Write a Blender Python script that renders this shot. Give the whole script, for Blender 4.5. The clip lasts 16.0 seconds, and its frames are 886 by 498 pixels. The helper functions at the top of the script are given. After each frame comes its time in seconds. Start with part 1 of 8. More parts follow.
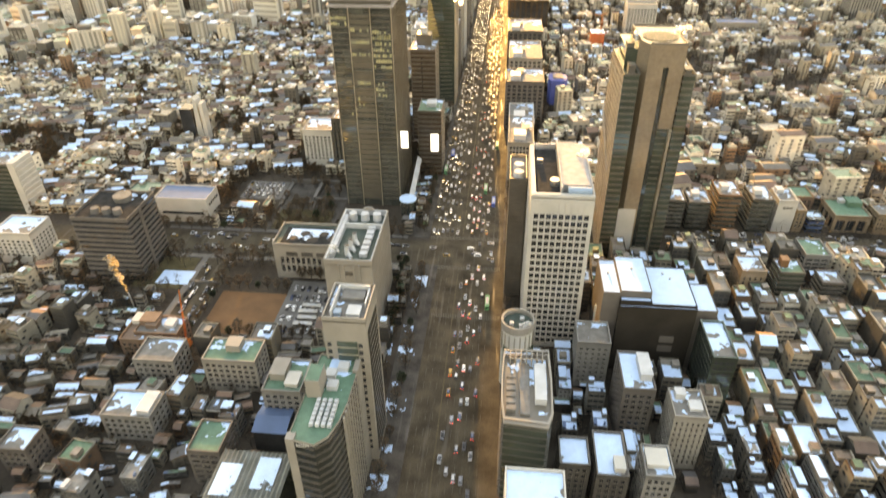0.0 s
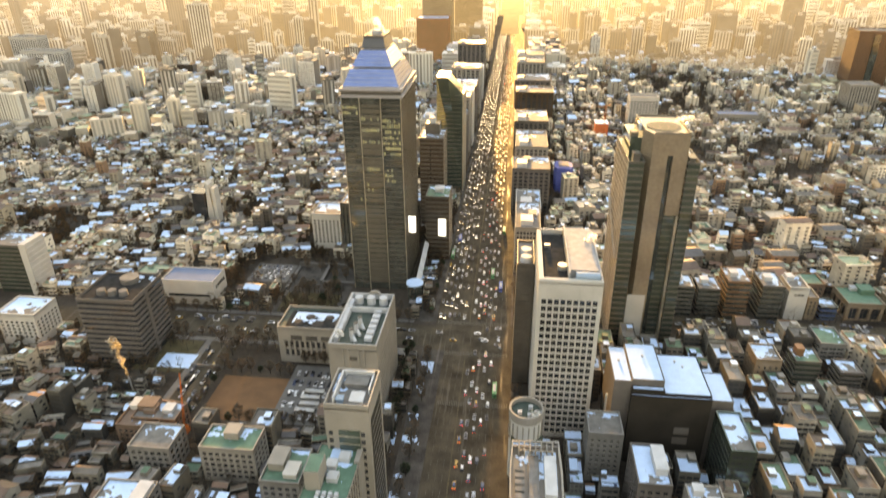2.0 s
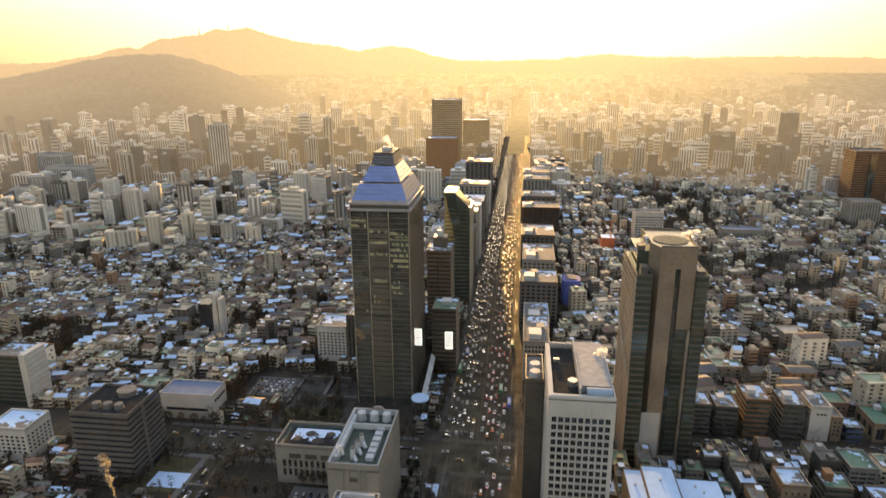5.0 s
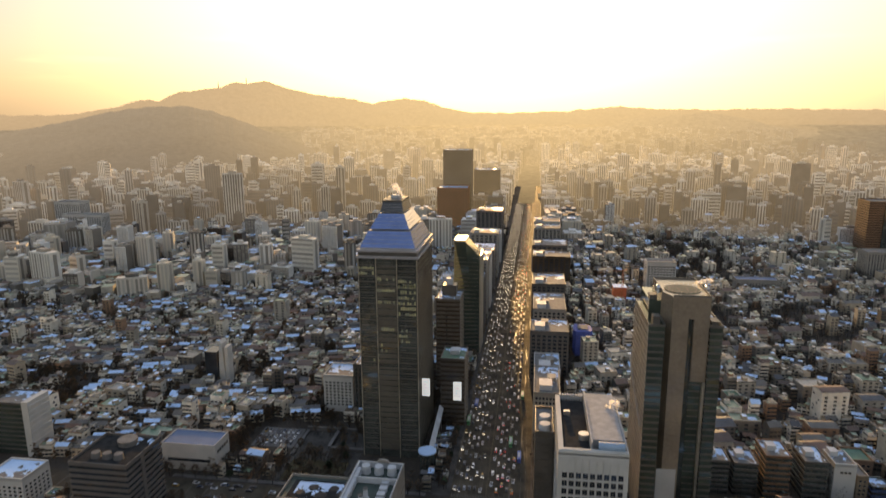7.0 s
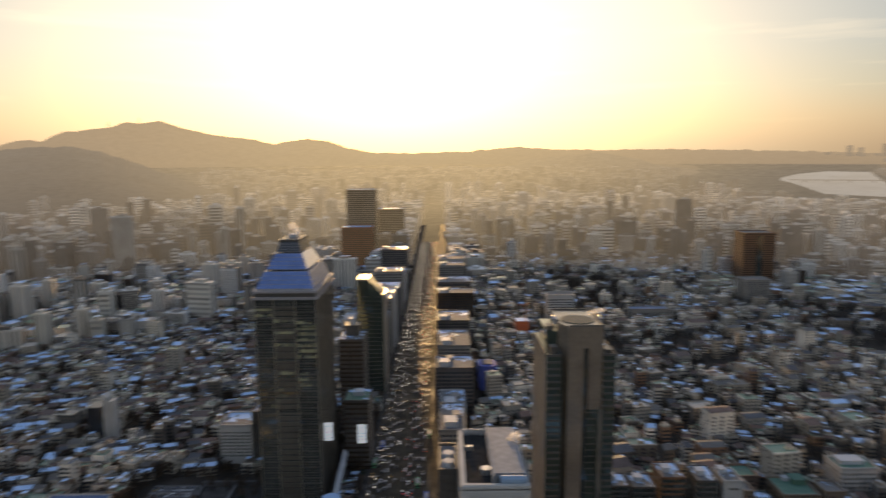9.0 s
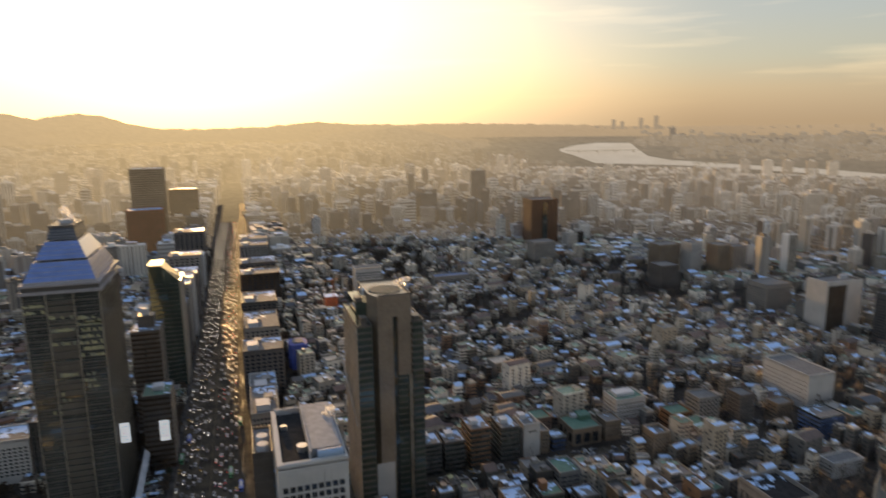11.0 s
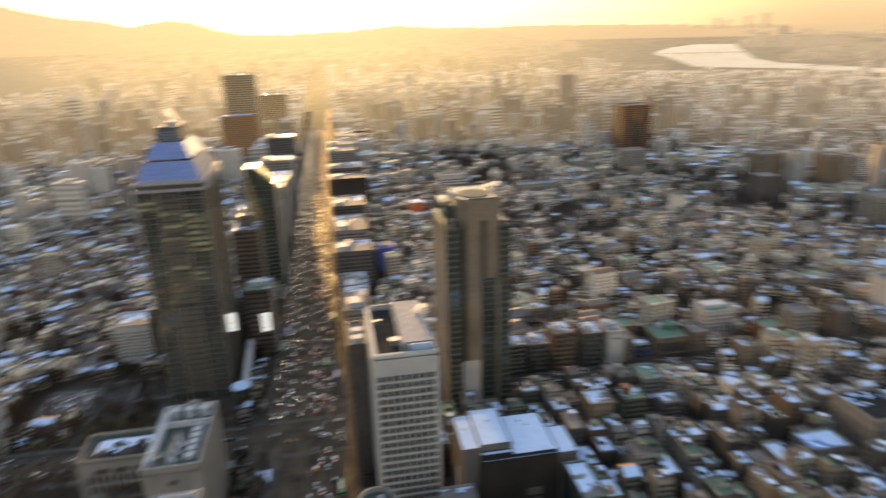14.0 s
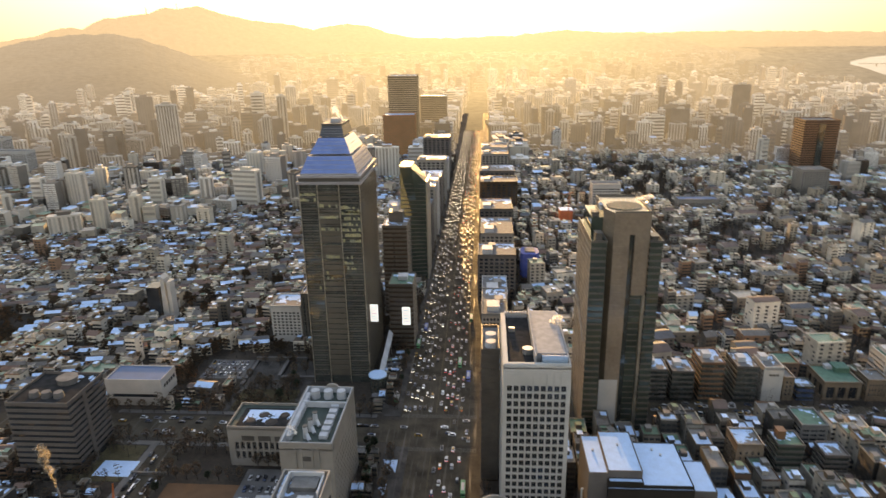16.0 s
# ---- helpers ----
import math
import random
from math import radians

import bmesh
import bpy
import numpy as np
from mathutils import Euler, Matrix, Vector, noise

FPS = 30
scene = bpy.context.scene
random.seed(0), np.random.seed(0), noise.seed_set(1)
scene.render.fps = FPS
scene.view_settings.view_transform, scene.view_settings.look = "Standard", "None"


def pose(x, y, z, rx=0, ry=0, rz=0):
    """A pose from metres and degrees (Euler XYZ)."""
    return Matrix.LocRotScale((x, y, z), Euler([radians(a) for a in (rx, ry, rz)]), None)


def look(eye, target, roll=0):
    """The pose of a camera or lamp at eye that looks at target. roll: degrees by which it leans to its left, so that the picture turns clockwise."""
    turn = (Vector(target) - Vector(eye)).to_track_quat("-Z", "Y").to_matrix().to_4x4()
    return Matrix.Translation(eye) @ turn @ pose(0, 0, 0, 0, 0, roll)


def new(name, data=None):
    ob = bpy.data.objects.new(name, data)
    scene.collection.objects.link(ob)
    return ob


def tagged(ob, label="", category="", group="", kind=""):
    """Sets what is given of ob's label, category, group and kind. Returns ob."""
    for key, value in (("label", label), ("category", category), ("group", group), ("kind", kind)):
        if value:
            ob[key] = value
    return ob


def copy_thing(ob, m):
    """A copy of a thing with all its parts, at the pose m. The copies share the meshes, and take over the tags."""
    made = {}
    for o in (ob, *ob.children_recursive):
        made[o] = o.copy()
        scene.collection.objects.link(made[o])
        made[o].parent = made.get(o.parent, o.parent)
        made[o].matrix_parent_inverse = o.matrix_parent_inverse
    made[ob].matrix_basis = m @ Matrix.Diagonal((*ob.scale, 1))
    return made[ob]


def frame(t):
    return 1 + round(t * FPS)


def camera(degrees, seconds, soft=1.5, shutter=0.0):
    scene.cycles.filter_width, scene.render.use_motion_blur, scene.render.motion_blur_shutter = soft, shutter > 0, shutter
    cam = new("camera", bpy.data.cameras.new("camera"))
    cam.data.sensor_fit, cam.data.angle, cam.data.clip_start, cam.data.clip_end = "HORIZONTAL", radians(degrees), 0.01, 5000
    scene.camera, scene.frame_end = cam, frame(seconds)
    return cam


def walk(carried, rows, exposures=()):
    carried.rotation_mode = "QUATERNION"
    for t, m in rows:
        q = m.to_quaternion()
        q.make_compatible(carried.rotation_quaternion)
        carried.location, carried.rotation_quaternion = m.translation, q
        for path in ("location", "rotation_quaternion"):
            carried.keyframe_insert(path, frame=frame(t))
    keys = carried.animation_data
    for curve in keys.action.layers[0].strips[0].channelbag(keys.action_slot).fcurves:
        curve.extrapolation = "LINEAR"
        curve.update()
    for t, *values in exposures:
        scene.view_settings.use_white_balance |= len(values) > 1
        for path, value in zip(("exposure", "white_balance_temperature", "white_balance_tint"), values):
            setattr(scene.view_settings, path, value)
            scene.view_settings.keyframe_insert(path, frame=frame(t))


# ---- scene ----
# ---- camera and its flight ----
cam = camera(68.82, 16.0, soft=1.4, shutter=1.6)
PATH = [
    (0.0, pose(-0.00, 0.00, 240.00, 56.22, 0.54, 5.50)),
    (0.5, pose(-0.03, 0.45, 239.61, 58.10, 0.48, 5.54)),
    (1.0, pose(-0.07, 0.97, 239.26, 59.99, 0.49, 5.77)),
    (1.5, pose(-0.07, 1.62, 238.96, 61.84, 0.45, 6.10)),
    (2.0, pose(-0.07, 2.35, 238.70, 63.68, 0.45, 6.28)),
    (2.5, pose(-0.12, 3.15, 238.45, 65.52, 0.41, 6.35)),
    (3.0, pose(-0.14, 3.95, 238.07, 67.39, 0.35, 6.41)),
    (3.5, pose(-0.06, 4.72, 237.54, 69.32, 0.37, 6.49)),
    (4.0, pose(0.13, 5.44, 237.02, 71.10, 0.36, 6.62)),
    (4.2, pose(0.13, 5.44, 237.02, 71.72, 0.36, 6.68)),
    (6.5, pose(1.61, 9.20, 235.26, 76.74, 0.36, 7.98)),
    (7.0, pose(2.10, 9.88, 234.90, 78.04, 0.34, 8.16)),
    (7.5, pose(2.84, 10.52, 234.53, 79.26, 0.34, 8.26)),
    (8.0, pose(4.11, 10.97, 234.10, 80.33, 0.35, 8.21)),
    (8.2, pose(4.80, 11.01, 233.91, 80.63, 0.34, 7.72)),
    (8.35, pose(5.32, 11.05, 233.77, 80.86, 0.33, 6.70)),
    (8.5, pose(5.84, 11.08, 233.63, 81.09, 0.32, 4.64)),
    (9.0, pose(7.09, 11.18, 233.27, 81.48, 0.41, -0.13)),
    (9.5, pose(8.03, 11.13, 232.89, 81.57, 0.44, -4.36)),
    (10.0, pose(8.31, 10.97, 232.45, 81.18, 0.55, -9.67)),
    (10.2, pose(8.31, 10.97, 232.45, 80.90, 0.55, -11.75)),
    (12.3, pose(5.88, 10.16, 230.23, 75.48, 0.82, -20.25)),
    (12.5, pose(5.88, 10.16, 230.23, 74.94, 0.82, -20.25)),
    (13.0, pose(5.04, 10.00, 229.70, 73.53, 1.02, -20.33)),
    (13.2, pose(4.60, 10.05, 229.50, 72.98, 1.22, -19.93)),
    (13.4, pose(4.17, 10.10, 229.31, 72.43, 1.41, -18.45)),
    (13.5, pose(3.95, 10.13, 229.21, 72.15, 1.51, -17.53)),
    (14.0, pose(3.47, 10.68, 228.88, 71.30, 1.51, -10.21)),
    (14.5, pose(3.75, 11.54, 228.69, 70.87, 1.31, -4.20)),
    (15.0, pose(4.41, 12.42, 228.61, 70.87, 1.27, -0.57)),
    (15.5, pose(5.17, 13.20, 228.68, 71.33, 1.21, 2.11)),
    (16.0, pose(5.88, 13.88, 228.91, 71.92, 0.92, 3.55)),
]
EXPOSURES = [(0.0, 1.9, 16500, 10), (2.0, 1.64, 15000, 10), (4.0, 0.95, 11600, 11), (6.5, 0.27, 9600, 12), (8.0, -0.22, 8600, 12), (9.0, -0.4, 7950, 12), (10.0, -0.36, 8100, 12),
             (12.5, 0.21, 8900, 12), (14.0, 0.63, 9700, 12), (16.0, 0.73, 9800, 12)]
walk(cam, PATH, EXPOSURES)

# ---- sky and sun ----
SUN_AZ, SUN_EL = -4.2, 5.6          # degrees: to the right of the avenue's line, above the horizon
world = bpy.data.worlds.new("winter_evening_sky")
scene.world = world
world.use_nodes = True
wn = world.node_tree.nodes
sky = wn.new("ShaderNodeTexSky")
sky.sky_type = "NISHITA"
sky.sun_disc = False
sky.sun_elevation = radians(SUN_EL)
sky.sun_rotation = radians(SUN_AZ)
sky.altitude = 100
sky.air_density, sky.dust_density, sky.ozone_density = 1.0, 3.0, 1.0
# thin high haze over the whole dome: pale blue overhead, warm at the horizon
wl = world.node_tree.links
tc, sep, veil, add_sky = wn.new("ShaderNodeTexCoord"), wn.new("ShaderNodeSeparateXYZ"), wn.new("ShaderNodeValToRGB"), wn.new("ShaderNodeMix")
wl.new(tc.outputs["Generated"], sep.inputs[0])
wl.new(sep.outputs["Z"], veil.inputs[0])
e = veil.color_ramp.elements
e[0].position, e[0].color = 0.0, (0.49, 0.405, 0.31, 1)
e[1].position, e[1].color = 0.6, (0.22, 0.4, 0.8, 1)
for p, c in ((0.045, (0.5, 0.47, 0.41, 1)), (0.085, (0.42, 0.5, 0.53, 1)), (0.14, (0.37, 0.49, 0.62, 1)), (0.2, (0.35, 0.47, 0.63, 1)), (0.3, (0.26, 0.38, 0.58, 1))):
    k = e.new(p)
    k.color = c
dim = wn.new("ShaderNodeMix")
dim.data_type, dim.blend_type = "RGBA", "MULTIPLY"
dim.inputs["Factor"].default_value = 1.0
dim.inputs["B"].default_value = (0.06, 0.06, 0.06, 1)
wl.new(sky.outputs[0], dim.inputs["A"])
add_sky.data_type, add_sky.blend_type = "RGBA", "ADD"
add_sky.inputs["Factor"].default_value = 0.95
wl.new(dim.outputs["Result"], add_sky.inputs["A"])
fade, dusk = wn.new("ShaderNodeMapRange"), wn.new("ShaderNodeMix")      # the haze is dimmer away from the sun
fade.inputs["From Min"].default_value, fade.inputs["From Max"].default_value = -0.6, 0.45
fade.inputs["To Min"].default_value, fade.inputs["To Max"].default_value = 0.85, 1.0
wl.new(sep.outputs["Y"], fade.inputs["Value"])
dusk.data_type, dusk.blend_type = "RGBA", "MULTIPLY"
dusk.inputs["Factor"].default_value = 1.0
wl.new(veil.outputs[0], dusk.inputs["A"])
wl.new(fade.outputs[0], dusk.inputs["B"])
wl.new(dusk.outputs["Result"], add_sky.inputs["B"])
# the pale grey-blue sky opposite the sun
belt, add_pink = wn.new("ShaderNodeMapRange"), wn.new("ShaderNodeMix")
belt.inputs["From Min"].default_value, belt.inputs["From Max"].default_value = 0.1, -0.9
belt.inputs["To Min"].default_value, belt.inputs["To Max"].default_value = 0.0, 1.0
wl.new(sep.outputs["Y"], belt.inputs["Value"])
add_pink.data_type, add_pink.blend_type = "RGBA", "ADD"
add_pink.inputs["B"].default_value = (0.16, 0.17, 0.19, 1)
wl.new(belt.outputs[0], add_pink.inputs["Factor"])
wl.new(add_sky.outputs["Result"], add_pink.inputs["A"])
# bright aureole of hazy air round the low sun
toward, near_sun, bloom, add_bloom = wn.new("ShaderNodeVectorMath"), wn.new("ShaderNodeMapRange"), wn.new("ShaderNodeMath"), wn.new("ShaderNodeMix")
toward.operation, bloom.operation = "DOT_PRODUCT", "POWER"
toward.inputs[1].default_value = (math.sin(radians(SUN_AZ)) * math.cos(radians(SUN_EL)), math.cos(radians(SUN_AZ)) * math.cos(radians(SUN_EL)), math.sin(radians(SUN_EL)))
wl.new(tc.outputs["Generated"], toward.inputs[0])
near_sun.inputs["From Min"].default_value, near_sun.inputs["From Max"].default_value = 0.72, 1.0
wl.new(toward.outputs["Value"], near_sun.inputs["Value"])
wl.new(near_sun.outputs[0], bloom.inputs[0])
bloom.inputs[1].default_value = 1.7
add_bloom.data_type, add_bloom.blend_type = "RGBA", "ADD"
add_bloom.inputs["B"].default_value = (1.0, 0.91, 0.7, 1)
wl.new(bloom.outputs[0], add_bloom.inputs["Factor"])
wl.new(add_pink.outputs["Result"], add_bloom.inputs["A"])
# thin streaks of cirrus above the horizon
streak, stretch, wisp, height, both, add_wisp = (wn.new("ShaderNodeTexNoise"), wn.new("ShaderNodeMapping"), wn.new("ShaderNodeMapRange"), wn.new("ShaderNodeMapRange"), wn.new("ShaderNodeMath"), wn.new("ShaderNodeMix"))
stretch.inputs["Scale"].default_value = (4, 4, 46)
stretch.inputs["Rotation"].default_value = (0.02, 0.05, 0)
wl.new(tc.outputs["Generated"], stretch.inputs["Vector"])
wl.new(stretch.outputs[0], streak.inputs["Vector"])
streak.inputs["Scale"].default_value, streak.inputs["Detail"].default_value = 1.0, 5
wisp.inputs["From Min"].default_value, wisp.inputs["From Max"].default_value = 0.52, 0.78
wl.new(streak.outputs["Fac"], wisp.inputs["Value"])
height.inputs["From Min"].default_value, height.inputs["From Max"].default_value = 0.02, 0.07
wl.new(sep.outputs["Z"], height.inputs["Value"])
both.operation = "MULTIPLY"
wl.new(wisp.outputs[0], both.inputs[0])
wl.new(height.outputs[0], both.inputs[1])
add_wisp.data_type, add_wisp.blend_type = "RGBA", "ADD"
add_wisp.inputs["B"].default_value = (0.3, 0.22, 0.12, 1)
wl.new(both.outputs[0], add_wisp.inputs["Factor"])
wl.new(add_bloom.outputs["Result"], add_wisp.inputs["A"])
wl.new(add_wisp.outputs["Result"], wn["Background"].inputs["Color"])
wn["Background"].inputs["Strength"].default_value = 1.0

sun_way = Vector((math.sin(radians(SUN_AZ)) * math.cos(radians(SUN_EL)), math.cos(radians(SUN_AZ)) * math.cos(radians(SUN_EL)), math.sin(radians(SUN_EL))))
sun = new("sun", bpy.data.lights.new("sun", "SUN"))
sun.data.energy, sun.data.angle, sun.data.color = 5.0, radians(0.6), (1.0, 0.66, 0.32)
sun.matrix_world = look(sun_way * 900, (0, 0, 0))


# ---- materials ----
def node_mat(name):
    m = bpy.data.materials.new(name)
    m.use_nodes = True
    t = m.node_tree
    return m, t, t.nodes["Principled BSDF"]


def mat(name, colours, rough=0.8, metal=0.0, scale=0.15, fine=2.5, vary=0.35, bump=0.15, source="object", spec=0.4):
    """A weathered surface: one of the colours a thing (or an island), with stains and grain in metres."""
    m, t, b = node_mat(name)
    n, l = t.nodes, t.links
    geo = n.new("ShaderNodeNewGeometry")
    if len(colours) > 1:
        ramp = n.new("ShaderNodeValToRGB")
        ramp.color_ramp.interpolation = "CONSTANT"
        e = ramp.color_ramp.elements
        while len(e) < len(colours):
            e.new(0.5)
        for i, c in enumerate(colours):
            e[i].position, e[i].color = i / len(colours), (*c, 1)
        if source == "object":
            r = n.new("ShaderNodeObjectInfo")
            l.new(r.outputs["Random"], ramp.inputs[0])
        else:
            l.new(geo.outputs["Random Per Island"], ramp.inputs[0])
        base = ramp.outputs[0]
    else:
        rgb = n.new("ShaderNodeRGB")
        rgb.outputs[0].default_value = (*colours[0], 1)
        base = rgb.outputs[0]
    big, small = n.new("ShaderNodeTexNoise"), n.new("ShaderNodeTexNoise")
    big.inputs["Scale"].default_value, big.inputs["Detail"].default_value = scale, 6
    small.inputs["Scale"].default_value, small.inputs["Detail"].default_value = fine, 4
    l.new(geo.outputs["Position"], big.inputs["Vector"])
    l.new(geo.outputs["Position"], small.inputs["Vector"])
    add = n.new("ShaderNodeMath")
    add.operation = "MULTIPLY_ADD"
    add.inputs[1].default_value = 0.5
    l.new(small.outputs["Fac"], add.inputs[0])
    l.new(big.outputs["Fac"], add.inputs[2])
    rng = n.new("ShaderNodeMapRange")
    rng.inputs["From Min"].default_value, rng.inputs["From Max"].default_value = 0.45, 1.05
    rng.inputs["To Min"].default_value, rng.inputs["To Max"].default_value = 1 - vary, 1 + vary
    l.new(add.outputs[0], rng.inputs["Value"])
    mul = n.new("ShaderNodeMix")
    mul.data_type, mul.blend_type = "RGBA", "MULTIPLY"
    mul.inputs["Factor"].default_value = 1
    l.new(base, mul.inputs["A"])
    l.new(rng.outputs[0], mul.inputs["B"])
    l.new(mul.outputs["Result"], b.inputs["Base Color"])
    b.inputs["Roughness"].default_value, b.inputs["Metallic"].default_value = rough, metal
    b.inputs["Specular IOR Level"].default_value = spec
    if bump:
        bm = n.new("ShaderNodeBump")
        bm.inputs["Strength"].default_value, bm.inputs["Distance"].default_value = bump, 0.2
        l.new(small.outputs["Fac"], bm.inputs["Height"])
        l.new(bm.outputs[0], b.inputs["Normal"])
    return m


def glow(name, colour, strength):
    m, t, b = node_mat(name)
    b.inputs["Base Color"].default_value = (*colour, 1)
    b.inputs["Emission Color"].default_value = (*colour, 1)
    b.inputs["Emission Strength"].default_value = strength
    return m


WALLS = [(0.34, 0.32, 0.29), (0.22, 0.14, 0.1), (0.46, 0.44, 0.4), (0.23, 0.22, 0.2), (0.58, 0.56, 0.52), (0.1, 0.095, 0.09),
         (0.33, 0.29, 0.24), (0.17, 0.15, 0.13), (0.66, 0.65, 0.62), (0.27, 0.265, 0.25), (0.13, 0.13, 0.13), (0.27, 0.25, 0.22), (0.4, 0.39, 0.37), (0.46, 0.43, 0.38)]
ROOFS = [(0.11, 0.19, 0.12), (0.2, 0.18, 0.16), (0.12, 0.11, 0.1), (0.08, 0.15, 0.1), (0.25, 0.22, 0.19), (0.17, 0.12, 0.09)]
# One palette: darkened near to stand in for shade, lightened far for haze.
M_WALL = mat("shaded_plaster_and_brick", [tuple(0.36 * v for v in c) for c in WALLS], 0.85, vary=0.4, scale=0.25)
M_WALL_FAR = mat("hazed_far_wall", [(1.24 * c[0], 1.15 * c[1], 1.02 * c[2]) for c in WALLS], 0.85, source="island", vary=0.25)
M_WALL_LOW = mat("shaded_stained_wall", [(0.52 * c[0], 0.5 * c[1], 0.46 * c[2]) for c in WALLS], 0.85, source="island", vary=0.35)
# Roofs too: nearest copy dimmed for shade, far copy lifted for haze.
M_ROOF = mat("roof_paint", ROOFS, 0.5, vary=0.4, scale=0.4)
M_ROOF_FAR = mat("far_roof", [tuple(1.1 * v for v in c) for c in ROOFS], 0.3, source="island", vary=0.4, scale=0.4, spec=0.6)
M_ROOF_LOW = mat("shaded_worn_roof", [tuple(0.85 * v for v in c) for c in ROOFS], 0.6, source="island", vary=0.4, scale=0.4)
# Blue of the skylight is put into the snow's base colour.
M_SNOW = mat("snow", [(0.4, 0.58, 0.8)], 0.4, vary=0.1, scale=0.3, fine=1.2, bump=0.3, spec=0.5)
M_TILE = mat("pitched_roof", [(0.12, 0.075, 0.055), (0.16, 0.09, 0.06), (0.085, 0.08, 0.08), (0.13, 0.11, 0.09)], 0.5, source="island", vary=0.4)
M_APART = mat("apartment_paint", [tuple(0.86 * v for v in c) for c in ((0.36, 0.33, 0.29), (0.15, 0.13, 0.11), (0.72, 0.65, 0.54), (0.62, 0.55, 0.44), (0.76, 0.71, 0.62), (0.54, 0.47, 0.37), (0.68, 0.6, 0.5), (0.42, 0.34, 0.26), (0.2, 0.16, 0.12), (0.72, 0.67, 0.59))], 0.7, source="island", vary=0.12, scale=0.03, fine=0.4, bump=0)
M_TOWERPAINT = mat("tower_paint", [tuple(1.05 * v for v in c) for c in ((0.58, 0.55, 0.5), (0.3, 0.27, 0.24), (0.48, 0.45, 0.41), (0.12, 0.1, 0.085), (0.68, 0.65, 0.6), (0.36, 0.32, 0.27), (0.5, 0.44, 0.37), (0.2, 0.17, 0.14), (0.62, 0.59, 0.55))], 0.75, vary=0.18, scale=0.03, fine=0.4, bump=0)
M_SHEETROOF = mat("dark_sheet_roof", [(0.15, 0.16, 0.15)], 0.45, 0.2, vary=0.4, scale=0.2, bump=0.05)
M_GRASS = mat("dry_winter_grass", [(0.085, 0.07, 0.04)], 0.9, vary=0.5, scale=0.15, fine=1.2, bump=0.2, spec=0.1)
M_GLASS = mat("dark_window_glass", [(0.03, 0.032, 0.036)], 0.1, vary=0.5, scale=0.08, bump=0, spec=0.7)
M_GLASS_FAR = mat("far_window_glass", [(0.022, 0.022, 0.024)], 0.3, vary=0.3, scale=0.08, bump=0)
M_CURTAIN = mat("tinted_curtain_wall", [(0.15, 0.165, 0.15)], 0.07, 0.7, vary=0.5, scale=0.05, fine=0.3, bump=0.02, spec=0.9)
M_GREENGLASS = mat("green_curtain_wall", [(0.1, 0.125, 0.1)], 0.07, 0.6, vary=0.4, scale=0.06, bump=0.02, spec=0.9)
M_BROWNTOWER = mat("brown_tower_cladding", [(0.17, 0.085, 0.045)], 0.5, vary=0.15, scale=0.05, bump=0)
M_DARKROOF = mat("dark_roof_well", [(0.035, 0.034, 0.033)], 0.9, vary=0.4, scale=0.3, spec=0.03)
M_BROWNGLASS = mat("brown_curtain_wall", [(0.1, 0.07, 0.048)], 0.15, 0.4, vary=0.4, scale=0.06, bump=0.02, spec=0.8)
M_WHITE = mat("white_precast_concrete", [(0.45, 0.43, 0.395)], 0.7, vary=0.14, scale=0.1, bump=0.05)
M_CREAM = mat("cream_stone_cladding", [(0.26, 0.235, 0.205)], 0.7, vary=0.16, scale=0.12, bump=0.05)
M_CHURCH = mat("grey_church_stone", [(0.25, 0.25, 0.235)], 0.8, vary=0.25, scale=0.2, bump=0.1)
M_GOLDROOF = mat("pale_yellow_metal_roof", [(0.42, 0.33, 0.15)], 0.5, vary=0.15, bump=0.03)
M_DARKGLASS = mat("dark_office_glass", [(0.03, 0.033, 0.03)], 0.08, vary=0.4, scale=0.08, bump=0.02, spec=0.8)
M_STOREWALL = mat("dark_store_cladding", [(0.032, 0.027, 0.022)], 0.85, vary=0.3, scale=0.1, bump=0.05, spec=0.15)
M_STONE = mat("brown_stone_cladding", [(0.23, 0.175, 0.125)], 0.26, vary=0.3, scale=0.05, fine=0.6, bump=0.05, spec=0.8)
M_MULLION = mat("pale_metal_mullion", [(0.42, 0.37, 0.3)], 0.35, 0.5, bump=0)
M_GLINTBAND = mat("pale_reflection_band", [(0.55, 0.48, 0.39)], 0.5, vary=0.2, bump=0.03)
M_DARKBAND = mat("dark_spandrel", [(0.09, 0.08, 0.07)], 0.4, vary=0.3, bump=0.05)
M_TAUPE = mat("taupe_precast_band", [(0.115, 0.1, 0.09)], 0.7, vary=0.2, bump=0.05)
M_GREENROOF = mat("green_waterproof_coat", [(0.075, 0.16, 0.11)], 0.6, vary=0.35, scale=0.25)
M_BALCONY = mat("balcony_glazing", [(0.36, 0.32, 0.27), (0.26, 0.23, 0.195), (0.44, 0.4, 0.34)], 0.4, source="island", vary=0.1, scale=0.05, bump=0)
M_DARKGREEN = mat("dark_green_roof_coat", [(0.036, 0.055, 0.045)], 0.6, vary=0.35, scale=0.25)
M_BAY = mat("bronze_bay_panel", [(0.105, 0.09, 0.07)], 0.3, vary=0.35, scale=0.1, bump=0.02, spec=0.7)
M_GREYROOF = mat("grey_roof_membrane", [(0.15, 0.142, 0.132)], 0.8, vary=0.35, scale=0.3)
M_BLUEMETAL = mat("blue_metal_roof", [(0.075, 0.13, 0.23)], 0.6, 0.0, vary=0.2, scale=0.1, bump=0.03)
M_SKYGLASS = mat("blue_sloping_glass", [(0.12, 0.19, 0.38)], 0.08, 0.5, vary=0.2, scale=0.2, bump=0.01, spec=0.9)
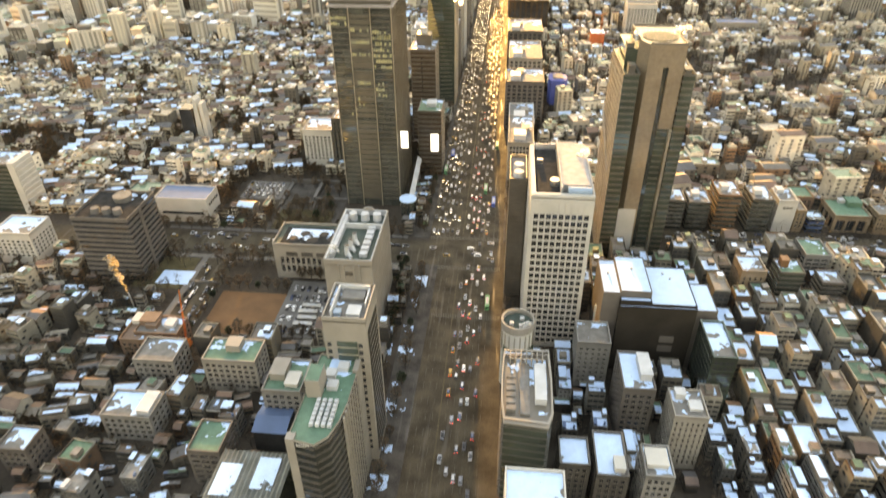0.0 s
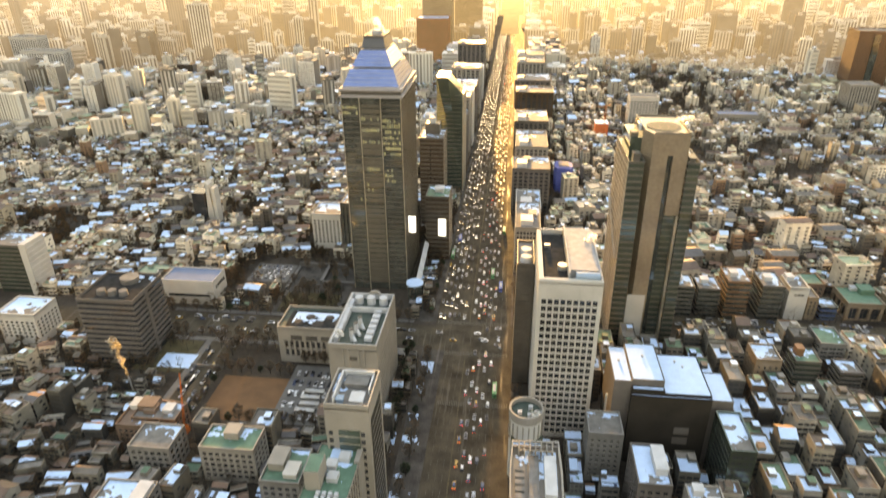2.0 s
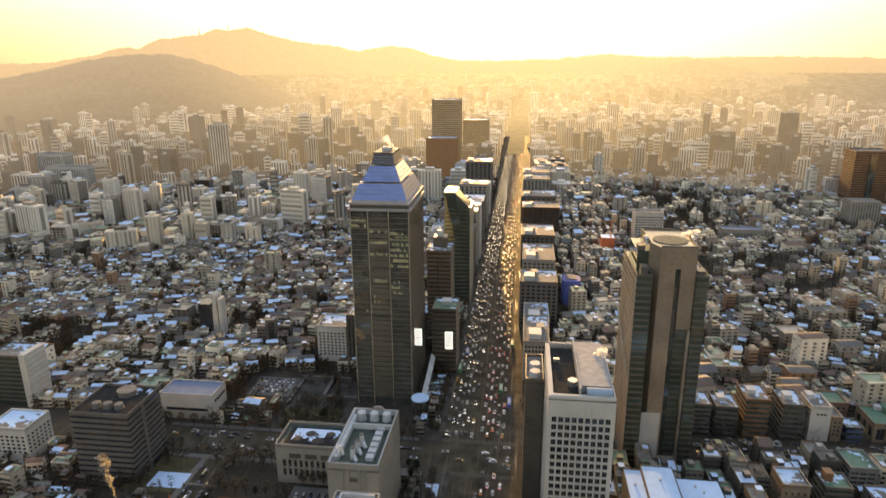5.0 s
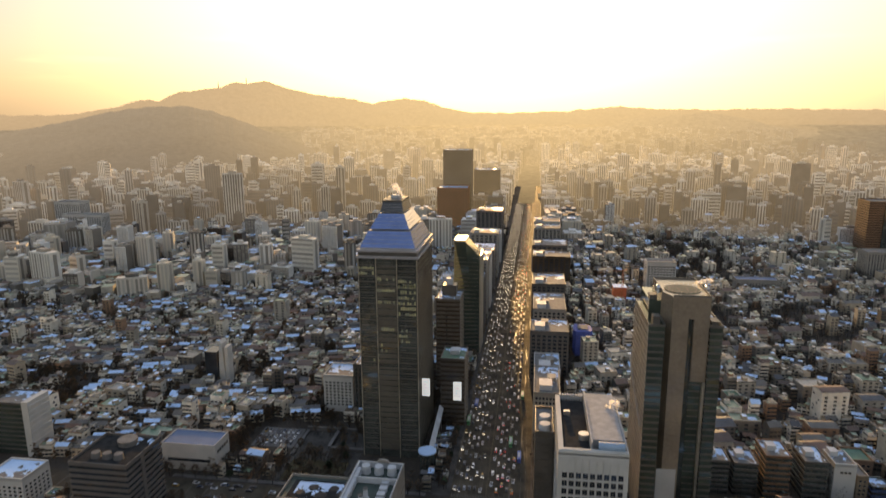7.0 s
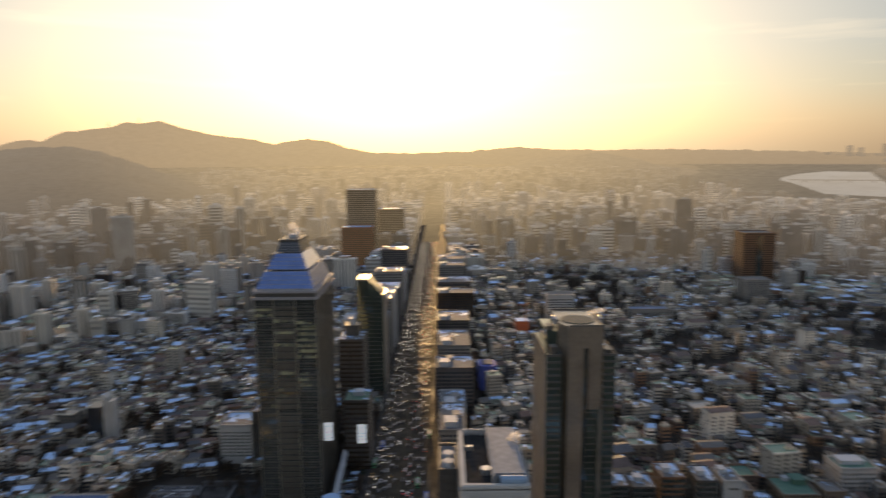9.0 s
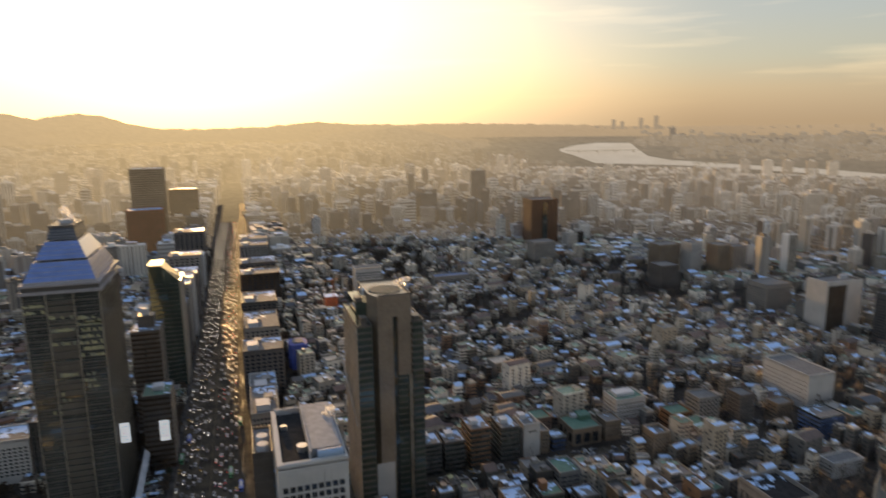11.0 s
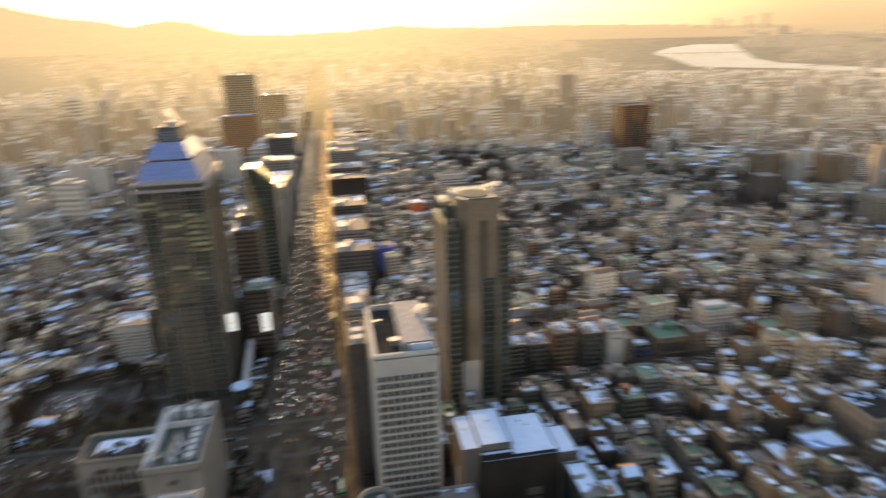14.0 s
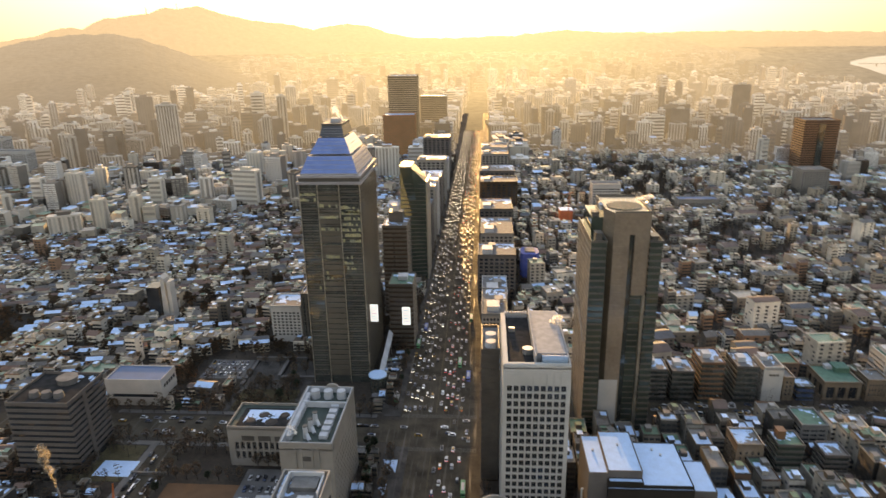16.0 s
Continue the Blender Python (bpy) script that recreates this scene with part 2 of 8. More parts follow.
M_METAL = mat("galvanised_metal", [(0.5, 0.5, 0.5)], 0.35, 0.8, vary=0.2, bump=0.03)
M_PLANT = mat("rooftop_plant_paint", [(0.43, 0.44, 0.45)], 0.6, vary=0.22, bump=0.05)
M_DECK = mat("grey_deck_coat", [(0.24, 0.25, 0.26)], 0.7, vary=0.3, scale=0.3)
# pale yellowish tones imitating sunlight reflected on the tower's glass
M_REFLECT = mat("pale_glass_reflection", [(0.36, 0.34, 0.2), (0.28, 0.28, 0.2), (0.42, 0.38, 0.22)], 0.5, vary=0.3, scale=0.4, fine=3)
M_HOARDING = mat("orange_hoarding_sheet", [(0.55, 0.14, 0.06)], 0.6, vary=0.2, scale=0.4)
M_CORNICE = mat("grey_stone_cornice", [(0.31, 0.285, 0.28)], 0.6, vary=0.18, scale=0.2, bump=0.05)
M_GREYWALL = mat("grey_tile_wall", [(0.2, 0.19, 0.175)], 0.75, vary=0.25, scale=0.2, bump=0.05)
M_BRICKWALL = mat("brown_brick_wall", [(0.17, 0.11, 0.08)], 0.8, vary=0.3, scale=0.2, bump=0.08)
M_BRIGHTBLUE = mat("bright_blue_roof_coat", [(0.05, 0.22, 0.5)], 0.5, vary=0.25, scale=0.2)
M_TANK = mat("blue_grey_tank_paint", [(0.22, 0.31, 0.4)], 0.5, vary=0.2, bump=0.03)
M_ASPHALT = mat("asphalt", [(0.072, 0.058, 0.042)], 0.7, vary=0.6, scale=0.09, fine=1.5, bump=0.12, spec=0.08)
M_PAVE = mat("pavement_blocks", [(0.07, 0.063, 0.057)], 0.8, vary=0.6, scale=0.12, fine=2, bump=0.3, spec=0.03)
M_LOT = mat("grey_yard_paving", [(0.12, 0.112, 0.105)], 0.8, vary=0.35, scale=0.1, bump=0.05)
M_GROUND = mat("city_ground", [(0.055, 0.044, 0.035)], 0.75, vary=0.6, scale=0.03, fine=0.4, bump=0.2, spec=0.12)


def wet_streaks(m, dry, wet, share):
    """Melt water in long streaks along the avenue: smooth where it lies, dull where it has dried."""
    n, l = m.node_tree.nodes, m.node_tree.links
    geo, st, no, rg = n.new("ShaderNodeNewGeometry"), n.new("ShaderNodeMapping"), n.new("ShaderNodeTexNoise"), n.new("ShaderNodeMapRange")
    st.inputs["Scale"].default_value = (0.42, 0.022, 1.0)
    l.new(geo.outputs["Position"], st.inputs["Vector"])
    l.new(st.outputs[0], no.inputs["Vector"])
    no.inputs["Scale"].default_value, no.inputs["Detail"].default_value = 1.0, 6
    rg.inputs["From Min"].default_value, rg.inputs["From Max"].default_value = share, share + 0.1
    rg.inputs["To Min"].default_value, rg.inputs["To Max"].default_value = dry, wet
    l.new(no.outputs["Fac"], rg.inputs["Value"])
    l.new(rg.outputs[0], n["Principled BSDF"].inputs["Roughness"])
    sp = n.new("ShaderNodeMapRange")
    sp.inputs["From Min"].default_value, sp.inputs["From Max"].default_value = share, share + 0.1
    sp.inputs["To Min"].default_value, sp.inputs["To Max"].default_value = 0.06, 0.25
    l.new(no.outputs["Fac"], sp.inputs["Value"])
    l.new(sp.outputs[0], n["Principled BSDF"].inputs["Specular IOR Level"])


wet_streaks(M_ASPHALT, 0.8, 0.4, 0.57)
wet_streaks(M_PAVE, 0.85, 0.45, 0.57)
M_PAINT = mat("road_marking_paint", [(0.1, 0.09, 0.075)], 0.7, vary=0.5, scale=0.6, bump=0, spec=0.2)
M_YELLOW = mat("yellow_line_paint", [(0.09, 0.065, 0.03)], 0.6, vary=0.3, bump=0)
M_SAND = mat("orange_sports_ground", [(0.15, 0.075, 0.036)], 0.9, vary=0.3, scale=0.1, bump=0.1)
M_BARK = mat("bark", [(0.06, 0.048, 0.04)], 0.9, bump=0.2)
M_TWIG = mat("bare_twigs_and_dry_leaves", [(0.14, 0.105, 0.075), (0.1, 0.082, 0.062), (0.16, 0.098, 0.058), (0.075, 0.064, 0.05), (0.12, 0.094, 0.07)], 0.9, source="island", bump=0)
M_PINE = mat("evergreen_needles", [(0.03, 0.045, 0.025), (0.045, 0.055, 0.03)], 0.9, source="island", bump=0)
M_TYRE = mat("tyre_rubber", [(0.02, 0.02, 0.02)], 0.9, bump=0)
M_CARPAINT = mat("car_paint", [(0.75, 0.76, 0.77), (0.03, 0.03, 0.035), (0.5, 0.51, 0.52), (0.78, 0.78, 0.78), (0.12, 0.12, 0.13), (0.3, 0.31, 0.33), (0.45, 0.27, 0.08), (0.08, 0.1, 0.16)], 0.25, 0.2, vary=0.03, bump=0, spec=0.6)
M_CARPAINT_FAR = mat("far_car_paint", [(0.7, 0.7, 0.7), (0.03, 0.03, 0.035), (0.45, 0.45, 0.46), (0.1, 0.1, 0.11), (0.25, 0.25, 0.27)], 0.3, 0.2, source="island", vary=0.03, bump=0)
M_BUSBLUE = mat("bus_paint", [(0.08, 0.14, 0.42), (0.08, 0.3, 0.14), (0.5, 0.07, 0.05)], 0.3, vary=0.04, bump=0)
M_SCREEN = glow("lit_display_panel", (0.74, 0.86, 1.0), 0.62)
M_LAMP = glow("headlight_lens", (1.0, 0.93, 0.8), 4.0)
M_TAIL = glow("tail_light_lens", (1.0, 0.06, 0.03), 1.2)
M_REDPRINT = mat("red_print", [(0.75, 0.45, 0.45)], 0.6, bump=0)
M_BLUEPRINT = mat("blue_print", [(0.5, 0.58, 0.75)], 0.6, bump=0)
M_BLUEWRAP = mat("blue_scaffold_sheet", [(0.06, 0.09, 0.3)], 0.7, vary=0.25, scale=0.3, bump=0.3)
M_ORANGE = mat("orange_steel", [(0.45, 0.12, 0.03)], 0.5, bump=0)


def far_haze_glow(name, base, relief=0.1, grain=0.02, gold=(0.62, 0.49, 0.31), away=(0.34, 0.29, 0.235), thick=1.0):
    """The backdrop beyond 1300 m, with haze painted in as emission: golden below the sun, greyer aside, denser the
    farther off.
    """
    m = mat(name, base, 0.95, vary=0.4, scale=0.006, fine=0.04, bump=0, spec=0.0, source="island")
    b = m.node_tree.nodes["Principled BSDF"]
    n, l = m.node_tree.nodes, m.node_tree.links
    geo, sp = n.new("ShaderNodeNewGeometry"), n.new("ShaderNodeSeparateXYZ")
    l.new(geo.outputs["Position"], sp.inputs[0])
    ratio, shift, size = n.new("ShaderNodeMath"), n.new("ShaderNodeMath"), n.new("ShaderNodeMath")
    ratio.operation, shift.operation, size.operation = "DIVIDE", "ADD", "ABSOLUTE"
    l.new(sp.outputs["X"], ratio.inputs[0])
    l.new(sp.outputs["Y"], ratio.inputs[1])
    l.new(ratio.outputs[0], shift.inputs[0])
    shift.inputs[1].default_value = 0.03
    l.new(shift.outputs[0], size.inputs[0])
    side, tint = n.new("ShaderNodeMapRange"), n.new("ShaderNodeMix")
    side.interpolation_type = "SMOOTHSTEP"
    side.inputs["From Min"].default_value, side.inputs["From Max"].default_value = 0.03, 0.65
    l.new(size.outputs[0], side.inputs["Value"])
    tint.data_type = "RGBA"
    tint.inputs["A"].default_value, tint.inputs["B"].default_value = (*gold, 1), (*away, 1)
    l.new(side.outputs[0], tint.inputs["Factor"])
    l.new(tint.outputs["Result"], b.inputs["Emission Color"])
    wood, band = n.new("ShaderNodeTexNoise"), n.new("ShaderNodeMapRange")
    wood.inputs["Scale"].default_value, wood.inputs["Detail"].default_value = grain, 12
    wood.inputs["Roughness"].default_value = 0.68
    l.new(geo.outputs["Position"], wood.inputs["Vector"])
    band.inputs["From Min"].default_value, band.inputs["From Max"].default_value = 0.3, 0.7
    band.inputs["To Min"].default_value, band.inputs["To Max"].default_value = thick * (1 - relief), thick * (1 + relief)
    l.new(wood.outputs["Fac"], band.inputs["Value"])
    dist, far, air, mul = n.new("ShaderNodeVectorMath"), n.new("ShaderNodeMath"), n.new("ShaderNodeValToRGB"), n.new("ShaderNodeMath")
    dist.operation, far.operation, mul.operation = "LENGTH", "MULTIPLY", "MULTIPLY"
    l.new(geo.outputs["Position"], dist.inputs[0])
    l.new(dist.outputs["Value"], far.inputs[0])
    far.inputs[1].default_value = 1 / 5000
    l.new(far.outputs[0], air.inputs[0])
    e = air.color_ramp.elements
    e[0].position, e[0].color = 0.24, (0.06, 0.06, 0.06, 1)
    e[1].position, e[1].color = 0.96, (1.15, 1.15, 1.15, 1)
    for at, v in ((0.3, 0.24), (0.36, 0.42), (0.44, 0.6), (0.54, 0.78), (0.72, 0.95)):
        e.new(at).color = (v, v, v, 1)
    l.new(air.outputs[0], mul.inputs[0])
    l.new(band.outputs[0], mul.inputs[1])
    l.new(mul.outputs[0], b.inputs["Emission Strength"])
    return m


M_RIDGE = far_haze_glow("distant_mountain", [(0.03, 0.027, 0.022)], 0.07, 0.03, away=(0.43, 0.345, 0.255))
M_RIDGE_NEAR = far_haze_glow("distant_foothill", [(0.05, 0.042, 0.035)], 0.12, 0.05, away=(0.34, 0.295, 0.245))
M_LOWHILL = far_haze_glow("distant_low_hill", [(0.04, 0.035, 0.028)], 0.12, 0.03)
M_PLAIN = far_haze_glow("distant_plain", [(0.03, 0.026, 0.021)], 0.2, away=(0.255, 0.228, 0.195))
M_SKYLINE = far_haze_glow("distant_skyline", [(0.05, 0.05, 0.05)], 0.04, thick=0.95)
M_FARCITY = far_haze_glow("distant_apartments", [(0.5, 0.46, 0.4), (0.38, 0.34, 0.3), (0.56, 0.53, 0.48), (0.2, 0.17, 0.14), (0.44, 0.4, 0.34)], 0.05, away=(0.3, 0.265, 0.225))
M_FARBAND = far_haze_glow("distant_balconies", [(0.16, 0.14, 0.12)], 0.05, thick=0.9)
M_FARTHEST = far_haze_glow("farthest_apartments", [(0.2, 0.18, 0.15), (0.14, 0.12, 0.1), (0.08, 0.07, 0.06), (0.26, 0.23, 0.19)], 0.05, away=(0.265, 0.236, 0.205))
M_FARTHESTBAND = far_haze_glow("farthest_balconies", [(0.05, 0.044, 0.036)], 0.05, thick=0.93)
# River's glow paints in the reflected evening sky as well as haze.
M_WATER = far_haze_glow("river_water", [(0.2, 0.19, 0.175)], 0.02, gold=(0.68, 0.57, 0.42), away=(0.46, 0.415, 0.355))
M_FARBANK = far_haze_glow("far_bank_towers", [(0.05, 0.047, 0.044)], 0.05, away=(0.25, 0.222, 0.196), thick=0.85)
M_FARSNOW = far_haze_glow("distant_snow", [(0.5, 0.58, 0.7)], 0.02)
M_FARTOWER = far_haze_glow("distant_office_band", [(0.22, 0.18, 0.14)], 0.05)
M_FARBROWN = far_haze_glow("distant_brown_band", [(0.2, 0.085, 0.055)], 0.05, gold=(0.6, 0.38, 0.22), away=(0.38, 0.24, 0.165), thick=0.9)
M_FARGLASS = far_haze_glow("distant_office_glass", [(0.05, 0.045, 0.04)], 0.05, thick=0.7)



# ---- mesh helpers ----
class Shape:
    """Gathers faces for one mesh."""

    def __init__(self):
        self.v, self.f, self.m = [], [], []

    def face(self, pts, m=0):
        i = len(self.v)
        self.v.extend(pts)
        self.f.append(tuple(range(i, i + len(pts))))
        self.m.append(m)

    def box(self, x0, x1, y0, y1, z0, z1, m=0, top=None, a=0.0, o=(0, 0), base=False, taper=0.0):
        """A box turned by a radians about o, its faces joined at shared corners."""
        c, s = math.cos(a), math.sin(a)
        i = len(self.v)
        for z, t in ((z0, 0.0), (z1, taper)):
            for x, y in ((x0 + t, y0 + t), (x1 - t, y0 + t), (x1 - t, y1 - t), (x0 + t, y1 - t)):
                self.v.append((o[0] + x * c - y * s, o[1] + x * s + y * c, z))
        fs = [(0, 1, 5, 4), (1, 2, 6, 5), (2, 3, 7, 6), (3, 0, 4, 7), (4, 5, 6, 7)]
        ms = [m, m, m, m, m if top is None else top]
        if base:
            fs.append((3, 2, 1, 0))
            ms.append(m)
        self.f.extend(tuple(i + k for k in f) for f in fs)
        self.m.extend(ms)

    def prism(self, pts, z0, z1, m=0, top=None, base=False):
        """Straight walls over a plan given anticlockwise."""
        i, n = len(self.v), len(pts)
        self.v.extend((x, y, z0) for x, y in pts)
        self.v.extend((x, y, z1) for x, y in pts)
        for k in range(n):
            j = (k + 1) % n
            self.f.append((i + k, i + j, i + n + j, i + n + k))
            self.m.append(m)
        self.f.append(tuple(i + n + k for k in range(n)))
        self.m.append(m if top is None else top)
        if base:
            self.f.append(tuple(i + k for k in reversed(range(n))))
            self.m.append(m)

    def tube(self, x, y, z0, z1, r0, r1=None, n=12, m=0, top=None):
        r1 = r0 if r1 is None else r1
        i = len(self.v)
        for z, r in ((z0, r0), (z1, r1)):
            self.v.extend((x + r * math.cos(2 * math.pi * k / n), y + r * math.sin(2 * math.pi * k / n), z) for k in range(n))
        for k in range(n):
            j = (k + 1) % n
            self.f.append((i + k, i + j, i + n + j, i + n + k))
            self.m.append(m)
        self.f.append(tuple(i + n + k for k in range(n)))
        self.m.append(m if top is None else top)

    def limb(self, a, b, r0, r1, n=5, m=0):
        a, b = Vector(a), Vector(b)
        d = (b - a).normalized()
        u = d.orthogonal().normalized()
        w = d.cross(u)
        i = len(self.v)
        for p, r in ((a, r0), (b, r1)):
            self.v.extend(tuple(p + u * (r * math.cos(2 * math.pi * k / n)) + w * (r * math.sin(2 * math.pi * k / n))) for k in range(n))
        for k in range(n):
            j = (k + 1) % n
            self.f.append((i + k, i + j, i + n + j, i + n + k))
            self.m.append(m)
        self.f.append(tuple(i + n + k for k in range(n)))
        self.m.append(m)

    def mesh(self, name, mats):
        me = bpy.data.meshes.new(name)
        me.from_pydata(self.v, [], self.f)
        for m in mats:
            me.materials.append(m)
        if len(mats) > 1:
            me.polygons.foreach_set("material_index", self.m)
        me.update()
        return me


def part(name, shape, mats, parent=None, label="", at=None):
    me = shape.mesh(name, mats if isinstance(mats, (list, tuple)) else [mats]) if isinstance(shape, Shape) else shape
    ob = new(name, me)
    if parent:
        ob.parent = parent
    if at:
        ob.location = at
    if label:
        ob["label"] = label
    return ob


def thing(name, label, category, group="", kind="", at=(0, 0, 0), turn=0.0):
    ob = new(name)
    ob.location = at
    ob.rotation_euler = (0, 0, turn)
    return tagged(ob, label, category, group, kind)


def structure(name, shape, mats, label, category):
    return tagged(part(name, shape, mats), label, category, "", "structure")


# ---- ground, far distance ----
def depth_of(r):
    """Degrees below the horizon at which the ground lies r metres away; past 3300 m the land climbs to the far plain's line."""
    if r <= 3300:
        return math.degrees(math.atan2(240, r))
    return 4.16 + (0.7 - 4.16) * ((r - 3300) / 1600) ** 0.8


def ground_z(r):
    return 0.0 if r <= 3300 else 240 - r * math.tan(radians(depth_of(r)))


def reach(deg):
    """How far off the ground lies that many degrees below the horizon."""
    lo, hi = 100.0, 4900.0
    for _ in range(40):
        mid = (lo + hi) / 2
        lo, hi = (mid, hi) if depth_of(mid) > deg else (lo, mid)
    return lo


def polar(az, r, z):
    return (r * math.sin(radians(az)), r * math.cos(radians(az)), z)


def build_ground():
    s = Shape()
    rings = [1, 60, 150, 300, 600, 1000, 1500, 2100, 2700, 3300, 3500, 3700, 3900, 4100, 4300, 4500, 4700, 4900]
    n = 120
    for r in rings:
        for k in range(n):
            s.v.append(polar(k * 360 / n, r, ground_z(r)))
    for i in range(len(rings) - 1):
        for k in range(n):
            j = (k + 1) % n
            s.f.append((i * n + k, i * n + j, (i + 1) * n + j, (i + 1) * n + k)[::-1])
            s.m.append(0)
    far = Shape()
    far.v, far.f, far.m = list(s.v), s.f[7 * n:], s.m[7 * n:]
    s.f, s.m = s.f[:7 * n], s.m[:7 * n]
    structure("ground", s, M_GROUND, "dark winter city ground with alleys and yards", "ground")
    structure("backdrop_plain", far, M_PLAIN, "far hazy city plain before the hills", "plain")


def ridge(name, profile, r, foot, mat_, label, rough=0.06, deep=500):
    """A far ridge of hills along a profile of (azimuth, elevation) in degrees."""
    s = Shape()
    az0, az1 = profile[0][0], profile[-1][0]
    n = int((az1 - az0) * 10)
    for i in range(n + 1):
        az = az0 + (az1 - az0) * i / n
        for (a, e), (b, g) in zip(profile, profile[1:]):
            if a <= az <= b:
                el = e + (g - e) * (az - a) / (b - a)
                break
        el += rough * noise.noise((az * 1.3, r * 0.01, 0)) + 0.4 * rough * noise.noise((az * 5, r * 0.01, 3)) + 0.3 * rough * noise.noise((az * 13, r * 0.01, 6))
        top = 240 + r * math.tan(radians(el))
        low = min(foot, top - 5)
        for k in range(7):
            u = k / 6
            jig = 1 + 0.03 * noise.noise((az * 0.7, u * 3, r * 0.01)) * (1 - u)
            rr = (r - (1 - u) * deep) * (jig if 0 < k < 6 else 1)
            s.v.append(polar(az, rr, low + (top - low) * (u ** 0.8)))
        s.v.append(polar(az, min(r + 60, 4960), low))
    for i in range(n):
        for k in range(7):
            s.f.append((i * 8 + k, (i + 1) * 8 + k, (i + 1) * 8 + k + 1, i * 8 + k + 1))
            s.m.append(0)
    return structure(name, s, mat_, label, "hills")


def build_distance():
    ridge("backdrop_mountain", [(-75, -0.3), (-42, -0.1), (-37.4, -0.1), (-34.1, 0.52), (-32.6, 1.04), (-31.2, 0.95), (-29.7, 1.61), (-26.9, 1.94), (-25.3, 2.48),
          (-24.4, 2.31), (-23.1, 2.59), (-21.7, 2.09), (-18.9, 1.4), (-16.6, 1.21), (-14.2, 0.73), (-11.3, 1.1), (-9.7, 0.93), (-8.2, 0.4), (-5.9, -0.1), (-2.5, -0.15),
          (2.3, -0.06), (6.8, 0.33), (9.7, 0.1), (13.5, 0.0), (19.6, 0.05), (25.6, -0.1), (35.2, -0.4), (43.8, -0.4), (53.7, -0.45), (80, -0.5)],
          4880, 150, M_RIDGE, "hazy distant mountain range below the setting sun", 0.11)
    for az, e in ((-26.7, 2.42), (-24.5, 2.78)):        # relay masts on the summit
        s = Shape()
        s.limb(polar(az, 4870, 240 + 4870 * math.tan(radians(e - 0.5))), polar(az, 4870, 240 + 4870 * math.tan(radians(e))), 5, 2, 5)
        structure("backdrop_mast", s, M_RIDGE, "thin relay mast on the far summit", "mast")
    ridge("backdrop_foothill", [(-60, -2.4), (-42.2, -1.46), (-38.6, -0.8), (-34.7, 0.09), (-32.3, 0.43), (-29.3, 0.51), (-27.2, 0.05), (-24.6, -0.89), (-21.9, -2.1), (-19.1, -3.2)],
          3300, 0, M_RIDGE_NEAR, "wooded foothill in warm haze", 0.08, 1300)
    ridge("backdrop_low_hill", [(-14, -2.6), (-6, -2.0), (-2.5, -1.7), (0.4, -1.4), (4.2, -1.25), (7.0, -0.8), (11.4, -0.4), (13.6, -0.2), (16.1, -0.64), (19.7, -1.16), (23.5, -1.67), (27.8, -2.2)],
          4500, 60, M_LOWHILL, "low hazy wooded hill beyond the apartment blocks", 0.06, 500)
    bank = [(27.6, 2.49, 2.3), (28.7, 2.8, 1.99), (30.6, 3.5, 1.77), (33.4, 3.58, 1.79), (34.1, 3.6, 2.35), (34.9, 3.61, 2.91), (36.7, 3.64, 3.23), (41.6, 3.84, 3.52), (48.1, 4.21, 3.83), (54.0, 4.62, 4.22), (66, 5.4, 5.0)]
    s = Shape()
    for az, near, far in bank:
        for d in (near, near * 0.67 + far * 0.33, near * 0.33 + far * 0.67, far):
            r = reach(d)
            s.v.append(polar(az, r, ground_z(r) + 3))
    for i in range(len(bank) - 1):
        for k in range(3):
            s.f.append((i * 4 + k, i * 4 + 4 + k, i * 4 + 5 + k, i * 4 + 1 + k))
            s.m.append(0)
    structure("water_river", s, M_WATER, "broad pale river bending through the far city", "river")
    for az0, d0, az1, d1 in ((28.1, 2.62, 34.8, 2.56), (33.2, 1.92, 36.2, 2.02), (38.4, 3.66, 41.2, 3.5)):       # bridges
        s = Shape()
        a, b = polar(az0, reach(d0), ground_z(reach(d0)) + 14), polar(az1, reach(d1), ground_z(reach(d1)) + 14)
        s.limb(a, b, 2.4, 2.4, 4)
        for k in range(9):
            u = (k + 0.5) / 9
            c = [a[q] + (b[q] - a[q]) * u for q in range(3)]
            s.box(c[0] - 3, c[0] + 3, c[1] - 3, c[1] + 3, c[2] - 16, c[2] - 2) if k % 2 else None
        structure("backdrop_bridge", s, M_SKYLINE, "low far bridge across the pale river", "bridge")


build_ground()
build_distance()


